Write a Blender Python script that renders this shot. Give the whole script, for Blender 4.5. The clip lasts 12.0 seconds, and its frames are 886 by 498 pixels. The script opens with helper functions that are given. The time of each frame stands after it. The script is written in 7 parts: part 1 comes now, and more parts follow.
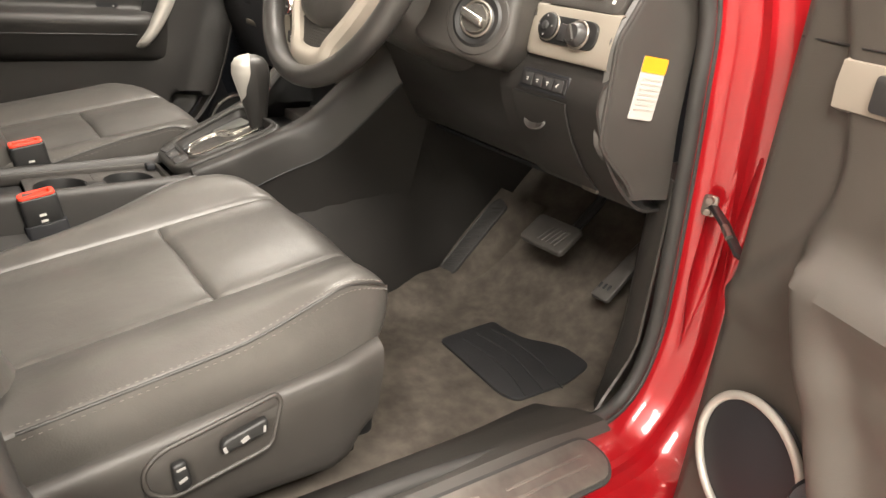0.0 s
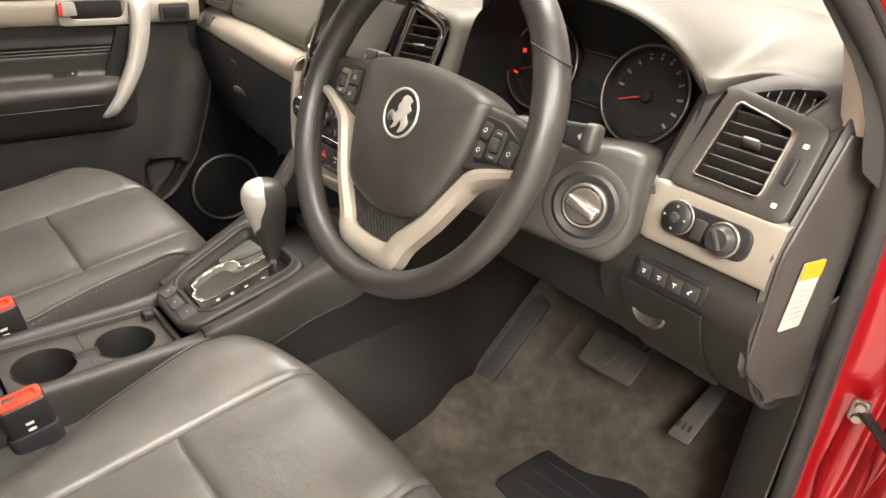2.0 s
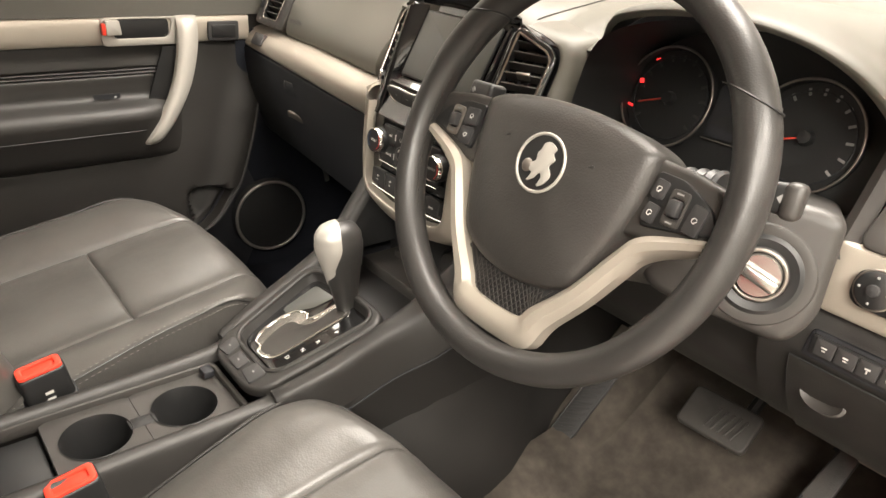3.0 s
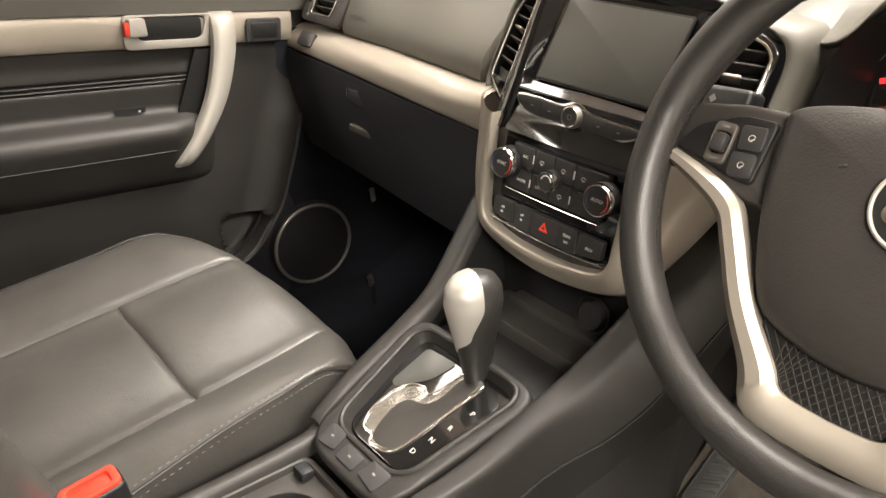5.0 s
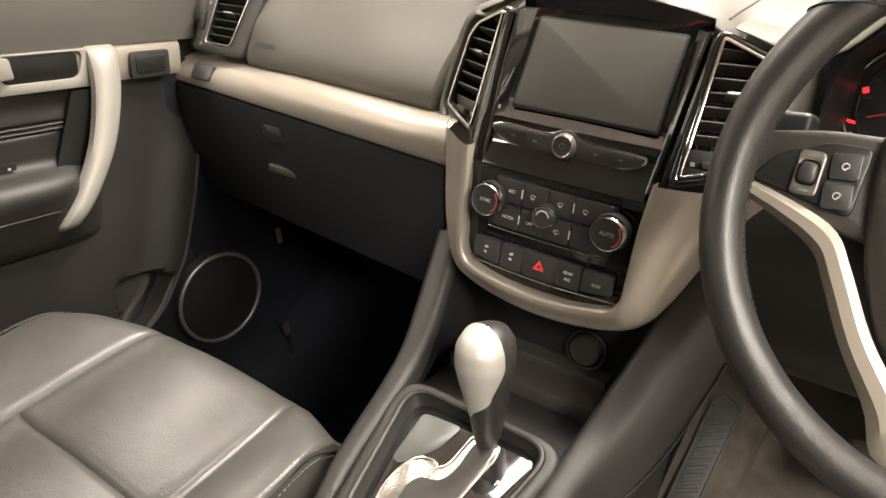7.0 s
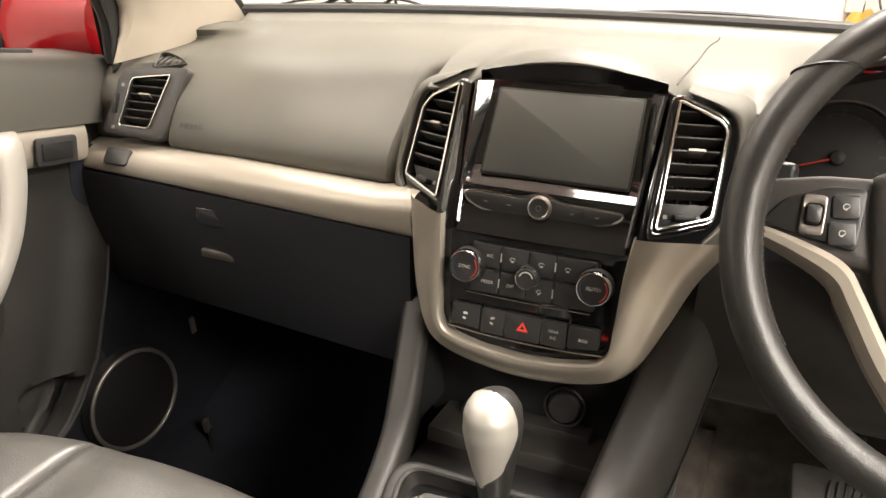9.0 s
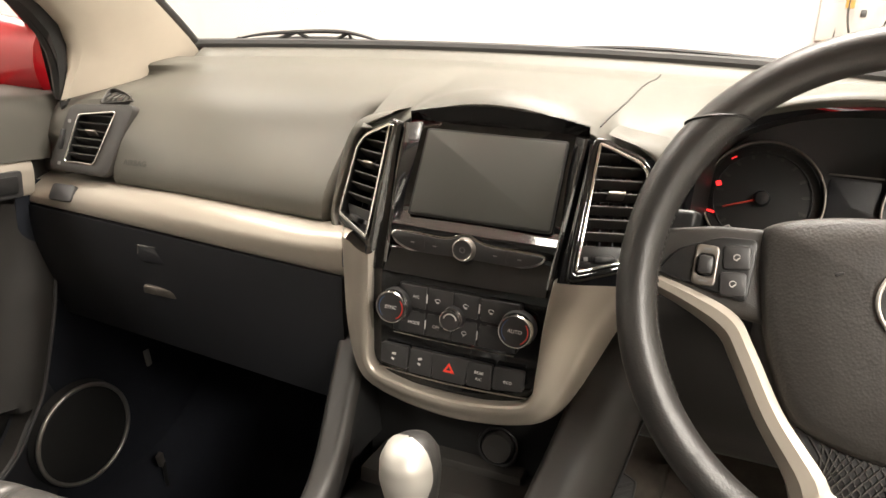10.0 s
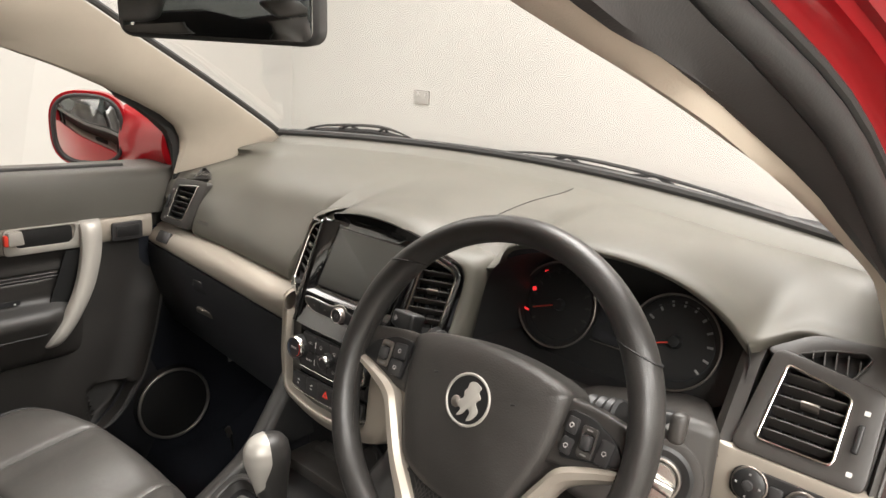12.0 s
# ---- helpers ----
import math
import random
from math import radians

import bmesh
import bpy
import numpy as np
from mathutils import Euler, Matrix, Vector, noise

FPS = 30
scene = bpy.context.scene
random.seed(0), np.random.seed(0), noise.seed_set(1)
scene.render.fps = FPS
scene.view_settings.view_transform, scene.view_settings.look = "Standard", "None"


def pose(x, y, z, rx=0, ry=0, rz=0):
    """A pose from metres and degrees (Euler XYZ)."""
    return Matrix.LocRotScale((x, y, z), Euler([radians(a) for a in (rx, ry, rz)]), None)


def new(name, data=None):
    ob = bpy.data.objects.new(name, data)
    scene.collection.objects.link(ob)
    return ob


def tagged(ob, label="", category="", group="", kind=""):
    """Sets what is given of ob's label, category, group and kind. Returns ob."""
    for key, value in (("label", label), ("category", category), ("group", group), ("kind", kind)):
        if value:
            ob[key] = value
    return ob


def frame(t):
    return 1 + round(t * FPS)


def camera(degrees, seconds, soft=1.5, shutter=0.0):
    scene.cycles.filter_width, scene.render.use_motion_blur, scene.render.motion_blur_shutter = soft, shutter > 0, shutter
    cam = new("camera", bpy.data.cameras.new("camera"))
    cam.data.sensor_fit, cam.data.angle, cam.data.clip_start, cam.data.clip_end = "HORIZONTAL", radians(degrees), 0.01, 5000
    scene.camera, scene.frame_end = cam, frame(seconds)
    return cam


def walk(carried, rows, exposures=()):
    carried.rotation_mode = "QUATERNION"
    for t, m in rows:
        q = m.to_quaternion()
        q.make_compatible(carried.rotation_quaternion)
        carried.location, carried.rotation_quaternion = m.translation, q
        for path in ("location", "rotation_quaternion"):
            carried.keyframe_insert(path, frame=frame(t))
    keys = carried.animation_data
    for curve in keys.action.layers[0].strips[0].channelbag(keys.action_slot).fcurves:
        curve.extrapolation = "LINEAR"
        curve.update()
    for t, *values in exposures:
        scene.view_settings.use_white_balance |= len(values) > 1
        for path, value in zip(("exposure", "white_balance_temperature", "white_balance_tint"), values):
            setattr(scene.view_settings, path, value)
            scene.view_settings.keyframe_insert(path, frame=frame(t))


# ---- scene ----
cam = camera(63.7, 12.0)
METRES, EYE, TILT, LEAN, TURN = 1.98, 1.1703, -22.807, -5.328, 54.598
ROWS = [
    (0.0, 0.0, 0.0, 0.0, 0.0, 0.0, 0.0),
    (0.5, -0.0329, 0.0196, 0.0022, -0.41, -3.53, 0.47),
    (1.0, -0.0508, 0.0331, 0.062, -2.91, -5.01, 1.77),
    (1.5, -0.0658, 0.0611, 0.1333, -3.85, -5.29, 2.3),
    (2.0, -0.0777, 0.1033, 0.1643, -3.72, -4.31, 2.26),
    (2.5, -0.106, 0.1401, 0.1814, -3.34, -3.77, 2.09),
    (3.0, -0.1339, 0.1714, 0.1911, -2.95, -3.45, 1.91),
    (5.0, -0.2308, 0.2943, 0.219, -5.25, -3.49, 3.35),
    (5.5, -0.251, 0.3093, 0.2237, -7.31, -3.64, 4.31),
    (6.0, -0.2626, 0.3218, 0.2305, -9.5, -3.9, 5.37),
    (6.5, -0.2786, 0.3357, 0.2406, -13.23, -4.27, 6.96),
    (7.0, -0.2959, 0.3524, 0.2451, -17.87, -3.87, 8.73),
    (7.5, -0.3161, 0.3658, 0.2505, -21.7, -3.27, 10.26),
    (9.5, -0.356, 0.3816, 0.2552, -30.24, 0.59, 13.22),
    (10.0, -0.3202, 0.3611, 0.2581, -29.93, 1.25, 13.19),
    (10.5, -0.2717, 0.3244, 0.2639, -29.42, 2.11, 13.11),
    (11.0, -0.2175, 0.272, 0.2698, -28.3, 2.76, 12.73),
    (11.5, -0.1876, 0.1943, 0.2496, -20.74, 4.57, 9.56),
    (12.0, -0.1616, 0.1254, 0.2499, -12.35, 5.84, 6.03),
]
walk(cam, [(t, pose(1.3169, -0.4922, EYE, TILT, LEAN, TURN) @ pose(METRES * x, METRES * y, METRES * z, 90 + pitch, roll, yaw)) for t, x, y, z, yaw, pitch, roll in ROWS],
     ((0.0, 0.04, 6500, 10), (2.0, 0.06, 6500, 10), (5.0, 0.03, 6500, 10), (7.0, 0.12, 6500, 10), (9.5, 0.06, 6500, 10), (10.5, -0.14, 6450, 10), (11.0, -0.34, 6400, 10), (11.5, -0.48, 6150, 10), (12.0, -0.6, 6100, 10)))


# ---- light ----
world = bpy.data.worlds.new("world")
scene.world = world
world.use_nodes = True
world.node_tree.nodes["Background"].inputs[0].default_value = (0.9, 0.93, 1.0, 1)
world.node_tree.nodes["Background"].inputs[1].default_value = 0.02


def ceiling_lamp(x, y, z, sx, sy, watts):
    data = bpy.data.lights.new("ceiling_light", "AREA")
    data.shape, data.size, data.size_y, data.energy, data.color = "RECTANGLE", sx, sy, watts, (1.0, 0.93, 0.83)
    ob = new("ceiling_lamp", data)
    ob.location = (x, y, z)
    return ob


ROOM_H = 3.4
LAMPS = [(-2.3, -2.6, 150), (0.2, -3.4, 190), (2.9, -2.4, 490), (-2.3, 0.8, 85), (0.2, 1.0, 225), (2.9, -0.1, 310)]
for lx, ly, watts in LAMPS:
    ceiling_lamp(lx, ly, ROOM_H - 0.09, 1.1, 1.5, watts)


# ---- materials ----
def material(name, colour, rough=0.5, metal=0.0, vary=0.12, scale=6.0, grain=0.0, grain_scale=300.0, coat=0.0, spec=0.5, dust=0.0, emit=0.0, stain=0.0):
    """A surface with two scales of variation in colour and gloss, and a fine relief."""
    m = bpy.data.materials.new(name)
    m.use_nodes = True
    n, l = m.node_tree.nodes, m.node_tree.links
    b = n["Principled BSDF"]
    co = n.new("ShaderNodeTexCoord")
    big = n.new("ShaderNodeTexNoise")
    big.inputs["Scale"].default_value, big.inputs["Detail"].default_value, big.inputs["Roughness"].default_value = scale, 5, 0.6
    l.new(co.outputs["Object"], big.inputs["Vector"])
    fine = n.new("ShaderNodeTexNoise")
    fine.inputs["Scale"].default_value, fine.inputs["Detail"].default_value = grain_scale, 2
    l.new(co.outputs["Object"], fine.inputs["Vector"])
    mix = n.new("ShaderNodeMix")
    mix.data_type = "RGBA"
    lo = tuple(c * (1 - vary) for c in colour)
    hi = tuple(min(1, c * (1 + vary) + dust) for c in colour)
    mix.inputs[6].default_value, mix.inputs[7].default_value = (*lo, 1), (*hi, 1)
    ramp = n.new("ShaderNodeMapRange")
    ramp.inputs[1].default_value, ramp.inputs[2].default_value = 0.3, 0.7
    l.new(big.outputs["Fac"], ramp.inputs[0])
    l.new(ramp.outputs[0], mix.inputs[0])
    last = mix.outputs[2]
    if stain:
        blot = n.new("ShaderNodeTexNoise")
        blot.inputs["Scale"].default_value, blot.inputs["Detail"].default_value = scale * 4, 6
        l.new(co.outputs["Object"], blot.inputs["Vector"])
        mix2 = n.new("ShaderNodeMix")
        mix2.data_type, mix2.blend_type = "RGBA", "MULTIPLY"
        mix2.inputs[0].default_value = stain
        l.new(last, mix2.inputs[6])
        l.new(blot.outputs["Fac"], mix2.inputs[7])
        last = mix2.outputs[2]
    l.new(last, b.inputs["Base Color"])
    rr = n.new("ShaderNodeMapRange")
    rr.inputs[3].default_value, rr.inputs[4].default_value = max(0.02, rough * 0.85), min(1, rough * 1.15)
    l.new(big.outputs["Fac"], rr.inputs[0])
    l.new(rr.outputs[0], b.inputs["Roughness"])
    b.inputs["Metallic"].default_value = metal
    b.inputs["Specular IOR Level"].default_value = spec
    b.inputs["Coat Weight"].default_value = coat
    b.inputs["Coat Roughness"].default_value = 0.03
    if grain:
        bump = n.new("ShaderNodeBump")
        bump.inputs["Strength"].default_value, bump.inputs["Distance"].default_value = grain, 0.0006
        l.new(fine.outputs["Fac"], bump.inputs["Height"])
        l.new(bump.outputs["Normal"], b.inputs["Normal"])
    if emit:
        b.inputs["Emission Color"].default_value, b.inputs["Emission Strength"].default_value = (*colour, 1), emit
    return m


def leather_like(name, colour, rough, cell=420.0, strength=0.25):
    """Pebbled hide: voronoi cells over a soft undulation."""
    m = material(name, colour, rough, vary=0.16, scale=9.0)
    n, l = m.node_tree.nodes, m.node_tree.links
    co = n.new("ShaderNodeTexCoord")
    v = n.new("ShaderNodeTexVoronoi")
    v.inputs["Scale"].default_value = cell
    soft = n.new("ShaderNodeTexNoise")
    soft.inputs["Scale"].default_value, soft.inputs["Detail"].default_value = 14, 3
    l.new(co.outputs["Object"], v.inputs["Vector"])
    l.new(co.outputs["Object"], soft.inputs["Vector"])
    b1, b2 = n.new("ShaderNodeBump"), n.new("ShaderNodeBump")
    b1.inputs["Strength"].default_value, b1.inputs["Distance"].default_value = 0.35, 0.006
    b2.inputs["Strength"].default_value, b2.inputs["Distance"].default_value = strength, 0.0005
    l.new(soft.outputs["Fac"], b1.inputs["Height"])
    l.new(v.outputs["Distance"], b2.inputs["Height"])
    l.new(b1.outputs["Normal"], b2.inputs["Normal"])
    l.new(b2.outputs["Normal"], n["Principled BSDF"].inputs["Normal"])
    return m


def glass_like(name, tint=(1, 1, 1), rough=0.0):
    m = bpy.data.materials.new(name)
    m.use_nodes = True
    n, l = m.node_tree.nodes, m.node_tree.links
    n.remove(n["Principled BSDF"])
    a, g, f, x = n.new("ShaderNodeBsdfTransparent"), n.new("ShaderNodeBsdfGlossy"), n.new("ShaderNodeLayerWeight"), n.new("ShaderNodeMixShader")
    p, q = n.new("ShaderNodeMath"), n.new("ShaderNodeMath")
    p.operation, q.operation = "POWER", "MULTIPLY_ADD"
    p.inputs[1].default_value, q.inputs[1].default_value, q.inputs[2].default_value = 4.0, 0.5, 0.03
    a.inputs[0].default_value = (*tint, 1)
    g.inputs["Roughness"].default_value = rough
    l.new(f.outputs[1], p.inputs[0])
    l.new(p.outputs[0], q.inputs[0])
    l.new(q.outputs[0], x.inputs[0])
    l.new(a.outputs[0], x.inputs[1])
    l.new(g.outputs[0], x.inputs[2])
    l.new(x.outputs[0], n["Material Output"].inputs[0])
    return m


LEATHER = leather_like("black_leather", (0.070, 0.066, 0.061), 0.34)
WHEEL_LEATHER = leather_like("rim_leather", (0.026, 0.0245, 0.023), 0.40, 600, 0.2)
HUB_SKIN = leather_like("hub_skin", (0.034, 0.0315, 0.029), 0.42, 520, 0.3)
THREAD = material("grey_thread", (0.26, 0.24, 0.22), 0.8)
DASH = material("soft_dash", (0.094, 0.089, 0.074), 0.5, vary=0.08, scale=5, grain=0.5, grain_scale=900)
PLASTIC = material("dark_plastic", (0.036, 0.033, 0.030), 0.45, vary=0.1, scale=7, grain=0.45, grain_scale=1100)
# passenger door plastic, its colour darkened for the shade on that side
SHADED_DOOR = material("shaded_door_trim", (0.0176, 0.0159, 0.0142), 0.5, vary=0.12, scale=7, grain=0.45, grain_scale=1000)
LOWER = material("lower_plastic", (0.0150, 0.0155, 0.0180), 0.5, vary=0.12, scale=7, grain=0.45, grain_scale=1000, spec=0.4)
BLACK = material("black_insert", (0.012, 0.012, 0.012), 0.45, vary=0.1, grain=0.2, grain_scale=900)
GLOSS = material("piano_black", (0.009, 0.0088, 0.009), 0.08, vary=0.05, coat=0.6)
BEIGE = material("champagne_trim", (0.365, 0.328, 0.277), 0.38, metal=0.35, vary=0.05, scale=4, grain=0.05, grain_scale=1500)
SILVER = material("satin_silver", (0.40, 0.38, 0.345), 0.45, metal=0.35, vary=0.04, grain=0.04, grain_scale=1500)
CHROME = material("chrome", (0.82, 0.80, 0.77), 0.1, metal=1.0, vary=0.04)
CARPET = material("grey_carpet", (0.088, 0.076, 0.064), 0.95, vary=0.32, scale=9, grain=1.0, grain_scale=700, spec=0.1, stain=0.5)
# passenger side carpet: the footwell's shade is put into this navy black
SHADED_CARPET = material("shaded_carpet", (0.0140, 0.0155, 0.0200), 0.9, vary=0.2, scale=9, grain=1.0, grain_scale=700, spec=0.1)
DARK_TRIM = material("dark_trim", (0.0175, 0.0162, 0.0150), 0.6, vary=0.15, scale=8, grain=0.5, grain_scale=900, spec=0.3)
RUBBER = material("black_rubber", (0.025, 0.024, 0.023), 0.62, vary=0.15, scale=12, grain=0.3, grain_scale=600)
PEDAL = material("worn_pedal_rubber", (0.050, 0.046, 0.042), 0.55, vary=0.25, scale=30, grain=0.5, grain_scale=500)
MAT_RUBBER = material("heel_pad_rubber", (0.016, 0.016, 0.017), 0.48, vary=0.2, scale=12, grain=0.5, grain_scale=900)
PAINT = material("red_paint", (0.29, 0.004, 0.008), 0.3, metal=0.2, vary=0.05, coat=0.55, spec=0.35)
SCUFF = material("scuff_metal", (0.17, 0.155, 0.14), 0.46, metal=0.7, vary=0.2, scale=30)
CLOTH = material("beige_headliner", (0.50, 0.44, 0.36), 0.85, vary=0.06, scale=9, grain=0.5, grain_scale=900)
WALL = material("white_wall", (0.50, 0.495, 0.47), 0.7, vary=0.03, scale=1.2, grain=0.04, grain_scale=120)
CEILING = material("white_ceiling", (0.78, 0.75, 0.70), 0.8, vary=0.03, scale=1.2)
CONCRETE = material("pale_floor", (0.52, 0.50, 0.46), 0.4, vary=0.1, scale=1.5, stain=0.25)
SCREEN = material("screen_glass", (0.062, 0.063, 0.058), 0.33, vary=0.05, scale=3, spec=0.6)
TICK = material("dial_print", (0.22, 0.215, 0.21), 0.6)
GREY_KEY = material("grey_key", (0.034, 0.033, 0.033), 0.42, vary=0.1)
LEGEND = material("legend_white", (0.55, 0.54, 0.51), 0.6)
ORANGE = material("buckle_red", (0.72, 0.05, 0.025), 0.4)
YELLOW = material("yellow_label", (0.58, 0.26, 0.010), 0.5)
PAPER = material("white_label", (0.37, 0.36, 0.34), 0.5)
RED_GLOW = material("warning_red", (1.0, 0.03, 0.03), 0.5, emit=1.6)
NEEDLE = material("needle_red", (0.55, 0.05, 0.03), 0.5)
CONSOLE_PLASTIC = material("console_plastic", (0.021, 0.0195, 0.018), 0.45, vary=0.12, scale=8, grain=0.45, grain_scale=1000)
BLUE_PRINT = material("blue_print", (0.03, 0.07, 0.16), 0.5)
HAZARD = material("hazard_red", (0.75, 0.05, 0.03), 0.5, emit=0.15)
GLASS = glass_like("clear_glass")
TINT = glass_like("tinted_glass", (0.30, 0.31, 0.31))
MIRROR = material("mirror_glass", (0.85, 0.86, 0.86), 0.02, metal=1.0, vary=0.01)
GLOVE = material("yellow_glove", (0.30, 0.165, 0.022), 0.8, vary=0.2, scale=20, grain=0.8, grain_scale=200)
RING = material("speaker_ring_metal", (0.30, 0.285, 0.26), 0.34, metal=0.75, vary=0.05)
GATE = material("gate_metal", (0.34, 0.325, 0.30), 0.22, metal=0.85, vary=0.1, scale=25)
DOOR_TOP = material("door_top_skin", (0.070, 0.066, 0.056), 0.5, vary=0.08, scale=5, grain=0.5, grain_scale=900)
# driver door plastic, its colour lightened for the light on the open door
LIT_DOOR = material("lit_inner_door", (0.058, 0.051, 0.044), 0.5, vary=0.1, scale=7, grain=0.45, grain_scale=1000)
STEEL = material("bare_steel", (0.26, 0.235, 0.21), 0.42, metal=0.9, vary=0.2, scale=40)


# ---- mesh tools ----
V = Vector


def thing(name, label, category, at=(0, 0, 0), group="", kind=""):
    ob = new(name)
    ob.location = at
    ob.empty_display_size = 0.05
    return tagged(ob, label, category, group, kind)


def finish(me, mat, angle=38):
    me.materials.append(mat)
    for p in me.polygons:
        p.use_smooth = True
    me.set_sharp_from_angle(angle=radians(angle))


def part(name, bm, mat, parent=None, label="", angle=38):
    """One mesh object from a bmesh in world metres, under its thing."""
    bmesh.ops.recalc_face_normals(bm, faces=bm.faces)
    me = bpy.data.meshes.new(name)
    bm.to_mesh(me)
    bm.free()
    finish(me, mat, angle)
    ob = new(name, me)
    if parent is not None:
        bpy.context.view_layer.update()
        ob.parent = parent
        ob.matrix_parent_inverse = parent.matrix_world.inverted()
    return tagged(ob, label)


def facing(at, normal, up=(0, 0, 1)):
    """Axes at a place: z along the normal, y as near to up as it goes."""
    z = V(normal).normalized()
    x = V(up).cross(z).normalized()
    y = z.cross(x)
    m = Matrix((x, y, z)).transposed().to_4x4()
    m.translation = at
    return m


def curve(points, n=24, closed=False):
    """Points along a Catmull-Rom curve through the given ones."""
    p = [V(q) for q in points]
    k = len(p)
    spans = k if closed else k - 1
    out = []
    for i in range(n + (0 if closed else 1)):
        u = i * spans / n
        a = min(int(u), spans - 1)
        u -= a
        if closed:
            q = [p[(a + d) % k] for d in (-1, 0, 1, 2)]
        else:
            q = [p[max(0, a - 1)], p[a], p[a + 1], p[min(k - 1, a + 2)]]
        out.append(0.5 * (2 * q[1] + (q[2] - q[0]) * u + (2 * q[0] - 5 * q[1] + 4 * q[2] - q[3]) * u * u + (3 * q[1] - q[0] - 3 * q[2] + q[3]) * u ** 3))
    return out


def skin(bm, rows, around=False, along=False, caps=False):
    """Quads between rows of points."""
    vs = [[bm.verts.new(q) for q in r] for r in rows]
    m, k = len(vs), len(vs[0])
    for i in range(m if along else m - 1):
        for j in range(k if around else k - 1):
            f = (vs[i][j], vs[i][(j + 1) % k], vs[(i + 1) % m][(j + 1) % k], vs[(i + 1) % m][j])
            if len(set(f)) == 4:
                bm.faces.new(f)
    if caps:
        bm.faces.new(vs[0][::-1])
        bm.faces.new(vs[-1])
    return bm


def loft(rows, around=False, along=False, caps=False):
    return skin(bmesh.new(), rows, around, along, caps)


def sheet(rows, thick, caps=True):
    """A loft with thickness: the second skin lies along the first one's normals."""
    bm = loft(rows)
    bmesh.ops.recalc_face_normals(bm, faces=bm.faces)
    bmesh.ops.solidify(bm, geom=bm.faces[:], thickness=thick)
    return bm


def slab(rows, down):
    """A closed slab: the given skin on top, the same one moved by down below it."""
    d = V(down)
    return loft([list(r) + [q + d for q in reversed(r)] for r in rows], True, False, True)


def tube(path, r, n=10, closed=False, squash=1.0, bm=None):
    """A rod along a path; r may be one radius or one for each point."""
    p = [V(q) for q in path]
    k = len(p)
    rows = []
    side = None
    for i in range(k):
        a, b = (p[i - 1], p[(i + 1) % k]) if closed else (p[max(0, i - 1)], p[min(k - 1, i + 1)])
        t = (b - a).normalized()
        if side is None:
            side = t.cross(V((0, 0, 1)) if abs(t.z) < 0.9 else V((1, 0, 0))).normalized()
        else:
            side = (side - t * side.dot(t)).normalized()
        up = t.cross(side)
        rad = r[i] if isinstance(r, (list, tuple)) else r
        rows.append([p[i] + rad * (math.cos(2 * math.pi * j / n) * side + squash * math.sin(2 * math.pi * j / n) * up) for j in range(n)])
    bm = bm or bmesh.new()
    return skin(bm, rows, True, closed, not closed)


def bevelled(bm, width, seg=2, angle=30):
    if width:
        es = [e for e in bm.edges if len(e.link_faces) == 2 and e.calc_face_angle(0) > radians(angle)]
        bmesh.ops.bevel(bm, geom=es, offset=width, segments=seg, affect="EDGES", profile=0.5, clamp_overlap=True)
    return bm


def box(sx, sy, sz, m=None, bev=0.003, seg=2):
    bm = bmesh.new()
    bmesh.ops.create_cube(bm, size=1.0)
    bmesh.ops.scale(bm, vec=(sx, sy, sz), verts=bm.verts)
    bevelled(bm, bev, seg)
    if m is not None:
        bmesh.ops.transform(bm, matrix=m, verts=bm.verts)
    return bm


def span(lo, hi, bev=0.003, seg=2):
    """A box between two corners."""
    lo, hi = V(lo), V(hi)
    return box(*(hi - lo), Matrix.Translation((lo + hi) / 2), bev, seg)


def plate(outline, depth, m, bev=0.002, seg=2, hole=None):
    """A flat slab with the given outline on the axes m, its front face at local z 0."""
    bm = bmesh.new()
    k = len(outline)
    if hole:
        a = [bm.verts.new((x, y, 0)) for x, y in outline]
        b = [bm.verts.new((x, y, 0)) for x, y in hole]
        c = [bm.verts.new((x, y, -depth)) for x, y in outline]
        d = [bm.verts.new((x, y, -depth)) for x, y in hole]
        for i in range(k):
            j = (i + 1) % k
            for q in ((a[i], a[j], b[j], b[i]), (c[j], c[i], d[i], d[j]), (a[j], a[i], c[i], c[j]), (b[i], b[j], d[j], d[i])):
                bm.faces.new(q)
    else:
        a = [bm.verts.new((x, y, 0)) for x, y in outline]
        c = [bm.verts.new((x, y, -depth)) for x, y in outline]
        bm.faces.new(a)
        bm.faces.new(c[::-1])
        for i in range(k):
            j = (i + 1) % k
            bm.faces.new((a[j], a[i], c[i], c[j]))
    bmesh.ops.recalc_face_normals(bm, faces=bm.faces)
    bevelled(bm, bev, seg, 50)
    bmesh.ops.transform(bm, matrix=m, verts=bm.verts)
    return bm


def rounded(points, r, n=4):
    """An outline with its corners rounded."""
    p = [V((*q[:2], 0)) for q in points]
    k, out = len(p), []
    for i in range(k):
        a, b, c = p[i - 1], p[i], p[(i + 1) % k]
        ra = min(r, (a - b).length * 0.45, (c - b).length * 0.45)
        s, e = b + (a - b).normalized() * ra, b + (c - b).normalized() * ra
        for j in range(n + 1):
            u = j / n
            q = s * (1 - u) ** 2 + b * 2 * u * (1 - u) + e * u * u
            out.append((q.x, q.y))
    return out


def oblong(w, h, r, n=4):
    return rounded([(-w / 2, -h / 2), (w / 2, -h / 2), (w / 2, h / 2), (-w / 2, h / 2)], r, n)


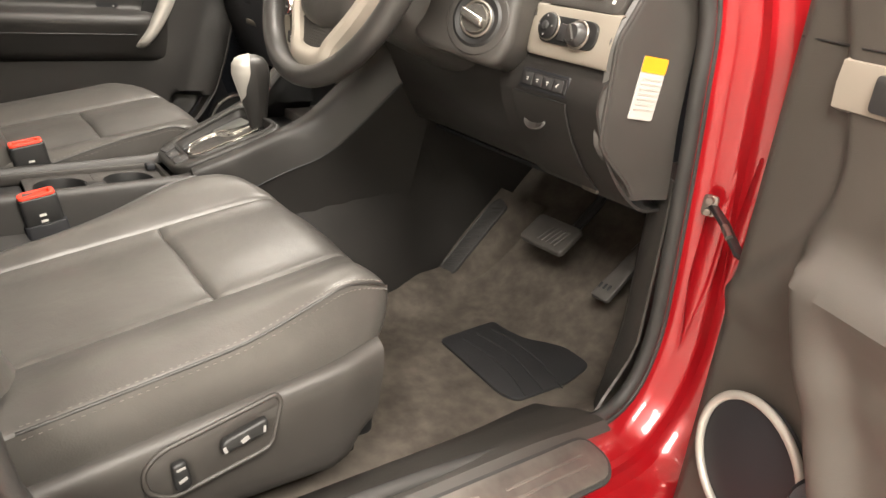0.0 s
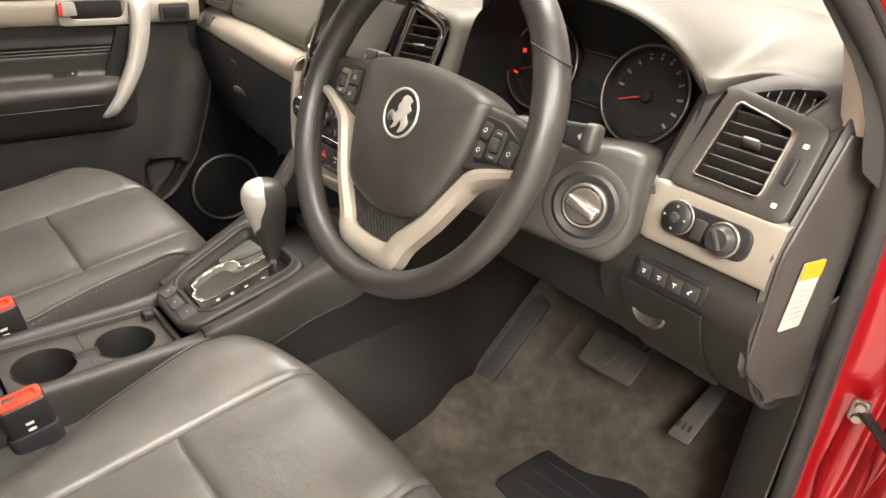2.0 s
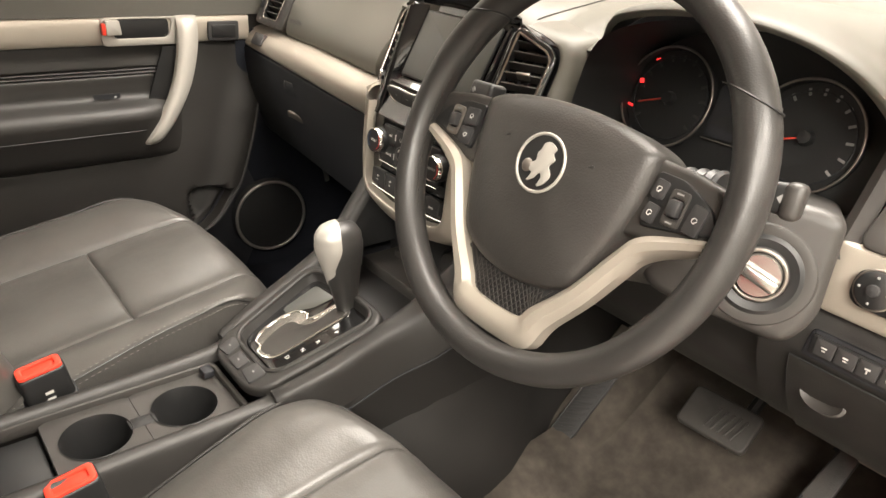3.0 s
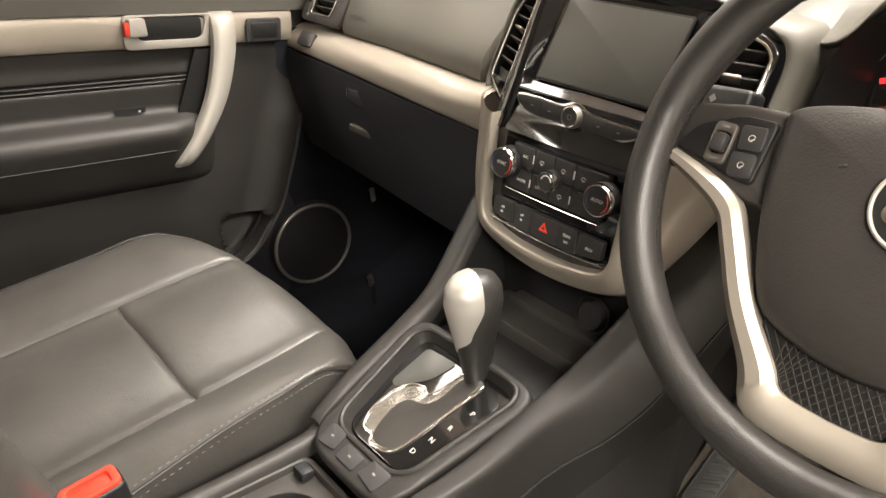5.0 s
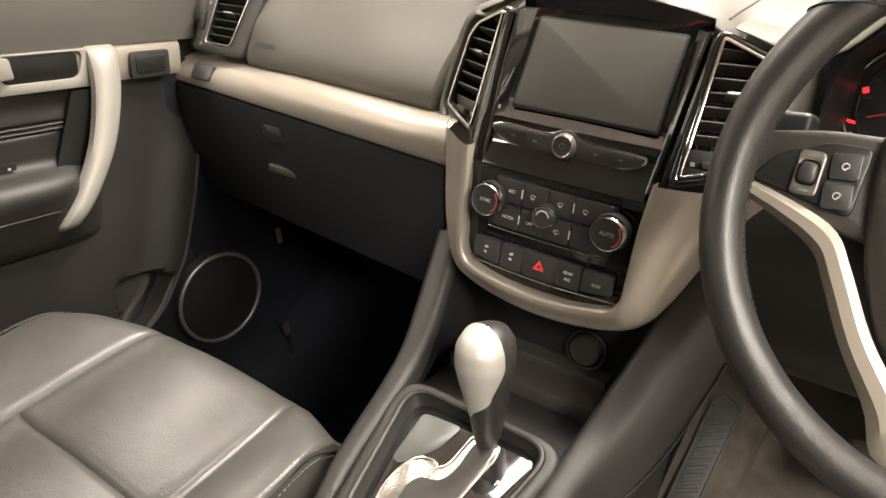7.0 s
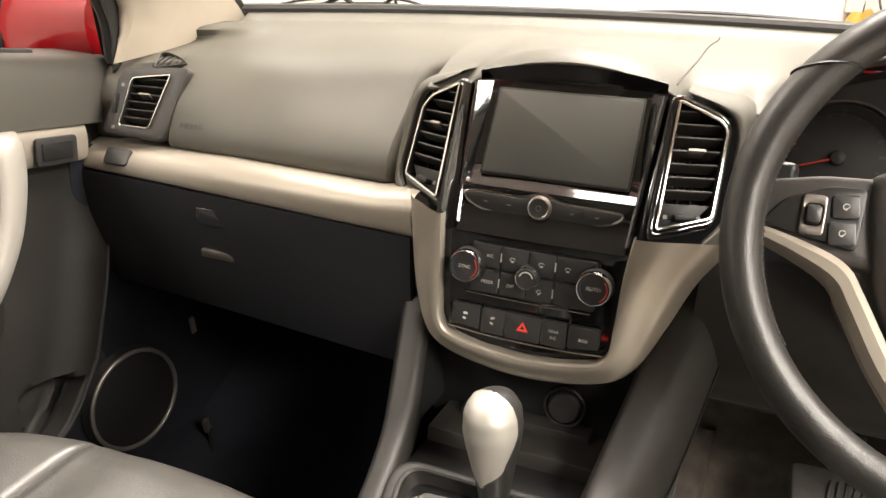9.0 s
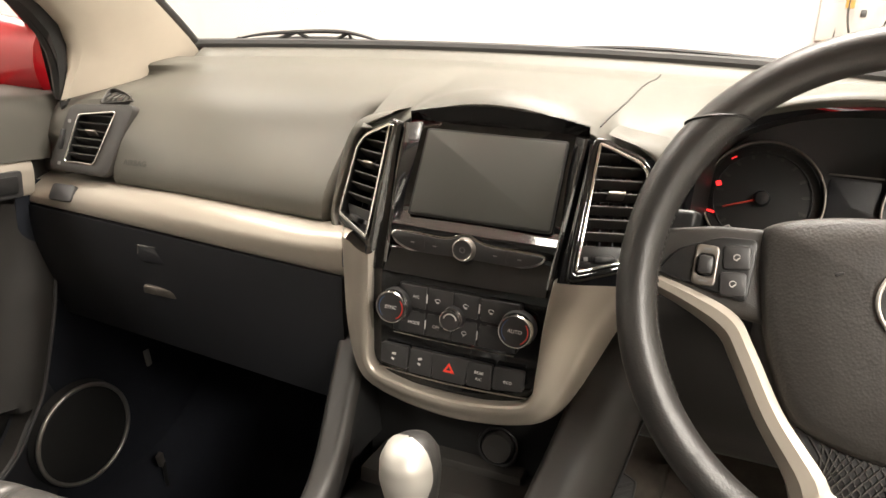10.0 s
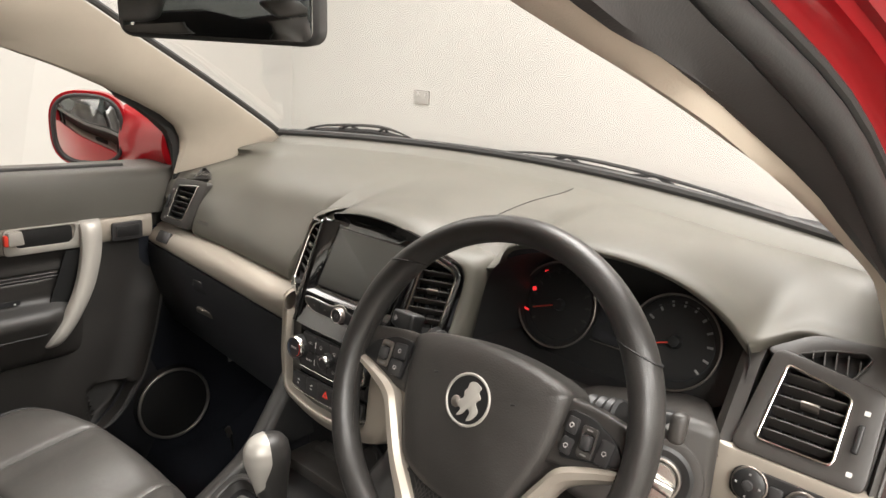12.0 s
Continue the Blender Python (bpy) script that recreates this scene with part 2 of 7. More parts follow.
def inset(outline, d):
    """The outline moved inwards (counter-clockwise outlines)."""
    k, out = len(outline), []
    for i in range(k):
        a, b, c = (V((*outline[(i + e) % k], 0)) for e in (-1, 0, 1))
        t = ((b - a).normalized() + (c - b).normalized()).normalized()
        out.append((b.x - t.y * d, b.y + t.x * d))
    return out


def lathe(profile, m, n=32):
    """A turned body: (radius, height) pairs round local z."""
    rows = [[m @ V((r * math.cos(2 * math.pi * j / n), r * math.sin(2 * math.pi * j / n), h)) for j in range(n)] for r, h in profile]
    bm = loft(rows, True, False, False)
    for row, (r, h) in ((0, profile[0]), (-1, profile[-1])):
        if r < 0.002:
            bm.verts.ensure_lookup_table()
            k = len(profile)
            vs = [bm.verts[(0 if row == 0 else k - 1) * n + j] for j in range(n)]
            bm.faces.new(vs)
    return bm


def torus(R, r, m, n=48, k=12):
    rows = []
    for i in range(n):
        a = 2 * math.pi * i / n
        rows.append([m @ V(((R + r * math.cos(2 * math.pi * j / k)) * math.cos(a), (R + r * math.cos(2 * math.pi * j / k)) * math.sin(a), r * math.sin(2 * math.pi * j / k))) for j in range(k)])
    return loft(rows, True, True)


def join(*bms):
    """One bmesh of several."""
    out = bms[0]
    for b in bms[1:]:
        me = bpy.data.meshes.new("tmp")
        b.to_mesh(me)
        b.free()
        out.from_mesh(me)
        bpy.data.meshes.remove(me)
    return out


def lettering(text, size, m, mat, parent, label=""):
    """Raised letters in Blender's own font, centred on the axes m."""
    c = bpy.data.curves.new("lettering", "FONT")
    c.body, c.size, c.extrude, c.align_x, c.align_y = text, size, 0.0003, "CENTER", "CENTER"
    ob = bpy.data.objects.new("tmp", c)
    scene.collection.objects.link(ob)
    me = bpy.data.meshes.new_from_object(ob.evaluated_get(bpy.context.evaluated_depsgraph_get()))
    bpy.data.objects.remove(ob)
    bm = bmesh.new()
    bm.from_mesh(me)
    bmesh.ops.transform(bm, matrix=m, verts=bm.verts)
    return part("lettering", bm, mat, parent, label)


def smooth(a, b, x):
    u = min(1, max(0, (x - a) / (b - a)))
    return u * u * (3 - 2 * u)


def lerp(a, b, u):
    return a + (b - a) * u


def table(keys, x):
    """Piecewise smooth reading of a small table of (x, values...)."""
    if x <= keys[0][0]:
        return list(keys[0][1:])
    for a, b in zip(keys, keys[1:]):
        if x <= b[0]:
            u = (x - a[0]) / (b[0] - a[0])
            return [lerp(p, q, u) for p, q in zip(a[1:], b[1:])]
    return list(keys[-1][1:])


def steps(a, b, n):
    return [a + (b - a) * i / n for i in range(n + 1)]


# ---- the room ----
WALL_Y = 2.65


def room():
    x0, x1, y0, y1 = -3.35, 4.6, -5.2, WALL_Y
    tagged(part("floor", span((x0 - 0.1, y0 - 0.1, -0.1), (x1 + 0.1, y1 + 0.1, 0.0), 0), CONCRETE), "pale sealed concrete showroom floor", "floor", kind="structure")
    tagged(part("ceiling", span((x0 - 0.1, y0 - 0.1, ROOM_H), (x1 + 0.1, y1 + 0.1, ROOM_H + 0.1), 0), CEILING), "plain white showroom ceiling", "ceiling", kind="structure")
    for name, lo, hi in (("wall_north", (x0, y1, 0), (x1, y1 + 0.1, ROOM_H)), ("wall_south", (x0, y0 - 0.1, 0), (x1, y0, ROOM_H)),
                         ("wall_west", (x0 - 0.1, y0, 0), (x0, y1, ROOM_H)), ("wall_east", (x1, y0, 0), (x1 + 0.1, y1, ROOM_H))):
        tagged(part(name, span(lo, hi, 0), WALL), "plain white painted wall", "wall", kind="structure")
    for lx, ly, watts in LAMPS:
        t = thing("ceiling_light", "flat white panel light on the showroom ceiling", "light", (lx, ly, ROOM_H - 0.07), "ceiling lights")
        part("frame", span((lx - 0.6, ly - 0.8, ROOM_H - 0.07), (lx + 0.6, ly + 0.8, ROOM_H - 0.001)), CEILING, t)


room()

# ---- the car's shell ----


def struct(name, bm, mat, label, category):
    return tagged(part(name, bm, mat), label, category, kind="structure")


def cabin_floor():
    def z(x, y):
        return 0.452 + 0.10 * max(0, min(0.25, y - 0.25)) + 0.27 * smooth(0.42, 0.78, y) + 0.05 * smooth(0.62, 0.72, abs(x)) + 0.03 * smooth(0.24, 0.17, abs(x))
    # the passenger half carries its shade in the colour, unlike the driver's
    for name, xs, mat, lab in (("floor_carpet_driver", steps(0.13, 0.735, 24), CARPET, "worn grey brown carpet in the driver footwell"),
                               ("floor_carpet_passenger", steps(-0.735, -0.13, 24), SHADED_CARPET, "carpet in the passenger footwell, coloured for its shade")):
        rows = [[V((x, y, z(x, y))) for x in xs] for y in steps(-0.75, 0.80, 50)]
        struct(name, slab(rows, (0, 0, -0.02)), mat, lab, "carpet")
    # the tunnel side: a dark carpeted cheek below the console
    for s in (1, -1):
        rows = []
        for y in steps(-0.7, 0.78, 24):
            foot = 0.17 + 0.02 * smooth(0.3, 0.1, y) - 0.05 * smooth(0.25, 0.42, y)
            top = 0.675 + 0.16 * smooth(0.05, 0.35, y)
            rows.append([V((s * foot, y, 0.45 + 0.25 * smooth(0.45, 0.78, y))), V((s * (foot - 0.012), y, 0.56)), V((s * min(0.135, foot - 0.015), y, 0.66)), V((s * min(0.12, foot - 0.02), y, top))])
        # on the passenger side the colour holds the footwell's shade
        struct("tunnel_carpet", sheet(rows, 0.012), DARK_TRIM if s > 0 else SHADED_CARPET, "dark carpet on the side of the transmission tunnel", "carpet")
    struct("bulkhead", span((-0.8, 0.80, 0.4), (0.8, 0.84, 1.27), 0.01), LOWER, "black bulkhead behind the dashboard", "bulkhead")


cabin_floor()

# the rim of the driver's doorway, as (y, z) at the rubber seal
DOORWAY = [(-0.66, 1.45), (-0.58, 1.15), (-0.505, 0.86), (-0.475, 0.70), (-0.40, 0.59), (-0.25, 0.562), (-0.05, 0.552), (0.14, 0.535), (0.272, 0.531), (0.338, 0.562), (0.368, 0.645), (0.366, 0.76), (0.355, 0.90), (0.342, 1.02), (0.325, 1.14), (0.262, 1.255), (0.105, 1.375), (-0.055, 1.478), (-0.20, 1.548), (-0.36, 1.605)]
LEAN_IN = [(1.12, 0.0), (1.255, -0.015), (1.478, -0.082), (1.548, -0.130), (1.605, -0.150)]


def doorway_path(grow, x):
    pts = curve([(x + (table(LEAN_IN, z)[0] if y > -0.4 else 0), y, z) for y, z in DOORWAY], 88)
    out = []
    for i, p in enumerate(pts):
        t = (pts[min(i + 1, 88)] - pts[max(i - 1, 0)]).normalized()
        nrm = V((0, t.z, -t.y))
        out.append(p + nrm * grow)
    return out


def door_frame():
    t = thing("door_frame", "red painted driver doorway with black rubber seal", "door frame", (0.8, 0, 0.3), kind="structure")
    seal = doorway_path(0, 0.748)
    b = tube(seal, 0.011, 10)
    part("seal", b, RUBBER, t, "black rubber door seal")
    lip = doorway_path(0.013, 0.755)
    part("seal_lip", tube(lip, 0.004, 8), RUBBER, t)
    # painted jamb: out from the seal, with a step, to the outer skin
    prof = [(0.004, 0.752), (0.03, 0.760), (0.045, 0.775), (0.05, 0.797), (0.060, 0.804), (0.060, 0.816), (0.077, 0.827), (0.082, 0.85), (0.092, 0.885), (0.125, 0.915), (0.17, 0.925)]
    rows = []
    n = 88
    for g, x in prof:
        pts = doorway_path(0, x)
        row = []
        for i, p in enumerate(pts):
            a, c = pts[max(i - 1, 0)], pts[min(i + 1, n)]
            d = (c - a).normalized()
            k = smooth(0.30, 0.335, p.y) * 1.0
            gg = g * lerp(0.85, 0.62, k)
            up = smooth(1.05, 1.40, p.z) if p.y > -0.4 else 0
            row.append(p + V(((0.748 - x) * 0.45 * up, 0, 0)) + V((0, d.z, -d.y)).normalized() * gg * (1 - 0.35 * up))
        rows.append(row)
    part("jamb", sheet(rows, 0.003), PAINT, t, "glossy red painted door jamb")
    # pressed ridges in the jamb beside the hinges
    for x0, z0, z1, w0, y0 in ((0.800, 1.17, 0.64, 0.020, 0.392), (0.838, 1.18, 0.74, 0.014, 0.402)):
        rows = []
        for v in steps(0, 1, 22):
            z = lerp(z0, z1, v)
            w = w0 * (1 - 0.25 * v) * (1 - smooth(0.75, 1.0, v) * 0.97)
            c = V((x0 - 0.014 * v, y0 - 0.004 * v + 0.004 * math.sin(3 * v), z))
            rows.append([c + V((w * math.cos(b), -0.5 * w * math.sin(b) + 0.2 * w * math.cos(b), 0)) for b in steps(0, math.pi, 8)])
        part("jamb_ridge", loft(rows), PAINT, t)
    # outer sill and lower wing
    rows = [[V((0.92, y, 0.46)), V((0.93, y, 0.42)), V((0.925, y, 0.33)), V((0.88, y, 0.27))] for y in steps(-0.7, 0.5, 10)]
    part("sill_skin", sheet(rows, 0.004), PAINT, t)
    rows = [[V((0.905, y, z)) for z in steps(0.42, 1.12, 10)] for y in (0.45, 0.6, 0.8)]
    part("wing", sheet(rows, 0.004), PAINT, t)
    return t


door_frame()


def sill_trim():
    t = thing("sill_trim", "dark plastic sill trim with a brushed metal scuff plate", "sill trim", (0.77, 0, 0.5), kind="structure")
    rows = []
    for y in steps(-0.45, 0.27, 20):
        c = smooth(0.10, 0.27, y)
        rows.append([V((0.622 - 0.01 * c, y, 0.462)), V((0.632 - 0.01 * c, y, 0.482)), V((0.67, y, 0.505)), V((0.715, y, 0.53)), V((0.748, y, 0.553 - 0.012 * c)), V((0.768, y, 0.556 - 0.012 * c)), V((0.782, y, 0.546 - 0.012 * c))])
    part("trim_panel", sheet(rows, 0.004), PLASTIC, t)
    m = facing((0.815, -0.02, 0.54), (0.35, 0, 1), (0, 1, 0))
    o = rounded([(-0.036, -0.40), (0.036, -0.40), (0.036, 0.215), (0.012, 0.235), (-0.03, 0.225)], 0.02)
    part("scuff_plate", plate(o, 0.006, m, 0.002), SCUFF, t, "brushed metal scuff plate")
    part("plate_edge", plate(inset(o, -0.006), 0.006, m @ pose(0, 0, -0.003), 0.002), RUBBER, t)
    for i, y in enumerate((0.03, 0.0, -0.03, -0.058, -0.085, -0.115, -0.14)):
        part("raised_mark", box(0.030, 0.006 if i % 2 else 0.014, 0.0016, m @ pose(0, y - 0.02, 0.0003, 0, 0, (-14, 10, 0)[i % 3]), 0.0006, 1), STEEL, t)
    for dx in (-0.006, 0.010):
        part("groove", box(0.004, 0.14, 0.0014, m @ pose(dx, 0.13, 0.0003), 0.0006, 1), SCUFF, t)
    return t


sill_trim()


def kick_panel(s):
    t = thing("kick_panel", "dark plastic kick panel at the end of the footwell", "trim panel", (s * 0.72, 0.3, 0.5), kind="structure")
    rows = []
    for z in steps(0.44, 0.90 if s > 0 else 1.08, 16):
        u = smooth(0.49, 0.65, z) if s > 0 else -0.7
        if s > 0:
            rows.append([V((0.738, 0.27 + 0.085 * u, z)), V((0.718, 0.315 + 0.050 * u, z)), V((0.690, 0.345 + 0.035 * u, z)), V((0.674, 0.372 + 0.026 * u, z)), V((0.668, 0.42, z)), V((0.672, 0.55, z)), V((0.66, 0.79, z))])
        else:
            rows.append([V((s * 0.738, 0.27 + 0.085 * u, z)), V((s * 0.728, 0.32 + 0.06 * u, z)), V((s * 0.72, 0.45, z)), V((s * 0.70, 0.62, z)), V((s * 0.66, 0.79, z))])
    # passenger panel takes the carpet colour that is darkened for shade
    part("panel", sheet(rows, 0.004), PLASTIC if s > 0 else SHADED_CARPET, t)
    return t


kick_panel(1)
kick_panel(-1)

# pillars beside the windscreen: edge on the glass, edge on the doorway, edge of the seal, outer edge
PIL_W = [(0.662, 0.545, 1.270), (0.645, 0.49, 1.305), (0.612, 0.31, 1.405), (0.585, 0.13, 1.50), (0.57, 0.04, 1.547), (0.555, -0.09, 1.60), (0.535, -0.30, 1.635)]
PIL_M = [(0.703, 0.288, 1.203), (0.664, 0.283, 1.314), (0.628, 0.06, 1.418), (0.617, -0.083, 1.465), (0.597, -0.165, 1.496), (0.580, -0.26, 1.525), (0.560, -0.44, 1.578)]
PIL_D = [(0.729, 0.293, 1.203), (0.710, 0.215, 1.302), (0.661, 0.07, 1.403), (0.623, -0.075, 1.474), (0.615, -0.185, 1.508), (0.614, -0.267, 1.527), (0.612, -0.46, 1.585)]
PIL_DL = [(0.708, 0.298, 1.20), (0.697, 0.282, 1.312), (0.660, 0.10, 1.408)] + PIL_D[3:]
PIL_S = [(0.748, 0.325, 1.14), (0.733, 0.262, 1.255), (0.694, 0.10, 1.384), (0.654, -0.058, 1.476), (0.630, -0.178, 1.524), (0.620, -0.258, 1.550), (0.615, -0.46, 1.60)]
PIL_R = [(0.87, 0.43, 1.12), (0.80, 0.315, 1.30), (0.705, -0.03, 1.515), (0.672, -0.19, 1.592), (0.65, -0.35, 1.648)]
PIL_O = [(0.70, 0.58, 1.29), (0.675, 0.51, 1.325), (0.575, 0.14, 1.535), (0.555, 0.02, 1.585), (0.53, -0.13, 1.65)]


def pillars():
    for s in (1, -1):
        t = thing("windscreen_pillar", "beige trimmed windscreen pillar with black seal and red skin", "pillar", (s * 0.7, 0.3, 1.2), "windscreen pillars", "structure")
        f = Matrix.Diagonal((s, 1, 1, 1))
        w, k, d, q, r, o = ([f @ p for p in curve(c, 24)] for c in (PIL_W, PIL_M, PIL_D if s > 0 else PIL_DL, PIL_S, PIL_R, PIL_O))
        rows = []
        for a, e, b in zip(w, k, d):
            rows.append([a, a.lerp(e, 0.25) + V((-s * 0.003, 0, -0.001)), a.lerp(e, 0.5) + V((-s * 0.004, 0, -0.002)), a.lerp(e, 0.75) + V((-s * 0.003, -0.002, -0.002)), e, e.lerp(b, 0.35) + V((0, -0.005, -0.003)), e.lerp(b, 0.7) + V((0, -0.004, -0.002)), b])
        part("inner_trim", sheet(rows, 0.004), CLOTH, t, "beige fabric pillar trim")
        part("trim_joint", tube([q + V((-s * 0.0005, -0.001, -0.0005)) for q in rows[17]], 0.0012, 6), PLASTIC, t)
        q = q if s > 0 else [a.lerp(b, 0.4) for a, b in zip(d, q)]
        rows = [[a, (a + b) / 2 + V((-s * 0.004, -0.012, 0)), b] for a, b in zip(d, q)][:25 if s > 0 else 8]
        if s > 0:
            # the strip laps over the edge of the trim
            rows = [[a.lerp(e, 0.15) + V((0.003, -0.009, -0.001)), a + V((0.001, -0.008, 0))] + row[1:] for row, a, e in zip(rows, d, k)]
        part("seal_strip", sheet(rows, 0.004), RUBBER, t, "black rubber weather strip")
        o = o if s > 0 else [a.lerp(b, 0.45) for a, b in zip(r, o)]
        rows = [[a, (a + b) / 2 + V((s * 0.012, 0.01, 0.012)), b] for a, b in zip(r, o)]
        part("outer_skin", sheet(rows, 0.003), PAINT, t)
        edge = [a + V((s * 0.004, 0.006, 0.008)) for a in w]
        part("glass_border", tube(edge, 0.007, 8), RUBBER, t, "black border of the windscreen")


pillars()


def windscreen():
    t = thing("windscreen", "clear raked windscreen above the dashboard", "windscreen", (0, 0.6, 1.3), kind="structure")
    rows = []
    for i in range(13):
        u = i / 12
        p = curve(PIL_W[:6], 24)[2 + round(u * 21)]
        rows.append([V((p.x * v * 1.0, p.y + 0.13 * (1 - v * v) * lerp(1, 0.5, u) + 0.01, p.z + 0.018 + 0.02 * (1 - v * v))) for v in steps(-1, 1, 16)])
    g = part("pane", sheet(rows, 0.004), GLASS, t, "clear glass")
    g.visible_shadow = False
    rows = []
    for x in steps(-0.64, 0.665, 34):
        k = 1 - (x / 0.66) ** 2
        e = V((x, 0.515 + 0.135 * k, 1.274 + 0.022 * k))
        off = 0.05 + 0.05 * smooth(0.0, 0.5, x)
        rows.append([e + V((0, -off, -0.016)), e + V((0, -off * 0.6, -0.009)), e + V((0, -0.012, 0.003)), e + V((0, 0.010, 0.016))])
    part("demister_strip", sheet(rows, 0.004), DASH, t, "dark grey strip along the foot of the glass")
    base = [V((x, 0.525 + 0.135 * (1 - (x / 0.66) ** 2), 1.292 + 0.022 * (1 - (x / 0.66) ** 2))) for x in steps(-0.66, 0.66, 30)]
    part("lower_border", tube(base, 0.009, 8), RUBBER, t, "black lower border of the glass")
    return t


windscreen()


def roof():
    rows = []
    for y in steps(-1.9, -0.12, 12):
        w = 0.575 - 0.09 * smooth(-0.35, -0.12, y)
        rows.append([V((x * w, y, 1.605 + 0.035 * (1 - x * x))) for x in steps(-1, 1, 12)])
    struct("ceiling", sheet(rows, 0.006), CLOTH, "beige fabric headliner", "headliner")
    rows = []
    for y in steps(-1.9, -0.12, 12):
        w = 0.68 - 0.15 * smooth(-0.35, -0.12, y)
        rows.append([V((x * w, y, 1.655 + 0.045 * (1 - x * x))) for x in steps(-1, 1, 12)])
    struct("roof_skin", sheet(rows, 0.003), PAINT, "glossy red car roof", "roof")


roof()


def side_closing():
    """Rear doors' lower halves, the centre pillars and the tail, plain."""
    for s in (1, -1):
        t = thing("centre_pillar", "dark trimmed centre pillar behind the front door", "pillar", (s * 0.74, -0.6, 0.4), "centre pillars", "structure")
        rows = []
        for z in steps(0.42, 1.6, 14):
            tilt = -0.30 * smooth(0.75, 1.75, z) + (0.05 * smooth(0.75, 0.45, z))
            y = -0.505 + tilt
            x = 0.748 - 0.11 * smooth(1.1, 1.62, z)
            rows.append([V((s * (x + 0.004), y + 0.012, z)), V((s * (x - 0.03), y - 0.008, z)), V((s * (x - 0.045), y - 0.06, z)), V((s * (x - 0.03), y - 0.16, z))])
        part("pillar_trim", sheet(rows, 0.004), PLASTIC, t)
        rows = [[V((s * (0.775 - 0.11 * smooth(1.1, 1.62, z)), -0.53 - 0.30 * smooth(0.75, 1.75, z), z)), V((s * (0.90 - 0.2 * smooth(1.05, 1.65, z)), -0.56 - 0.30 * smooth(0.75, 1.75, z), z)),
                 V((s * (0.92 - 0.2 * smooth(1.05, 1.65, z)), -0.62 - 0.30 * smooth(0.75, 1.75, z), z))] for z in steps(0.4, 1.65, 12)]
        part("pillar_skin", sheet(rows, 0.003), PAINT, t)
        w = part("rear_window", sheet([[V((s * (0.80 - 0.17 * u), y, 1.11 + 0.5 * u)) for u in (0, 0.5, 1)] for y in (-1.85, -1.3, -0.74)], 0.004), TINT, t, "dark tinted rear side window")
        part("rear_skin", span((min(s * 0.922, s * 0.93), -1.75, 0.35), (max(s * 0.922, s * 0.93), -0.70, 1.10), 0.002), PAINT, t)
        struct("rear_door", span((min(s * 0.72, s * 0.92), -1.75, 0.35), (max(s * 0.72, s * 0.92), -0.70, 1.12), 0.03), PLASTIC, "dark trimmed rear door", "door")
    struct("tail_panel", span((-0.9, -1.95, 0.35), (0.9, -1.85, 1.05), 0.03), PLASTIC, "dark tail panel behind the rear seats", "panel")


side_closing()
struct("rear_glass", sheet([[V((x, -1.88 + 0.05 * u, 1.04 + 0.58 * u)) for u in (0, 0.5, 1)] for x in (-0.8, 0, 0.8)], 0.004), TINT, "dark tinted tailgate window", "window")


def bonnet():
    t = thing("bonnet", "glossy red car bonnet beyond the windscreen", "bonnet", (0, 1.1, 1.0))
    rows = []
    for y in steps(0.74, 1.72, 16):
        rows.append([V((x * (0.80 - 0.12 * smooth(0.9, 1.75, y)), y, 1.262 - 0.13 * smooth(0.7, 1.9, y) - 0.16 * smooth(1.45, 1.8, y) - 0.09 * abs(x) ** 3)) for x in steps(-1, 1, 18)])
    part("panel", sheet(rows, 0.003), PAINT, t)
    rows = [[V((x, 0.645 + 0.12 * v + 0.1 * (1 - (x / 0.8) ** 2) * (1 - v), 1.268 - 0.012 * v)) for x in steps(-0.74, 0.74, 12)] for v in (0, 0.5, 1)]
    part("cowl", sheet(rows, 0.003), RUBBER, t, "black plastic scuttle grille")


bonnet()


def wiper(pts, name_label):
    t = thing("windscreen_wiper", name_label, "wiper", pts[0], "wipers")
    p = curve(pts, 18)
    part("blade", tube(p, 0.006, 8), RUBBER, t)
    q = [a + V((0.01, -0.006, 0.012 * math.sin(math.pi * i / 18) + 0.003)) for i, a in enumerate(p)]
    part("arm", tube(q[2:17], [0.0022 + 0.004 * math.sin(math.pi * i / 14) for i in range(15)], 8, squash=0.6), BLACK, t)
    part("spoiler", tube([a + V((0.006, 0.008, -0.003)) for a in p], 0.0035, 6), RUBBER, t)
    for k in (3, 7, 11, 15):
        part("yoke", tube([p[k - 1], q[k], p[k + 1]], 0.004, 6), BLACK, t)
    return t


wiper([(-0.66, 0.585, 1.287), (-0.60, 0.615, 1.302), (-0.47, 0.655, 1.312), (-0.40, 0.672, 1.309), (-0.32, 0.685, 1.293)], "black wiper parked at the foot of the windscreen")
wiper([(-0.19, 0.725, 1.296), (-0.06, 0.722, 1.308), (0.12, 0.705, 1.311), (0.38, 0.655, 1.300), (0.60, 0.575, 1.286)], "black wiper parked before the driver")


# ---- dashboard ----
def glass_line(x):
    k = 1 - (x / 0.66) ** 2
    return V((x, 0.515 + 0.135 * k - 0.035 - 0.045 * smooth(0.0, 0.3, x) * (1 - smooth(0.45, 0.62, x)), 1.270 + 0.022 * k))


def strip_y(x, top):
    u = (x + 0.72) / 0.53
    return 0.276 - 0.087 * u if top else 0.236 - 0.055 * u


DASHBOARD = thing("dashboard", "dark grey soft dashboard with champagne trim strip", "dashboard", (0, 0.4, 0.9))


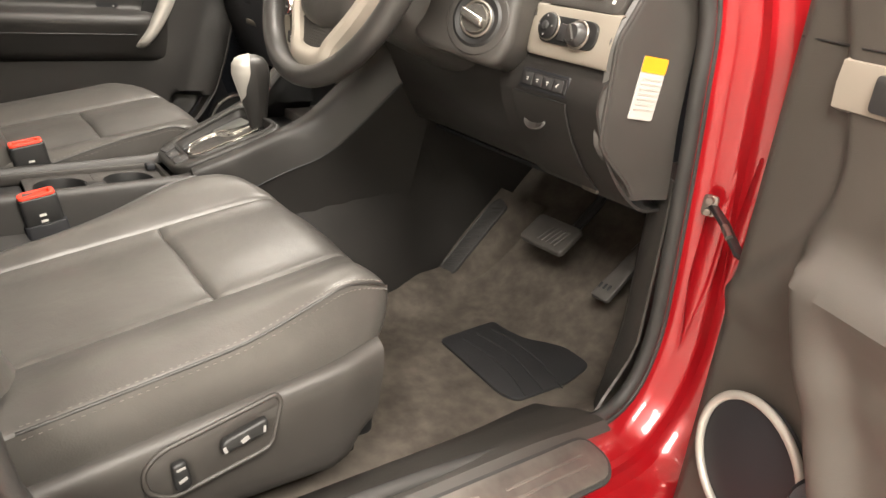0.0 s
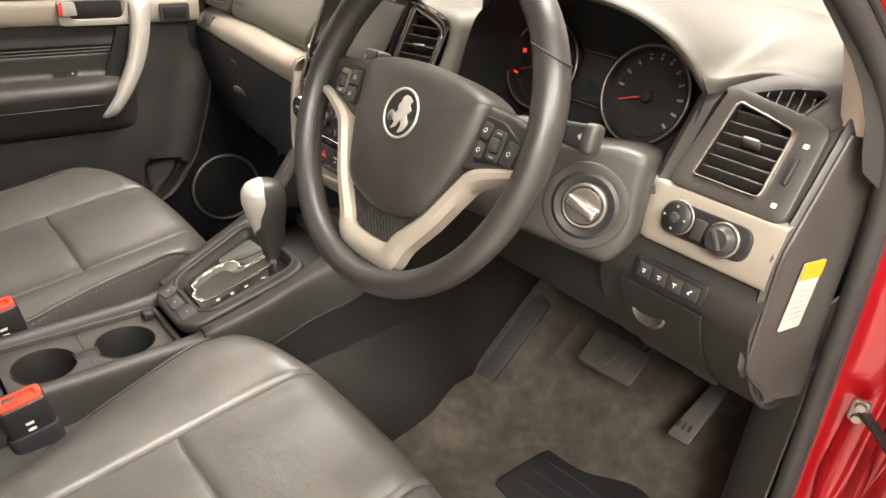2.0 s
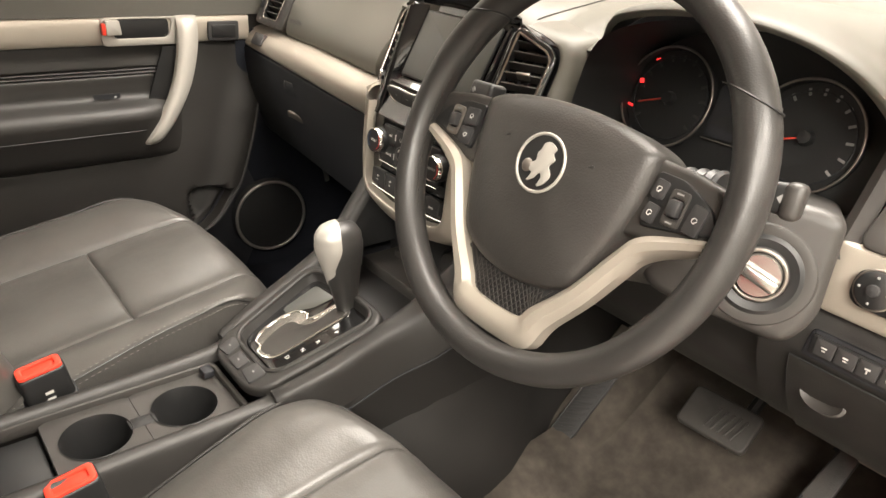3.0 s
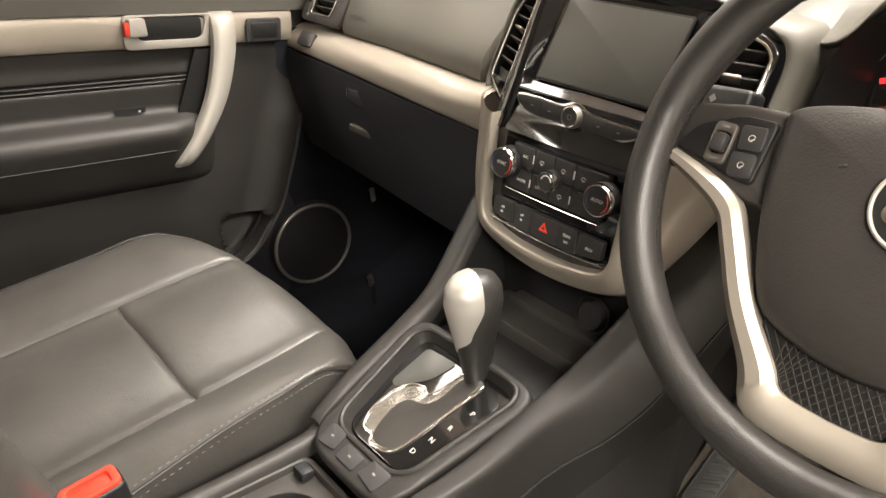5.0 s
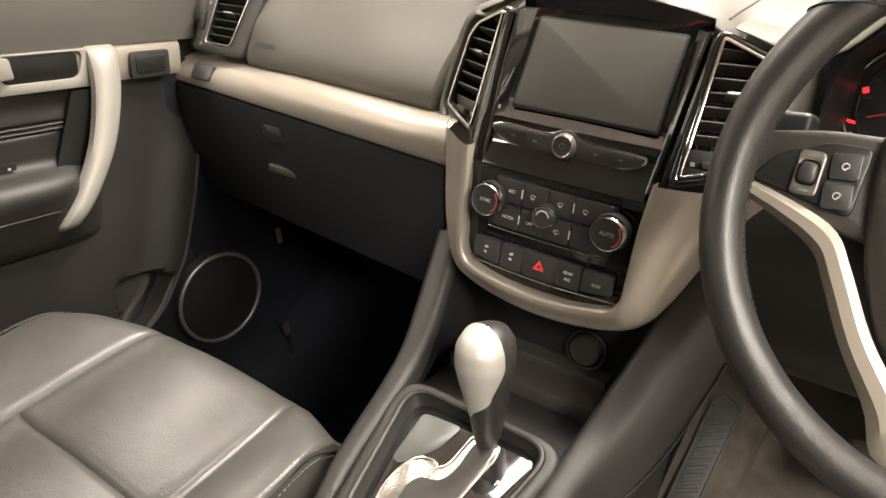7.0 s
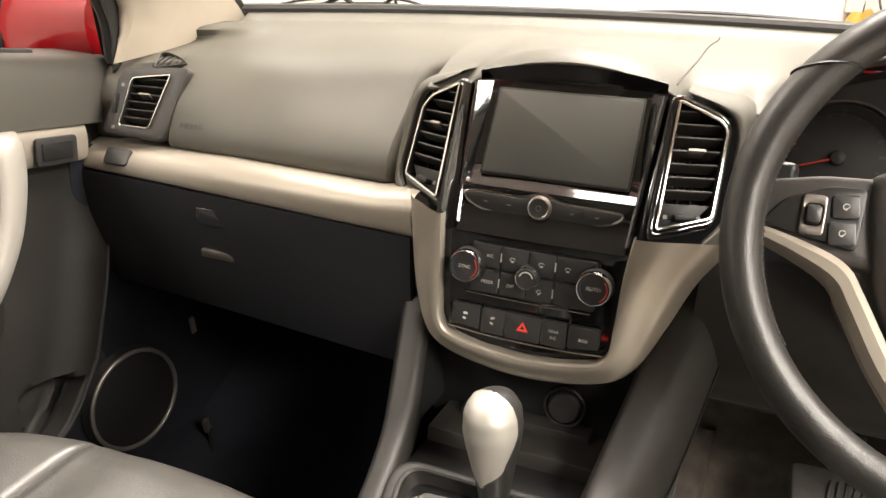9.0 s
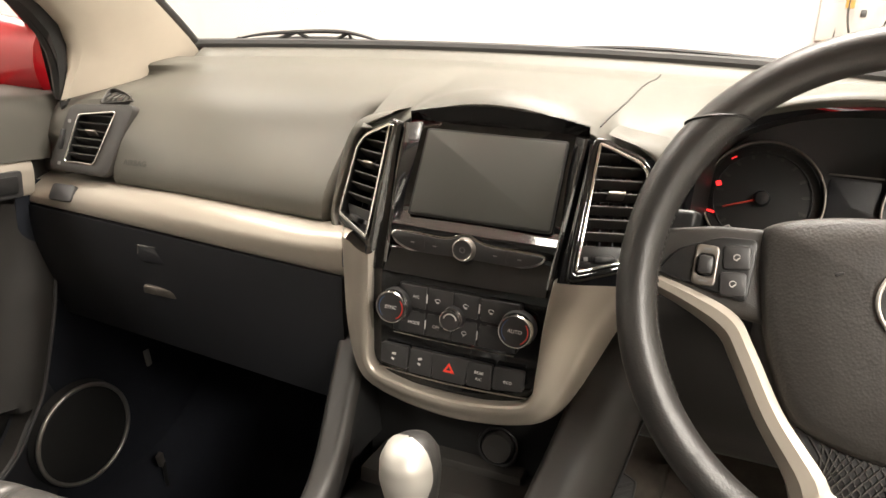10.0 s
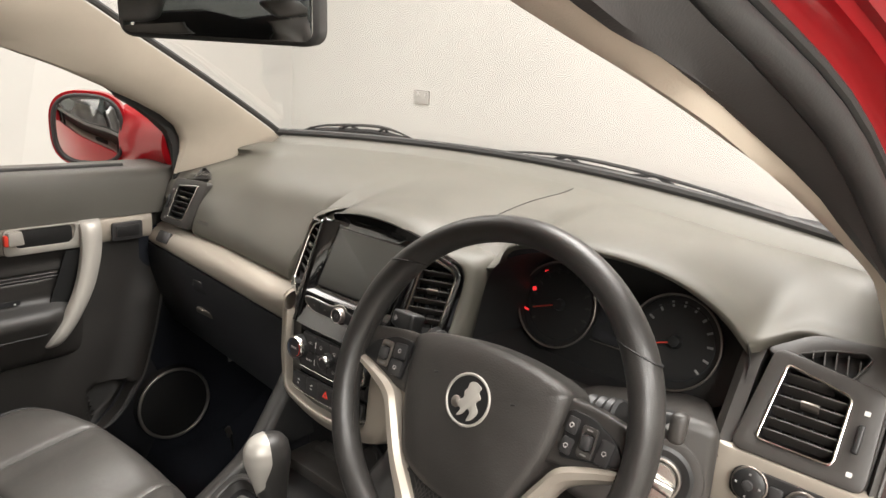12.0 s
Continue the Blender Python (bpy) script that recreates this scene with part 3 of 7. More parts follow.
def hood_points(x):
    g = glass_line(x)
    a = max(0, 1 - ((x - 0.004) / 0.125) ** 2)
    edge_z = 1.212 + 0.040 * a ** 0.7
    edge_y = 0.238 - 0.02 * a + 0.02 * smooth(0.165, 0.19, x)
    return [g, V((x, g.y - 0.04, 1.283)), V((x, 0.45, 1.275 + 0.006 * a)), V((x, 0.33, 1.252 + 0.016 * a)), V((x, edge_y + 0.03, edge_z + 0.014)), V((x, edge_y, edge_z)), V((x, edge_y + 0.012, edge_z - 0.006))]


def hood_row(x):
    return curve(hood_points(x), 30)


def upper_pads():
    rows = []
    for x in steps(-0.755, -0.140, 42):
        g = glass_line(x)
        lip, mid, brow = table([(-0.735, 1.252, 1.228, 1.196), (-0.6, 1.262, 1.243, 1.213), (-0.4, 1.272, 1.256, 1.226), (-0.165, 1.281, 1.268, 1.240)], x)
        b = 0.274 - 0.055 * (x + 0.72) / 0.53
        end = smooth(-0.70, -0.74, x)
        pts = [g, V((x, g.y - 0.055, lip)), V((x, 0.42 - 0.01 * end, mid)), V((x, 0.335 - 0.030 * smooth(-0.5, -0.6, x), brow)), V((x, 0.290 - 0.019 * smooth(-0.44, -0.57, x), brow - 0.045)), V((x, b + 0.010 - 0.012 * smooth(-0.44, -0.57, x), 1.13)), V((x, b + 0.004 - 0.010 * smooth(-0.44, -0.57, x), 1.094)), V((x, b + 0.03, 1.085))]
        if -0.690 < x < -0.588:          # sunk behind the side vent
            pts = pts[:4] + [q + V((0, 0.045, 0)) for q in pts[4:7]] + pts[7:]
        k = 0.040 * smooth(-0.212, -0.190, x)
        pts = pts[:4] + [q + V((0, k, 0)) for q in pts[4:]]
        rows.append(curve(pts, 30))
    part("passenger_pad", loft(rows), DASH, DASHBOARD, "dark grey soft passenger pad")
    # middle: a hood that swells over the screen
    rows = []
    for x in steps(-0.168, 0.192, 34):
        rows.append(hood_row(x))
    part("centre_pad", loft(rows), DASH, DASHBOARD, "dark grey hood over the screen")
    # driver's side: arches over the instruments, then falls to the side vent
    rows = []
    for x in steps(0.190, 0.735, 56):
        g = glass_line(x)
        a = max(0, 1 - ((x - 0.372) / 0.205) ** 2)
        arch = a ** 0.55
        out = smooth(0.44, 0.68, x)
        edge_z = 1.178 + 0.107 * arch
        if x > 0.5:
            edge_z = max(edge_z, 1.213 + 0.018 * smooth(0.55, 0.61, x))
        edge_y = 0.215 + 0.045 * smooth(0.3, 0.56, x) + 0.052 * smooth(0.55, 0.61, x) + 0.035 * smooth(0.25, 0.19, x)
        top = 1.282 + 0.012 * arch - 0.012 * smooth(0.6, 0.735, x)
        pts = [g, V((x, g.y - 0.04, top - 0.004)), V((x, 0.42, lerp(top - 0.004, 1.262, out))), V((x, lerp(0.32, 0.368, out), lerp(edge_z + 0.012, 1.250, out))), V((x, edge_y + 0.02, edge_z + 0.008)), V((x, edge_y, edge_z)), V((x, edge_y + 0.01 - 0.006 * out, edge_z - 0.007 - 0.020 * out))]
        k = smooth(0.190, 0.265, x)
        rows.append(curve([p.lerp(q, k) for p, q in zip(hood_points(x), pts)], 30))
    part("driver_pad", loft(rows), DASH, DASHBOARD, "dark grey soft pad over the instruments")
    # face between the dials and the side vent
    rows = []
    prof = [(0.247 + 0.62 * (z - 1.165), z) for z in steps(1.100, 1.196, 9)] + [(0.268 + 0.050 * u, 1.198 + 0.036 * u) for u in (0.15, 0.35, 0.55, 0.72)]
    for y, z in prof:
        rows.append([V((0.548, y + 0.05, z)), V((0.552, y + 0.008, z)), V((0.562, y - 0.002, z)), V((0.576, y, z)), V((0.578, y + 0.045, z - 0.01)), V((0.690, y + 0.045, z - 0.01)), V((0.692, y + 0.004, z)), V((0.705, y + 0.006, z)), V((0.714, y + 0.02, z)), V((0.718, y + 0.06, z))])
    part("driver_face", sheet(rows, 0.003), PLASTIC, DASHBOARD, "dark grey face beside the dials")
    lettering("AIRBAG", 0.011, facing((-0.535, 0.2490, 1.126), (0.1, -1, 0.25)), PLASTIC, DASHBOARD)
    seam = []
    for y in steps(0.25, 0.58, 24):
        x = table([(0.24, 0.112), (0.30, 0.118), (0.36, 0.124), (0.45, 0.128), (0.6, 0.136)], y)[0]
        r = hood_row(x)
        a, b = min(zip(r, r[1:]), key=lambda e: abs((e[0].y + e[1].y) / 2 - y))
        u = (y - a.y) / (b.y - a.y)
        seam.append(a.lerp(b, u) + V((0, 0, 0.0005)))
    part("pad_seam", tube(seam, 0.0010, 6), PLASTIC, DASHBOARD)


upper_pads()


def trim_strip():
    rows = []
    for x in steps(-0.750, -0.150, 40):
        yt, yb = strip_y(x, True), strip_y(x, False)
        w = smooth(-0.22, -0.150, x)
        zt, zb = 1.089 + 0.006 * w, 1.047 - 0.002 * smooth(-0.6, -0.2, x)
        pts = [V((x, yt + 0.045, zt + 0.001)), V((x, yt - 0.002, zt)), V((x, (yt + yb) / 2 - 0.014, (zt + zb) / 2 + 0.006)), V((x, yb - 0.006, zb + 0.004)), V((x, yb + 0.004, zb - 0.002)), V((x, yb + 0.03, zb - 0.002))]
        rows.append(curve(pts, 16))
    part("trim_strip", loft(rows), BEIGE, DASHBOARD, "champagne coloured trim strip")
    m = facing((-0.655, 0.2275, 1.072), (0.06, -0.9, 0.55))
    part("strip_button", plate(oblong(0.042, 0.026, 0.006), 0.008, m @ pose(0, 0, 0.003), 0.0015), GREY_KEY, DASHBOARD)


trim_strip()


def glovebox():
    def face(x, z):
        u = (1.047 - z) / 0.2
        return V((x, strip_y(x, False) + 0.002 + 0.055 * u * u, z))
    rows = [[face(x, z) for z in steps(1.044, 0.86, 16)] for x in steps(-0.750, -0.150, 24)]
    part("lower_panel", sheet(rows, 0.01), LOWER, DASHBOARD, "black lower dashboard panel")
    box_ = part("glovebox_door", sheet([[face(x, z) + V((0, 0.006, 0)) for z in steps(1.036, 0.868, 12)] for x in steps(-0.690, -0.186, 18)], 0.006), LOWER, DASHBOARD, "black glovebox door")
    m = facing(face(-0.449, 1.012) + V((0, -0.0075, 0)), (0.1, -1, 0.08))
    part("latch", plate(rounded([(-0.040, -0.010), (0.040, -0.013), (0.038, 0.010), (-0.040, 0.012)], 0.006), 0.006, m @ pose(0, 0, 0.0015), 0.002), LOWER, box_)
    part("latch_edge", tube([m @ V(q) for q in ((-0.041, 0.000, 0.0015), (-0.0405, 0.012, 0.0015), (0.039, 0.010, 0.0015), (0.040, 0.004, 0.0015))], 0.0010, 6), PLASTIC, box_)
    m = facing(face(-0.446, 0.957) + V((0, -0.0080, 0)), (0.1, -1, -0.15))
    part("pull_handle", plate(oblong(0.088, 0.013, 0.004), 0.008, m @ pose(0, 0, 0.004, 0, 0, -3), 0.003), STEEL, box_, "dull metal glovebox pull handle")
    # the underside, and the far wall of the footwell
    part("underside", sheet([[V((x, y, 0.865 + 0.06 * smooth(0.28, 0.7, y))) for y in steps(0.285, 0.78, 8)] for x in steps(-0.73, -0.16, 8)], 0.006), LOWER, DASHBOARD)


glovebox()


def vent(outline, m, slats, parent_label, tilt=-28, keys=True, foot=0.0):
    """An air outlet: chrome rim, dark box, blades across, uprights behind, a slider on the middle blade."""
    t = thing("air_vent", parent_label, "air vent", m.translation, "dashboard air vents")
    part("rim", plate(outline, 0.012, m @ pose(0, 0, 0.004), 0.0010, 2, inset(outline, 0.0028)), CHROME, t, "thin chrome rim")
    inner = inset(outline, 0.0028)
    part("duct", loft([[m @ V((x, y, 0.002)) for x, y in inner], [m @ V((x * 0.94, y * 0.94, -0.034)) for x, y in inner], [m @ V((x * 0.02, y * 0.02, -0.034)) for x, y in inner]], True), BLACK, t)
    ys = [q[1] for q in inner]
    lo, hi = min(ys), max(ys)

    def reach(y):
        xs = []
        for i in range(len(inner)):
            (ax, ay), (bx, by) = inner[i - 1], inner[i]
            if (ay - y) * (by - y) <= 0 and abs(ay - by) > 1e-9:
                xs.append(ax + (bx - ax) * (y - ay) / (by - ay))
        return (min(xs), max(xs)) if len(xs) > 1 else (0, 0)
    if foot:
        (a, b), (c, d) = reach(lo + 0.010), reach(lo + foot)
        part("foot_panel", plate([(a, lo + 0.010), (b, lo + 0.010), (d, lo + foot), (c, lo + foot)], 0.004, m @ pose(0, 0, -0.003), 0.0008), BLACK, t)
        a, b = reach(lo + 0.003)
        c, d = reach(lo + 0.0095)
        part("foot_lip", plate([(a, lo + 0.003), (b, lo + 0.003), (d, lo + 0.0098), (c, lo + 0.0098)], 0.004, m @ pose(0, 0, -0.0032), 0.0006), BLACK, t)
    for i in range(slats):
        y = lerp(lo + foot, hi, (i + 0.75) / (slats + 0.5))
        a, b = reach(y)
        if b - a < 0.012:
            continue
        w = b - a
        bm = box(w - 0.001, 0.0024, 0.016, m @ pose((a + b) / 2, y, -0.0075, tilt, 0, 0), 0.0008, 1)
        part("slat", bm, PLASTIC, t)
        if i == slats // 2:
            part("slider", box(0.018, 0.0036, 0.013, m @ pose((a + b) / 2, y + 0.001, -0.002, tilt, 0, 0), 0.0012), STEEL if keys else PLASTIC, t, "small slider")
    for i in range(4):
        x = lerp(min(q[0] for q in inner), max(q[0] for q in inner), (i + 1) / 5)
        part("upright", box(0.002, (hi - lo) * 0.74, 0.012, m @ pose(x, (hi + lo) / 2, -0.024), 0.0005, 1), LOWER, t)
    return t


def side_vents():
    for s in (1, -1):
        m = facing((0.632, 0.240, 1.165), (0.02, -1, 0.62)) if s > 0 else facing((-0.630, 0.258, 1.152), (0.06, -1, 0.32))
        o = [(-0.036, -0.041), (0.041, -0.042), (0.041, 0.034), (-0.028, 0.049)] if s > 0 else [(-0.036, -0.040), (0.020, -0.040), (0.046, 0.044), (-0.024, 0.034)]
        # surround that carries the vent
        big = [(-0.058, -0.056), (0.073, -0.058), (0.070, 0.048), (-0.044, 0.064)] if s > 0 else [(-0.066, -0.052), (0.044, -0.055), (0.074, 0.056), (-0.044, 0.048)]
        o, big = rounded(o, 0.008, 5), rounded(big, 0.014, 5)
        sur = part("vent_surround", plate(big, 0.016, m @ pose(0, 0, 0.001), 0.003, 2, inset(o, 0.002)), PLASTIC, DASHBOARD, "dark grey vent surround")
        vent(o, m, 6, "slatted side air vent with chrome rim in the dashboard")
        # thumb wheel with two marks
        part("vent_wheel", box(0.006, 0.03, 0.012, m @ pose(0.055 if s > 0 else -0.046, -0.006, 0.0), 0.002), BLACK, sur)
        for dy in (0.022, -0.042):
            part("vent_mark", box(0.0055, 0.005, 0.001, m @ pose(0.056 if s > 0 else (-0.041 + 0.10 * dy), dy, 0.001), 0.0003, 1), LEGEND if s > 0 else TICK, sur)
        # demister outlet on top
        m2 = facing((0.648, 0.287, 1.2145), (0.05, -0.66, 0.75)) if s > 0 else facing((-0.618, 0.303, 1.2085), (-0.05, -0.55, 0.83))
        o2 = rounded([(-0.044, -0.003), (0.016, -0.020), (0.030, 0.014), (0.022, 0.021), (-0.012, 0.013)], 0.010, 4)
        if s < 0:
            o2 = [(-x, y) for x, y in o2[::-1]]
        t = thing("demister_vent", "small dark slatted demister vent on the dashboard corner", "air vent", m2.translation, "demister vents")
        part("rim", plate(o2, 0.02, m2 @ pose(0, 0, 0.003), 0.001, 1, inset(o2, 0.002)), PLASTIC, t)
        part("duct", plate(inset(o2, 0.002), 0.01, m2 @ pose(0, 0, -0.008), 0.001), BLACK, t)
        o3 = rounded([(-0.074, -0.006), (0.020, -0.036), (0.054, -0.020), (0.050, 0.034), (-0.030, 0.028)], 0.012, 4)
        if s > 0:
            part("surround", plate(o3, 0.012, m2 @ pose(0, 0, 0.001), 0.003, 2, inset(o2, 0.001)), PLASTIC, t)
        for i in range(5):
            part("slat", box(0.0016, (0.012, 0.018, 0.024, 0.028, 0.022)[i], 0.008, m2 @ pose(s * (-0.026 + 0.0115 * i), 0.002 - 0.0012 * i, -0.002, 0, 0, s * 8), 0.0003, 1), PLASTIC, t)


side_vents()


def driver_lower():
    # knee panel in two widths, with a belly towards the driver
    def row(x, belly):
        pts = [V((x, 0.236, 1.118)), V((x, 0.222, 1.10)), V((x, 0.206, 1.045)), V((x, 0.196 - belly, 1.03)), V((x, 0.191 - belly, 1.008)), V((x, 0.196, 0.985)), V((x, 0.214, 0.95)), V((x, 0.248, 0.905)), V((x, 0.290, 0.868)), V((x, 0.335, 0.848)), V((x, 0.42, 0.850))]
        return curve(pts, 28)
    part("knee_panel", sheet([row(x, 0.003 * smooth(0.53, 0.6, x)) for x in steps(0.525, 0.716, 16)], 0.004), CONSOLE_PLASTIC, DASHBOARD, "dark grey panel beside the steering column")
    rows = []
    for x in steps(0.168, 0.53, 16):
        pts = [V((x, 0.22, 1.07)), V((x, 0.213, 1.02)), V((x, 0.228, 0.95)), V((x, 0.262, 0.90)), V((x, 0.31, 0.862)), V((x, 0.46, 0.850))]
        rows.append(curve(pts, 20))
    part("column_panel", sheet(rows, 0.004), CONSOLE_PLASTIC, DASHBOARD, "dark panel below the steering column")
    part("footwell_cover", sheet([[V((x, y, 0.846 - 0.06 * smooth(0.36, 0.78, y))) for y in steps(0.345, 0.79, 8)] for x in steps(0.168, 0.70, 8)], 0.006), LOWER, DASHBOARD, "black cover under the dashboard")
    # champagne switch plate
    rows = []
    for x in steps(0.556, 0.713, 20):
        e = smooth(0.57, 0.556, x) * 0.006
        pts = [V((x, 0.240, 1.117)), V((x, 0.213 + e, 1.116)), V((x, 0.207 + e, 1.108)), V((x, 0.199 + e, 1.08)), V((x, 0.197 + e, 1.056)), V((x, 0.202 + e, 1.050)), V((x, 0.22, 1.049))]
        rows.append(curve(pts, 18))
    sp = part("switch_plate", loft(rows), BEIGE, DASHBOARD, "champagne coloured switch plate")
    n = (0, -0.97, 0.22)
    m = facing((0.633, 0.199, 1.087), n)
    part("switch_base", plate(rounded([(-0.050, -0.018), (0.052, -0.018), (0.052, 0.018), (-0.050, 0.018)], 0.018, 6), 0.006, m @ pose(0.003, 0, 0.003), 0.002), BLACK, sp)
    k = thing("mirror_switch", "round black mirror adjusting knob", "switch", (0.603, 0.19, 1.084))
    mk = facing((0.607, 0.196, 1.090), n)
    part("knob", lathe([(0.0005, 0.010), (0.012, 0.010), (0.0165, 0.007), (0.0175, 0.0)], mk), BLACK, k)
    part("ring", torus(0.0175, 0.0014, mk @ pose(0, 0, 0.003)), STEEL, k)
    part("centre", lathe([(0.0005, 0.014), (0.005, 0.013), (0.006, 0.009)], mk), GREY_KEY, k)
    for a in range(4):
        part("arrow", box(0.0024, 0.0024, 0.001, mk @ pose(0.012 * math.cos(a * math.pi / 2), 0.012 * math.sin(a * math.pi / 2), 0.0103), 0.0003, 1), TICK, k)
    k = thing("light_switch", "round black headlight knob with metal ring", "switch", (0.653, 0.19, 1.08))
    mk = facing((0.660, 0.196, 1.086), n)
    part("knob", lathe([(0.0005, 0.016), (0.011, 0.016), (0.014, 0.012), (0.0155, 0.0)], mk), GREY_KEY, k)
    part("ring", torus(0.0165, 0.002, mk @ pose(0, 0, 0.003)), STEEL, k)
    part("grip", box(0.005, 0.022, 0.005, mk @ pose(0, 0, 0.017, 0, 0, 35), 0.0015), PLASTIC, k)
    part("roller", box(0.014, 0.022, 0.005, m @ pose(0.0, -0.002, 0.005), 0.002), GREY_KEY, sp)
    # strip of four keys
    m = facing((0.617, 0.1885, 1.020), (0.0, -0.98, 0.10))
    part("key_recess", plate(rounded([(-0.050, -0.015), (0.047, -0.015), (0.044, 0.014), (-0.046, 0.014)], 0.005), 0.006, m @ pose(0, 0, -0.0005), 0.002, 2), LOWER, DASHBOARD)
    s = part("key_strip", plate(oblong(0.086, 0.021, 0.003), 0.008, m @ pose(-0.001, 0, 0.001), 0.0015), BLACK, DASHBOARD)
    for i in range(4):
        kx = -0.030 + 0.0195 * i
        part("key", plate(oblong(0.0180, 0.0165, 0.002), 0.006, m @ pose(kx, 0, 0.0025), 0.001), GREY_KEY, s)
        part("key_mark", box(0.0050, 0.0016, 0.0006, m @ pose(kx, 0.001, 0.0027, 0, 0, (0, 0, 0, 40)[i]), 0.0002, 1), LEGEND, s)
        part("key_mark", box(0.0034, 0.0014, 0.0006, m @ pose(kx - (0.002 if i == 3 else 0), -0.0018, 0.0027, 0, 0, (0, 0, 90, -40)[i]), 0.0002, 1), LEGEND, s)
    # fuse cover with a finger recess
    def cover(x, z):
        return V((x, table([(0.868, 0.290), (0.905, 0.248), (0.95, 0.214), (0.985, 0.196), (1.0, 0.1915)], z)[0] - 0.003, z))
    c = part("fuse_cover", sheet([[cover(x, z) for z in steps(0.874, 1.0, 14)] for x in steps(0.560, 0.664, 8)], 0.003), CONSOLE_PLASTIC, DASHBOARD, "dark cover with a finger recess")
    line = [cover(x, 1.0) for x in steps(0.560, 0.664, 4)] + [cover(0.664, z) for z in steps(0.99, 0.874, 10)] + [cover(x, 0.874) for x in steps(0.66, 0.562, 4)] + [cover(0.560, z) for z in steps(0.88, 0.99, 10)]
    part("cover_gap", tube([q + V((0, -0.0025, 0)) for q in line], 0.0011, 6, True), BLACK, c)
    m = facing(cover(0.596, 0.962) + V((0, -0.002, 0.001)), (-0.1, -0.92, 0.36))
    part("finger_recess", lathe([(0.0005, -0.002), (0.010, -0.001), (0.017, 0.002), (0.0185, 0.0032), (0.021, 0.001)], m @ Matrix.Diagonal((1.15, 0.72, 1, 1))), PLASTIC, c)
    part("cover_tab", box(0.030, 0.006, 0.010, pose(0.640, 0.292, 0.866, 20, 0, 0), 0.002), STEEL, c, "small bright catch")
    # end cap seen with the door open
    rows = []
    for u in steps(0, 1, 24):
        z = lerp(0.872, 1.215, u)
        front = 0.199 + 0.085 * smooth(0.97, 0.87, z) + 0.62 * max(0, z - 1.088)
        rows.append([V((0.709, front, z)), V((0.714, front + 0.004, z)), V((0.7185, front + 0.018, z)), V((0.7195, lerp(front, 0.335, 0.6), z)), V((0.733, 0.337 + 0.012 * smooth(1.0, 0.87, z), z))])
    e = part("end_cap", sheet(rows, 0.004), PLASTIC, DASHBOARD, "dark grey end cap of the dashboard")
    edge = [V((0.716, 0.206 + 0.085 * smooth(0.97, 0.87, z) + 0.62 * max(0, z - 1.088), z)) for z in steps(0.88, 1.2, 24)]
    part("cap_edge", tube(edge, 0.003, 8), PLASTIC, e)
    lab = thing("warning_label", "white sticker with a yellow band on the dashboard end", "label", (0.735, 0.255, 1.0))
    m = facing((0.7215, 0.272, 1.029), (1, -0.06, 0))
    part("paper", plate(oblong(0.046, 0.080, 0.003), 0.001, m @ pose(0, 0, 0.0015, 0, 0, -7), 0), PAPER, lab)
    part("band", plate(oblong(0.046, 0.020, 0.003), 0.0006, m @ pose(0.0035, 0.030, 0.0022, 0, 0, -7), 0), YELLOW, lab)
    for i in range(7):
        part("text_bar", box(0.034, 0.002, 0.0004, m @ pose(0.0015 - 0.0008 * i, 0.012 - 0.0065 * i, 0.0018, 0, 0, -7), 0), SILVER, lab)


driver_lower()


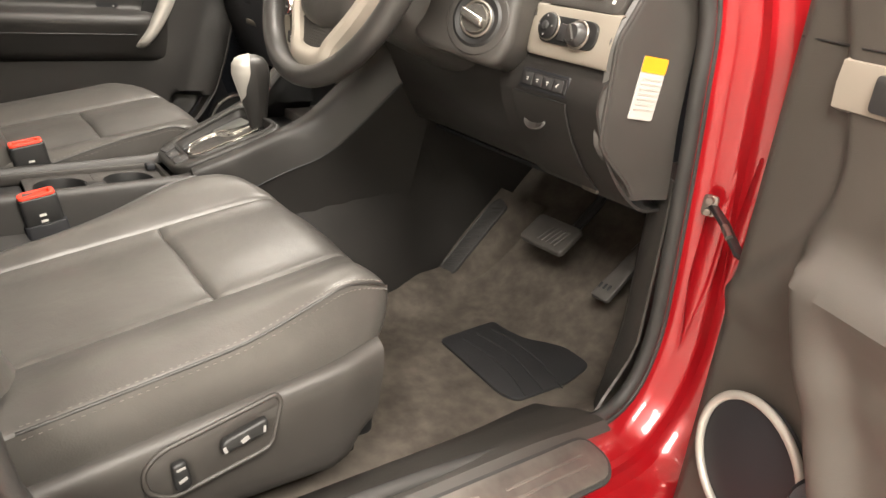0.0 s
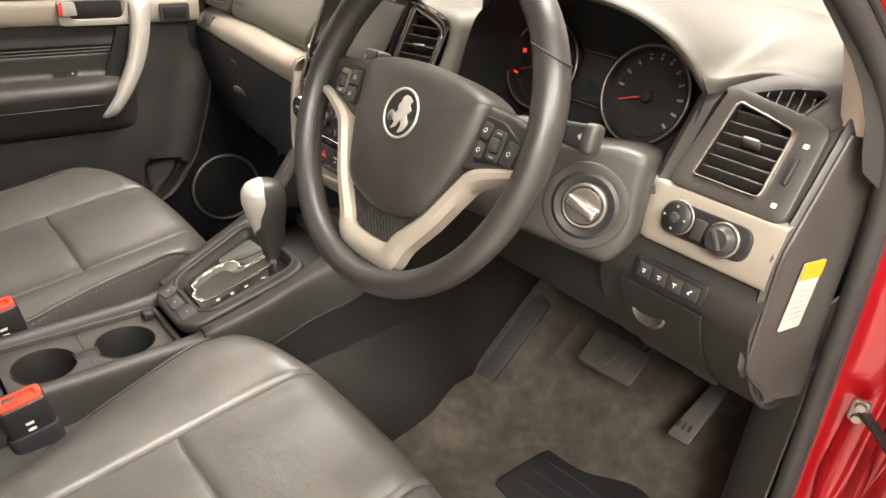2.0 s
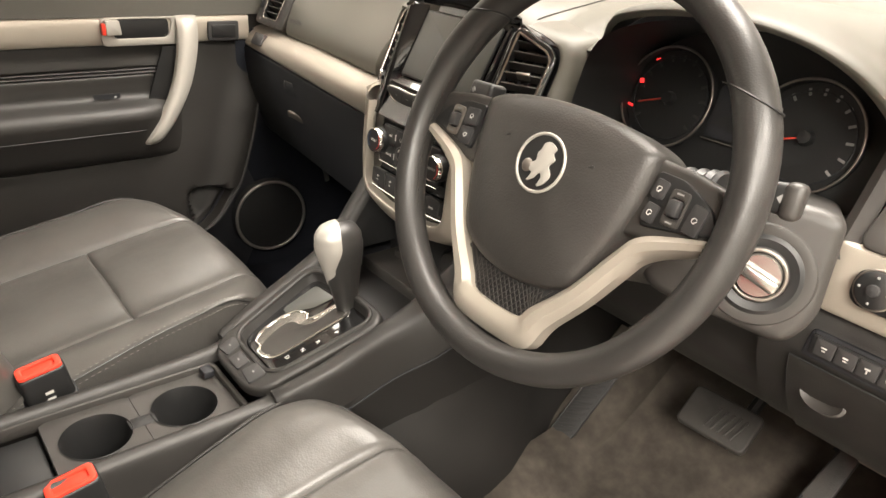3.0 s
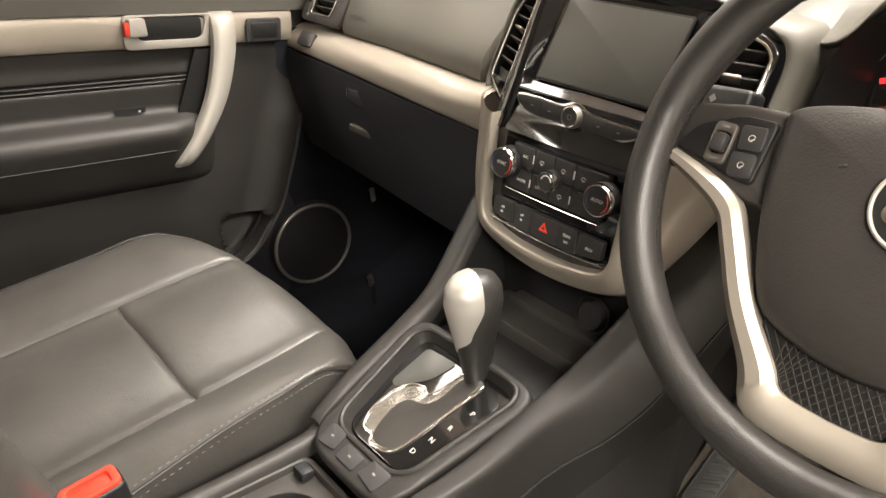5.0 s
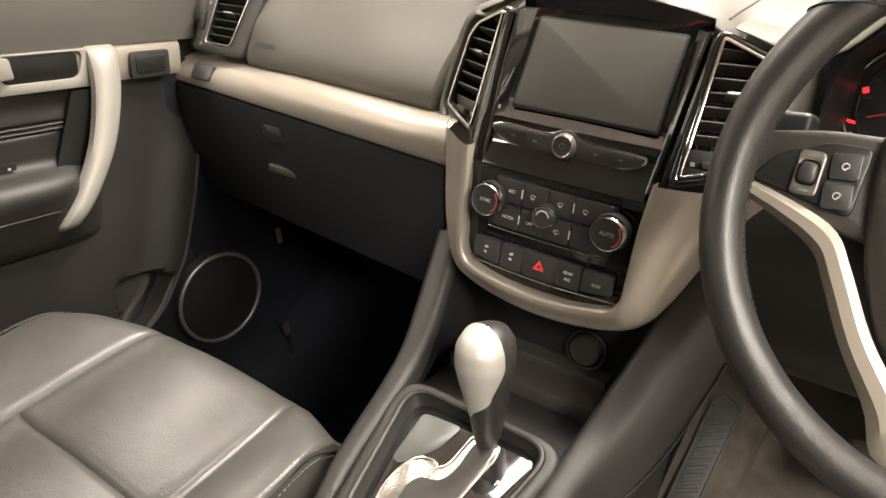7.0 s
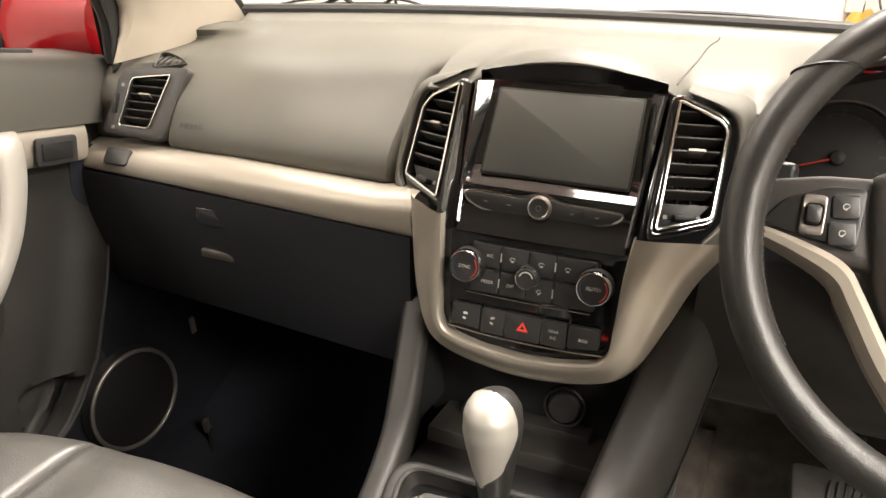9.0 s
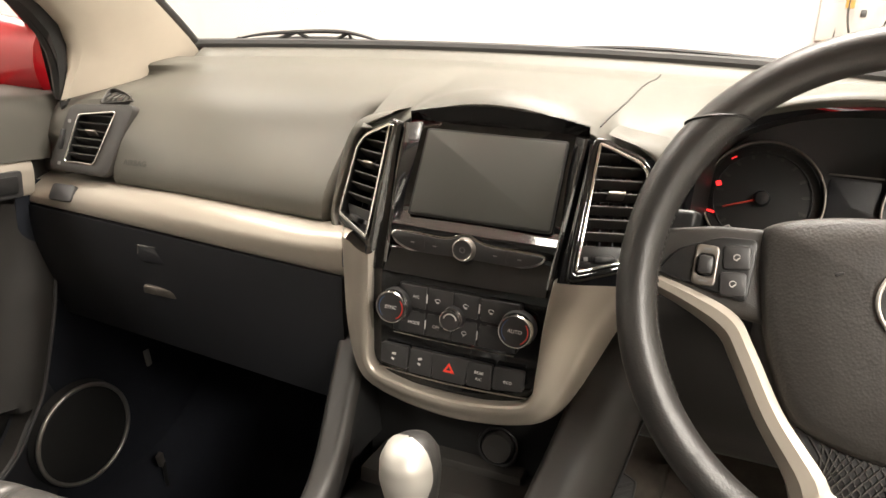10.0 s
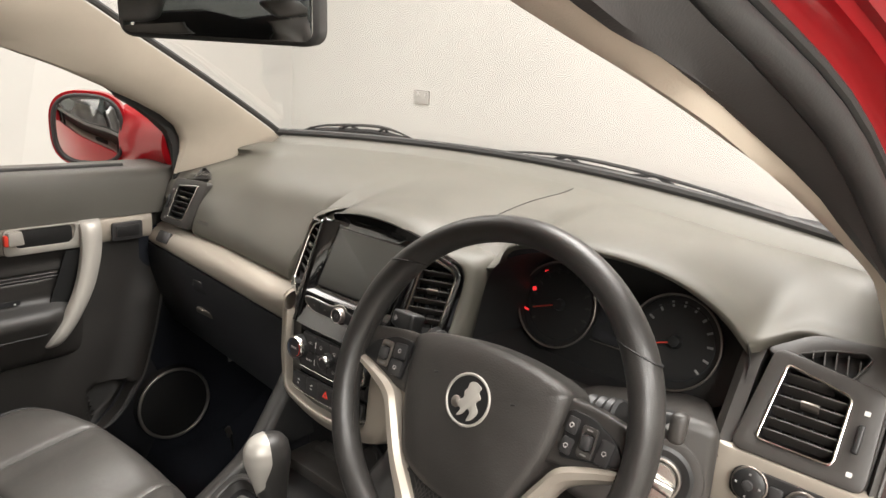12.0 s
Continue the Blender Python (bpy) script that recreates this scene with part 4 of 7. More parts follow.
def cluster():
    t = thing("instrument_cluster", "dark instrument cluster with two chrome ringed dials", "instrument cluster", (0.37, 0.3, 1.1))
    # the recess: walls that run forward from the hood's edge
    rim = []
    for i in range(33):
        a = math.pi * i / 32
        rim.append((0.392 - 0.176 * math.cos(a), 1.172 + 0.104 * math.sin(a) ** 0.7))
    rim += [(0.568, 1.12), (0.53, 1.095), (0.37, 1.09), (0.25, 1.095), (0.216, 1.12)]
    def ring(y, k, dz):
        return [V((0.372 + (x - 0.372) * k, y + (0.045 * smooth(0.3, 0.58, x) + 0.03 * smooth(0.25, 0.19, x)) * (1 if y < 0.25 else 0) + (z - 1.17) * 0.25, 1.172 + (z - 1.172) * k + dz)) for x, z in rim]
    part("housing", loft([ring(0.205, 1.0, 0.0), ring(0.225, 0.985, 0), ring(0.33, 0.90, -0.004), ring(0.331, 0.02, 0)], True), BLACK, t, "black instrument housing")
    n = (0.0, -0.96, 0.28)
    for gx, a0 in ((0.284, 200), (0.458, 200)):
        m = facing((gx, 0.322, 1.168), n)
        part("dial", lathe([(0.0005, 0.0), (0.059, 0.0), (0.060, -0.004)], m, 40), BLACK, t)
        part("dial_band", torus(0.050, 0.0010, m @ pose(0, 0, 0.001)), LOWER, t)
        part("chrome_ring", torus(0.0610, 0.0015, m @ pose(0, 0, 0.012)), STEEL, t, "chrome dial ring")
        part("dial_wall", loft([[m @ V((r * math.cos(b), r * math.sin(b), h)) for b in steps(0, 2 * math.pi, 40)] for r, h in ((0.0600, 0.012), (0.060, 0.0))]), BLACK, t)
        for i in range(13):
            b = radians(215 - 250 * i / 12)
            part("tick", box(0.008, 0.0030, 0.0006, m @ pose(0.044 * math.cos(b), 0.050 * math.sin(b), 0.001, 0, 0, math.degrees(b)), 0), TICK if gx > 0.4 else PLASTIC, t)
        b = radians(a0)
        part("needle", box(0.042, 0.0022, 0.0015, m @ pose(0.020 * math.cos(b), 0.020 * math.sin(b), 0.006, 0, 0, math.degrees(b)), 0.0005, 1), NEEDLE, t, "red needle")
        part("needle_hub", lathe([(0.0005, 0.010), (0.007, 0.009), (0.009, 0.0)], m, 20), BLACK, t)
    m = facing((0.371, 0.318, 1.170), n)
    part("trip_display", plate(oblong(0.048, 0.06, 0.004), 0.004, m @ pose(0, 0, 0.002), 0.001), LOWER, t)
    for dy in (0.033, -0.033):
        part("display_edge", box(0.052, 0.0016, 0.003, m @ pose(0, dy, 0.002), 0.0006, 1), STEEL, t)
    m = facing((0.284, 0.322, 1.168), n)
    for x, y, w, h, a in ((-0.046, 0.012, 0.0055, 0.0055, 20), (-0.050, -0.020, 0.008, 0.0026, -10), (-0.034, 0.042, 0.006, 0.0014, 30)):
        part("warning_lamp", box(w, h, 0.001, m @ pose(x, y, 0.002, 0, 0, a), 0.0003, 1), RED_GLOW, t, "lit red warning lamp")
    return t


cluster()


# ---- centre stack ----
STACK = thing("centre_stack", "gloss black centre stack with champagne surround", "centre stack", (0, 0.15, 0.9))


def stack():
    # beige U round the climate panel
    outer = [(-0.168, 1.098), (-0.160, 1.05), (-0.143, 0.985), (-0.122, 0.942), (-0.085, 0.914), (0, 0.904), (0.085, 0.914), (0.122, 0.942), (0.143, 0.985), (0.170, 1.045), (0.205, 1.092)]
    inner = [(-0.102, 1.088), (-0.099, 1.05), (-0.096, 0.995), (-0.092, 0.965), (-0.070, 0.951), (0, 0.943), (0.070, 0.951), (0.092, 0.965), (0.096, 0.995), (0.099, 1.05), (0.104, 1.092)]
    oc = curve([(x, 0, z) for x, z in outer], 50)
    ic = curve([(x, 0, z) for x, z in inner], 50)
    rows = []
    for o, i in zip(oc, ic):
        side = min(1, abs(o.x) / 0.16)
        yo = 0.150 + 0.035 * side * side + 0.12 * max(0, o.z - 1.0) + 0.02 * smooth(0.94, 0.90, o.z)
        yi = 0.132 + 0.10 * max(0, i.z - 1.03)
        a, b = V((o.x, yo, o.z)), V((i.x, yi, i.z))
        mid = a.lerp(b, 0.5) + V((0, -0.012, 0))
        rows.append(curve([a + V((0, 0.05, 0.012)), a + V((0, 0.01, 0)), a.lerp(mid, 0.5) + V((0, -0.008, 0)), mid, mid.lerp(b, 0.6) + V((0, -0.004, 0)), b, b + V((0, 0.015, 0))], 18))
    part("surround", loft(rows), BEIGE, STACK, "champagne coloured U shaped surround")
    # gloss climate fascia
    def fy(z):
        return 0.143 + 0.10 * max(0, z - 1.03) + 0.25 * max(0, z - 1.065)
    rows = []
    for z in steps(0.946, 1.098, 16):
        w = 0.101 - 0.03 * smooth(0.972, 0.946, z)
        rows.append([V((x * w, fy(z) + 0.004 * x * x, z)) for x in steps(-1, 1, 14)])
    part("fascia", sheet(rows, 0.006), GLOSS, STACK, "gloss black climate fascia")
    n = (0, -1, 0.06)
    m = facing((0, 0.142, 1.035), n)
    # two rows of keys between the knobs
    k = part("climate_keys", plate(rounded([(-0.069, -0.028), (0.073, -0.027), (0.074, 0.027), (-0.064, 0.028)], 0.004), 0.006, m @ pose(0, 0, 0.003), 0.0015), BLACK, STACK, "black climate key panel")
    for z0 in (0.0142, -0.0138):
        for x0, x1 in ((-0.0615, -0.0312), (-0.0288, -0.0008), (0.0008, 0.0275), (0.0305, 0.0705)):
            part("key", plate(rounded([(x0, z0 - 0.0122), (x1, z0 - 0.0122), (x1, z0 + 0.0122), (x0, z0 + 0.0122)], 0.0016), 0.005, m @ pose(0, 0, 0.0046), 0.001), GREY_KEY, k)
    for x, y in ((-0.030, 0.0145), (0.029, 0.0145), (-0.030, -0.0140), (0.029, -0.0145)):
        part("key_light", box(0.0011, 0.0095, 0.001, m @ pose(x, y, 0.005), 0), LEGEND, k)
    for txt, x, y in (("A/C", -0.0425, 0.0145), ("MODE", -0.0435, -0.0145), ("OFF", -0.0175, -0.0150)):
        lettering(txt, 0.0048, m @ pose(x, y, 0.0048), LEGEND, k)
    for x, y, a in ((-0.0175, 0.0145, 0), (0.0140, 0.0145, 0), (0.0420, 0.0140, 0), (0.0145, -0.0150, 45)):
        arc = [m @ V((x + 0.0028 * math.cos(b), y + 0.0018 * math.sin(b), 0.0050)) for b in steps(radians(a), radians(a) + 5.4, 12)]
        part("key_symbol", tube(arc, 0.00035, 5), LEGEND, k)
        part("key_symbol", box(0.0030, 0.0008, 0.0006, m @ pose(x, y - 0.0026, 0.0050, 0, 0, a), 0), LEGEND, k)
    for x in (-0.034, 0.036):
        part("key_vent", box(0.006, 0.0045, 0.0006, m @ pose(x, 0.0, 0.0052), 0), BLACK, k)
    part("panel_line", tube([m @ V((x, -0.0295 - 0.001 * (1 - (x / 0.07) ** 2), 0.003)) for x in steps(-0.067, 0.070, 10)], 0.0007, 6), CHROME, k, "thin bright line")
    for x, r, z, txt in ((-0.066, 0.0180, 1.037, "SYNC"), (0.002, 0.0118, 1.035, ""), (0.072, 0.0180, 1.037, "AUTO")):
        kk = thing("climate_knob", "round dark climate knob with chrome collar", "knob", (x, 0.13, z), "climate knobs")
        mk = facing((x, 0.1395, z), n)
        part("collar", lathe([(r * 0.90, 0.0158), (r * 0.95, 0.0160), (r * 1.0, 0.0140), (r * 1.03, 0.010)], mk, 40), CHROME, kk, "chrome collar")
        part("skirt", lathe([(r * 1.03, 0.010), (r * 1.06, 0.004), (r * 1.07, -0.002)], mk, 40), BLACK, kk)
        part("cap", lathe([(0.0004, 0.0148), (r * 0.88, 0.0150), (r * 0.905, 0.0158)], mk, 36), GREY_KEY, kk)
        if txt:
            lettering(txt, 0.0055, mk @ pose(0, 0, 0.0152), LEGEND, kk)
            for b0, b1, mt in ((-1.0, 0.7, HAZARD), (2.2, 4.0, BLUE_PRINT)):
                arc = [mk @ V((r * 0.76 * math.cos(b), r * 0.76 * math.sin(b), 0.0150)) for b in steps(b0, b1, 10)]
                part("temperature_arc", tube(arc, 0.0005, 6), mt, kk)
        else:
            arc = [mk @ V((r * 0.6 * math.cos(b), r * 0.6 * math.sin(b), 0.0150)) for b in steps(0.2, 2.9, 12)]
            part("fan_arc", tube(arc, 0.0008, 6), LEGEND, kk)
    # bottom row of five keys
    m = facing((0, 0.139, 0.979), n)
    xs = [-0.0815, -0.047, -0.0185, 0.0205, 0.0495, 0.084]
    for i in range(5):
        a, b = xs[i], xs[i + 1]
        drop = 0.004 * (1 - abs((a + b) / 0.16) ** 2)
        o = rounded([(a + 0.0008, -0.013 - drop + (0.004 if i == 0 else 0)), (b - 0.0008, -0.013 - drop + (0.004 if i == 4 else 0)), (b - 0.0008 + (0.003 if i == 2 else 0), 0.012), (a + 0.0008 - (0.003 if i == 2 else 0), 0.012)], 0.003)
        key = part("key", plate(o, 0.008, m @ pose(0, 0, 0.005), 0.0015), GREY_KEY, STACK, "dark grey hazard key" if i == 2 else "")
        cx = (a + b) / 2
        if i == 2:
            tri_ = [(-0.0065, -0.005), (0.0065, -0.005), (0, 0.006)]
            part("hazard_triangle", plate(tri_, 0.0008, m @ pose(cx, -0.001, 0.0056), 0, 1, [(x * 0.45, y * 0.45 - 0.0006) for x, y in tri_]), HAZARD, key, "red triangle")
        elif i == 4:
            lettering("eco", 0.0068, m @ pose(cx, -0.002, 0.0053), LEGEND, key)
        elif i == 3:
            lettering("REAR", 0.0045, m @ pose(cx, 0.001, 0.0053), LEGEND, key)
            lettering("A/C", 0.0045, m @ pose(cx, -0.006, 0.0053), LEGEND, key)
        else:
            part("key_symbol", box(0.0045, 0.0025, 0.0006, m @ pose(cx, 0.002, 0.0053, 0, 0, 20 * i), 0), LEGEND, key)
            part("key_symbol", box(0.0035, 0.002, 0.0006, m @ pose(cx - 0.001, -0.004, 0.0053, 0, 0, -20), 0), LEGEND, key)
    part("lower_bright_line", tube([V((x, 0.137, 0.9625 - 0.004 * (1 - (x / 0.085) ** 2))) for x in steps(-0.084, 0.088, 12)], 0.0011, 6), CHROME, STACK)
    # screen and its bezel
    ns = (0, -1, 0.50)
    ms = facing((0.008, 0.1935, 1.1765), ns)
    sc = thing("touch_screen", "dark grey switched off touch screen", "screen", (0.003, 0.2, 1.17))
    part("display", plate(oblong(0.156, 0.096, 0.003), 0.003, ms, 0.0008), SCREEN, sc)
    part("display_edge", plate(oblong(0.161, 0.101, 0.004), 0.003, ms @ pose(0, 0, -0.0008), 0.0008), BLACK, sc)
    # bezel: one gloss skin that rolls forward into a ledge under the screen
    prof = [(0.144, 1.070), (0.148, 1.077), (0.152, 1.083), (0.1565, 1.090), (0.1605, 1.098), (0.1625, 1.107), (0.1620, 1.1150), (0.1630, 1.1180), (0.1680, 1.1212), (0.1790, 1.1280), (0.189, 1.150), (0.206, 1.184), (0.2230, 1.218), (0.228, 1.228), (0.226, 1.240), (0.224, 1.250)]
    rows = []
    for y, z in prof:
        w = 0.090 + 0.012 * smooth(1.09, 1.22, z)
        rows.append([V((0.005 + x * w, y + 0.003 * x * x, z - 0.012 * smooth(1.225, 1.245, z) * x * x)) for x in steps(-1, 1, 16)])
    part("bezel", sheet(rows, 0.004), GLOSS, sc, "gloss black screen bezel")
    for s in (1, -1):
        # blades that stand forward beside the screen, narrow at the foot
        rows = []
        for v in steps(0, 1, 14):
            z = lerp(1.080, 1.226, v)
            y = table([(1.080, 0.148), (1.11, 0.160), (1.17, 0.184), (1.226, 0.210)], z)[0]
            xo = 0.005 + s * lerp(0.0935, 0.1035, v)
            xi = 0.006 + s * (lerp(0.0915, 0.0800, smooth(0.0, 0.9, v)))
            rows.append([V((xo + s * 0.002, y + 0.020, z)), V((xo, y, z)), V((xo - s * 0.0022, y - 0.0018, z)), V((xo - s * 0.0045, y - 0.0003, z)), V((lerp(xo, xi, 0.6), y + 0.007 + 0.006 * v, z)), V((xi, y + 0.013 + 0.008 * v, z))])
        part("bezel_blade", loft(rows), GLOSS, STACK, "slanted gloss black blade")
        # posts between the blades and the vents
        rows = []
        for z in steps(1.070, 1.222, 14):
            xi, xo = 0.0945 + 0.010 * smooth(1.08, 1.22, z) + 0.005 * s, 0.1165
            y = 0.158 + 0.40 * (z - 1.09)
            rows.append([V((s * xi, y + 0.02, z)), V((s * (xi + 0.0015), y + 0.001, z)), V((s * lerp(xi, xo, 0.35), y - 0.003, z)), V((s * lerp(xi, xo, 0.7), y - 0.001, z)), V((s * xo, y + 0.006, z)), V((s * (xo + 0.002), y + 0.03, z))])
        part("gloss_post", loft(rows), GLOSS, STACK, "gloss black post")
    # key bar under the screen
    ml = facing((0.002, 0.1605, 1.1050), (0, -1, 0.10))
    lo = [(-0.084, 0.006), (-0.078, -0.003), (-0.058, -0.010), (-0.022, -0.0125), (0, -0.0165), (0.022, -0.0125), (0.058, -0.010), (0.078, -0.004), (0.084, 0.004), (0.062, 0.0055), (0.022, 0.0070), (0, 0.0140), (-0.022, 0.0075), (-0.062, 0.0085)]
    lc = [(q.x, q.y) for q in curve([(x, y, 0) for x, y in lo], 56, True)]
    part("key_bar_rim", plate(inset(lc, -0.0022), 0.006, ml @ pose(0, 0, 0.0038), 0.0012), CHROME, STACK, "thin chrome rim")
    kb = part("key_bar", plate(lc, 0.006, ml @ pose(0, 0, 0.0046), 0.0015), GREY_KEY, STACK, "dark grey key bar")
    for x, y in ((-0.060, -0.001), (-0.034, -0.002), (0.034, -0.002), (0.060, -0.002)):
        part("key_symbol", box(0.004, 0.0012, 0.0006, ml @ pose(x, y, 0.0048), 0), TICK, kb)
    for x in (-0.046, 0.046):
        part("key_gap", box(0.0006, 0.014, 0.0008, ml @ pose(x, -0.001, 0.0047), 0), BLACK, kb)
    kk = thing("volume_knob", "round dark volume knob with silver ring", "knob", (0.002, 0.165, 1.107))
    part("ring", lathe([(0.0098, 0.012), (0.0112, 0.012), (0.0124, 0.009), (0.0130, 0.003)], ml, 36), STEEL, kk)
    part("bright_edge", torus(0.0106, 0.0007, ml @ pose(0, 0, 0.0121), 36, 8), CHROME, kk)
    part("cap", lathe([(0.0004, 0.0112), (0.0085, 0.0113), (0.0098, 0.0118)], ml, 32), GREY_KEY, kk)
    part("power_mark", torus(0.0028, 0.0003, ml @ pose(0, 0, 0.0114), 20, 5), TICK, kk)
    for s in (1, -1):
        # middle vents, canted outwards
        x0, z0, y0, kz, kx = (0.119, 1.223, 0.213, 0.43, 0.44) if s > 0 else (0.118, 1.220, 0.222, 0.39, 0.58)

        def on(x, z):
            return y0 + kz * (z - z0) + kx * (x - x0)
        mv = facing((s * 0.145, on(0.145, 1.158), 1.158), (s * kx, -1, kz))
        inv = mv.inverted()
        pts = [(0.119, 1.224), (0.162, 1.206), (0.171, 1.195), (0.170, 1.111), (0.118, 1.097)] if s > 0 else [(0.118, 1.222), (0.160, 1.203), (0.172, 1.188), (0.180, 1.108), (0.121, 1.094)]
        o = []
        for x, z in pts:
            q = inv @ V((s * x, on(x, z), z))
            o.append((q.x, q.y))
        area = sum(o[i - 1][0] * o[i][1] - o[i][0] * o[i - 1][1] for i in range(5))
        o = o if area > 0 else o[::-1]
        ox, oy = sum(x for x, y in o) / 5, sum(y for x, y in o) / 5
        big = [(ox + (x - ox) * 1.20, oy + (y - oy) * 1.15) for x, y in o]
        part("vent_surround", plate(rounded(big, 0.014, 5), 0.02, mv @ pose(0, 0, 0.001), 0.004, 3, inset(rounded(o, 0.006, 5), 0.002)), GLOSS, STACK, "gloss black vent surround")
        vt = vent(rounded(o, 0.006, 5), mv, 7, "slatted centre air vent with chrome rim", -24, foot=0.026)
        low = min(y for x, y in o)
        wx = sum(x for x, y in sorted(o, key=lambda q: q[1])[:2]) / 2
        part("thumb_wheel", box(0.020, 0.007, 0.010, mv @ pose(wx, low + 0.016, 0.0, 0, 0, s * 6), 0.002), BLACK, vt)
        for dx in (-0.017, 0.017):
            part("vent_mark", box(0.0042, 0.0042, 0.0008, mv @ pose(wx + dx, low + 0.016, -0.0025, 0, 0, s * 6), 0), TICK, vt)
        # pad cheeks outside the vents
        edge = ((0.128, 1.231), (0.164, 1.217), (0.180, 1.199), (0.183, 1.160), (0.182, 1.112), (0.165, 1.088)) if s > 0 else ((0.126, 1.230), (0.164, 1.213), (0.182, 1.192), (0.188, 1.150), (0.192, 1.106), (0.168, 1.084))
        rim = [V((x, on(x, z), z)) for x, z in edge]
        rows = []
        for i, q in enumerate(curve(rim, 24)):
            d = (0.25 + 0.75 * smooth(0, 9, i)) * V((q.x - 0.135, 0, q.z - 1.158)).normalized()
            rows.append([V((s * p.x, p.y, p.z)) for p in curve([q + d * -0.002 + V((0, 0.006, 0)), q + V((0, -0.002, 0)), q + d * 0.006 + V((0, -0.001, 0)), q + d * 0.016 + V((0, 0.012, 0)), q + d * 0.022 + V((0, 0.04, 0)), q + d * 0.024 + V((0, 0.08, 0))], 12)])
        part("vent_cheek", loft(rows), DASH, STACK, "soft dark grey cheek beside the vent")


stack()

# ---- centre console ----
CONSOLE = thing("centre_console", "dark plastic centre console with cup holders", "centre console", (0, -0.1, 0.5))


def console():
    # rails that run from the stack down and back along the shifter
    for s in (1, -1):
        top = [(0.176, 0.300, 1.06), (0.160, 0.225, 1.01), (0.140, 0.150, 0.93), (0.122, 0.085, 0.865), (0.113, 0.03, 0.835), (0.104, -0.05, 0.80), (0.088, -0.115, 0.773), (0.078, -0.15, 0.757), (0.075, -0.42, 0.752), (0.075, -0.62, 0.752)]
        p = curve([(s * x, y, z) for x, y, z in top], 48)
        rows = []
        for i, q in enumerate(p):
            w = lerp(0.012, 0.018, smooth(-0.2, 0.1, q.y))
            e = (0.024 if s > 0 else 0.004) * smooth(0.0, 0.13, q.y)
            rows.append(curve([q + V((-s * w * 1.4, 0.0, -0.016)), q + V((-s * w * 0.9, 0, -0.001)), q, q + V((s * (w * 0.6 + e * 0.3), 0, -0.006)), q + V((s * (w * 0.9 + e * 0.8), 0.01, -0.03)), q + V((s * (w + 0.004 + e), 0.02, -0.066))], 14))
        part("side_rail", sheet(rows, 0.003), CONSOLE_PLASTIC, CONSOLE, "dark grey side rail")
        seam = [q + V((s * (0.0215 + (0.024 if s > 0 else 0.004) * smooth(0.0, 0.13, q.y)), 0.016, -0.066)) for q in p[3:46]]
        part("rail_seam", tube(seam, 0.0014, 6), LOWER, CONSOLE)
        rows = []
        for q in p:
            rows.append([q + V((s * (0.018 + (0.024 if s > 0 else 0.004) * smooth(0.0, 0.13, q.y)), 0.014, -0.060)), V((s * 0.122, q.y + 0.02, 0.66)), V((s * 0.135, q.y + 0.02, 0.47))])
        for y in (0.32, 0.46, 0.60):
            k = smooth(0.2, 0.42, y)
            rows.insert(0, [V((s * lerp(0.165, 0.13, k), y, 0.94)), V((s * lerp(0.122, 0.095, k), y, 0.68)), V((s * lerp(0.135, 0.10, k), y, 0.48))])
        part("side_panel", sheet(rows, 0.003), DARK_TRIM if s > 0 else LOWER, CONSOLE, "dark console side panel")
    # sloping shifter deck
    n = V((0, -0.37, 0.93)).normalized()
    md = facing((0.0, -0.045, 0.806), n, (0, 1, 0))
    o = rounded([(-0.068, -0.108), (0.068, -0.108), (0.104, 0.100), (-0.104, 0.100)], 0.04, 8)
    hole = rounded([(-0.055, -0.068), (0.055, -0.068), (0.082, 0.086), (-0.082, 0.086)], 0.026, 8)
    deck = part("shifter_deck", plate(o, 0.02, md, 0.006, 3, hole), CONSOLE_PLASTIC, CONSOLE, "dark grey shifter surround")
    ridge = [md @ V((x, y, 0.0)) for x, y in inset(hole, -0.004)]
    part("deck_ridge", tube(ridge, 0.0035, 8, True), CONSOLE_PLASTIC, CONSOLE)
    rows = [[md @ V((x, y, -0.002)) for x, y in hole], [md @ V((x * 0.965, y * 0.97, -0.010)) for x, y in hole], [md @ V((x * 0.945, y * 0.955, -0.0125)) for x, y in hole]]
    part("basin_wall", loft(rows, True), CONSOLE_PLASTIC, CONSOLE)
    mg = md @ pose(0, 0.001, -0.0115)
    gate = [(x * 0.94, y * 0.95) for x, y in hole]
    part("gate_plate", plate(gate, 0.004, mg, 0.0015), GLOSS, CONSOLE, "gloss black shift gate plate")
    slot = [(-0.044, -0.030), (-0.034, -0.050), (-0.018, -0.052), (-0.010, -0.060), (0.012, -0.056), (0.022, -0.040), (0.028, 0.005), (0.034, 0.060), (0.028, 0.072), (0.006, 0.070), (0.000, 0.034), (-0.008, 0.022), (-0.018, 0.026), (-0.034, 0.020), (-0.043, 0.0)]
    sl = [(q.x, q.y) for q in curve([(x, y, 0) for x, y in slot], 72, True)]
    part("gate_rim", plate(inset(sl, -0.0025), 0.004, mg @ pose(0, 0, 0.002), 0.001, 2, inset(sl, 0.0005)), CHROME, CONSOLE, "polished chrome gate rim")
    part("gate_floor", plate(sl, 0.002, mg @ pose(0, 0, 0.0008), 0.0004), GATE, CONSOLE, "bright gate floor")
    boot = [(-0.020, -0.044), (-0.010, -0.056), (0.012, -0.052), (0.020, -0.038), (0.026, 0.005), (0.031, 0.058), (0.026, 0.066), (0.010, 0.064), (0.008, 0.030), (0.000, 0.012), (-0.020, 0.004), (-0.026, -0.014)]
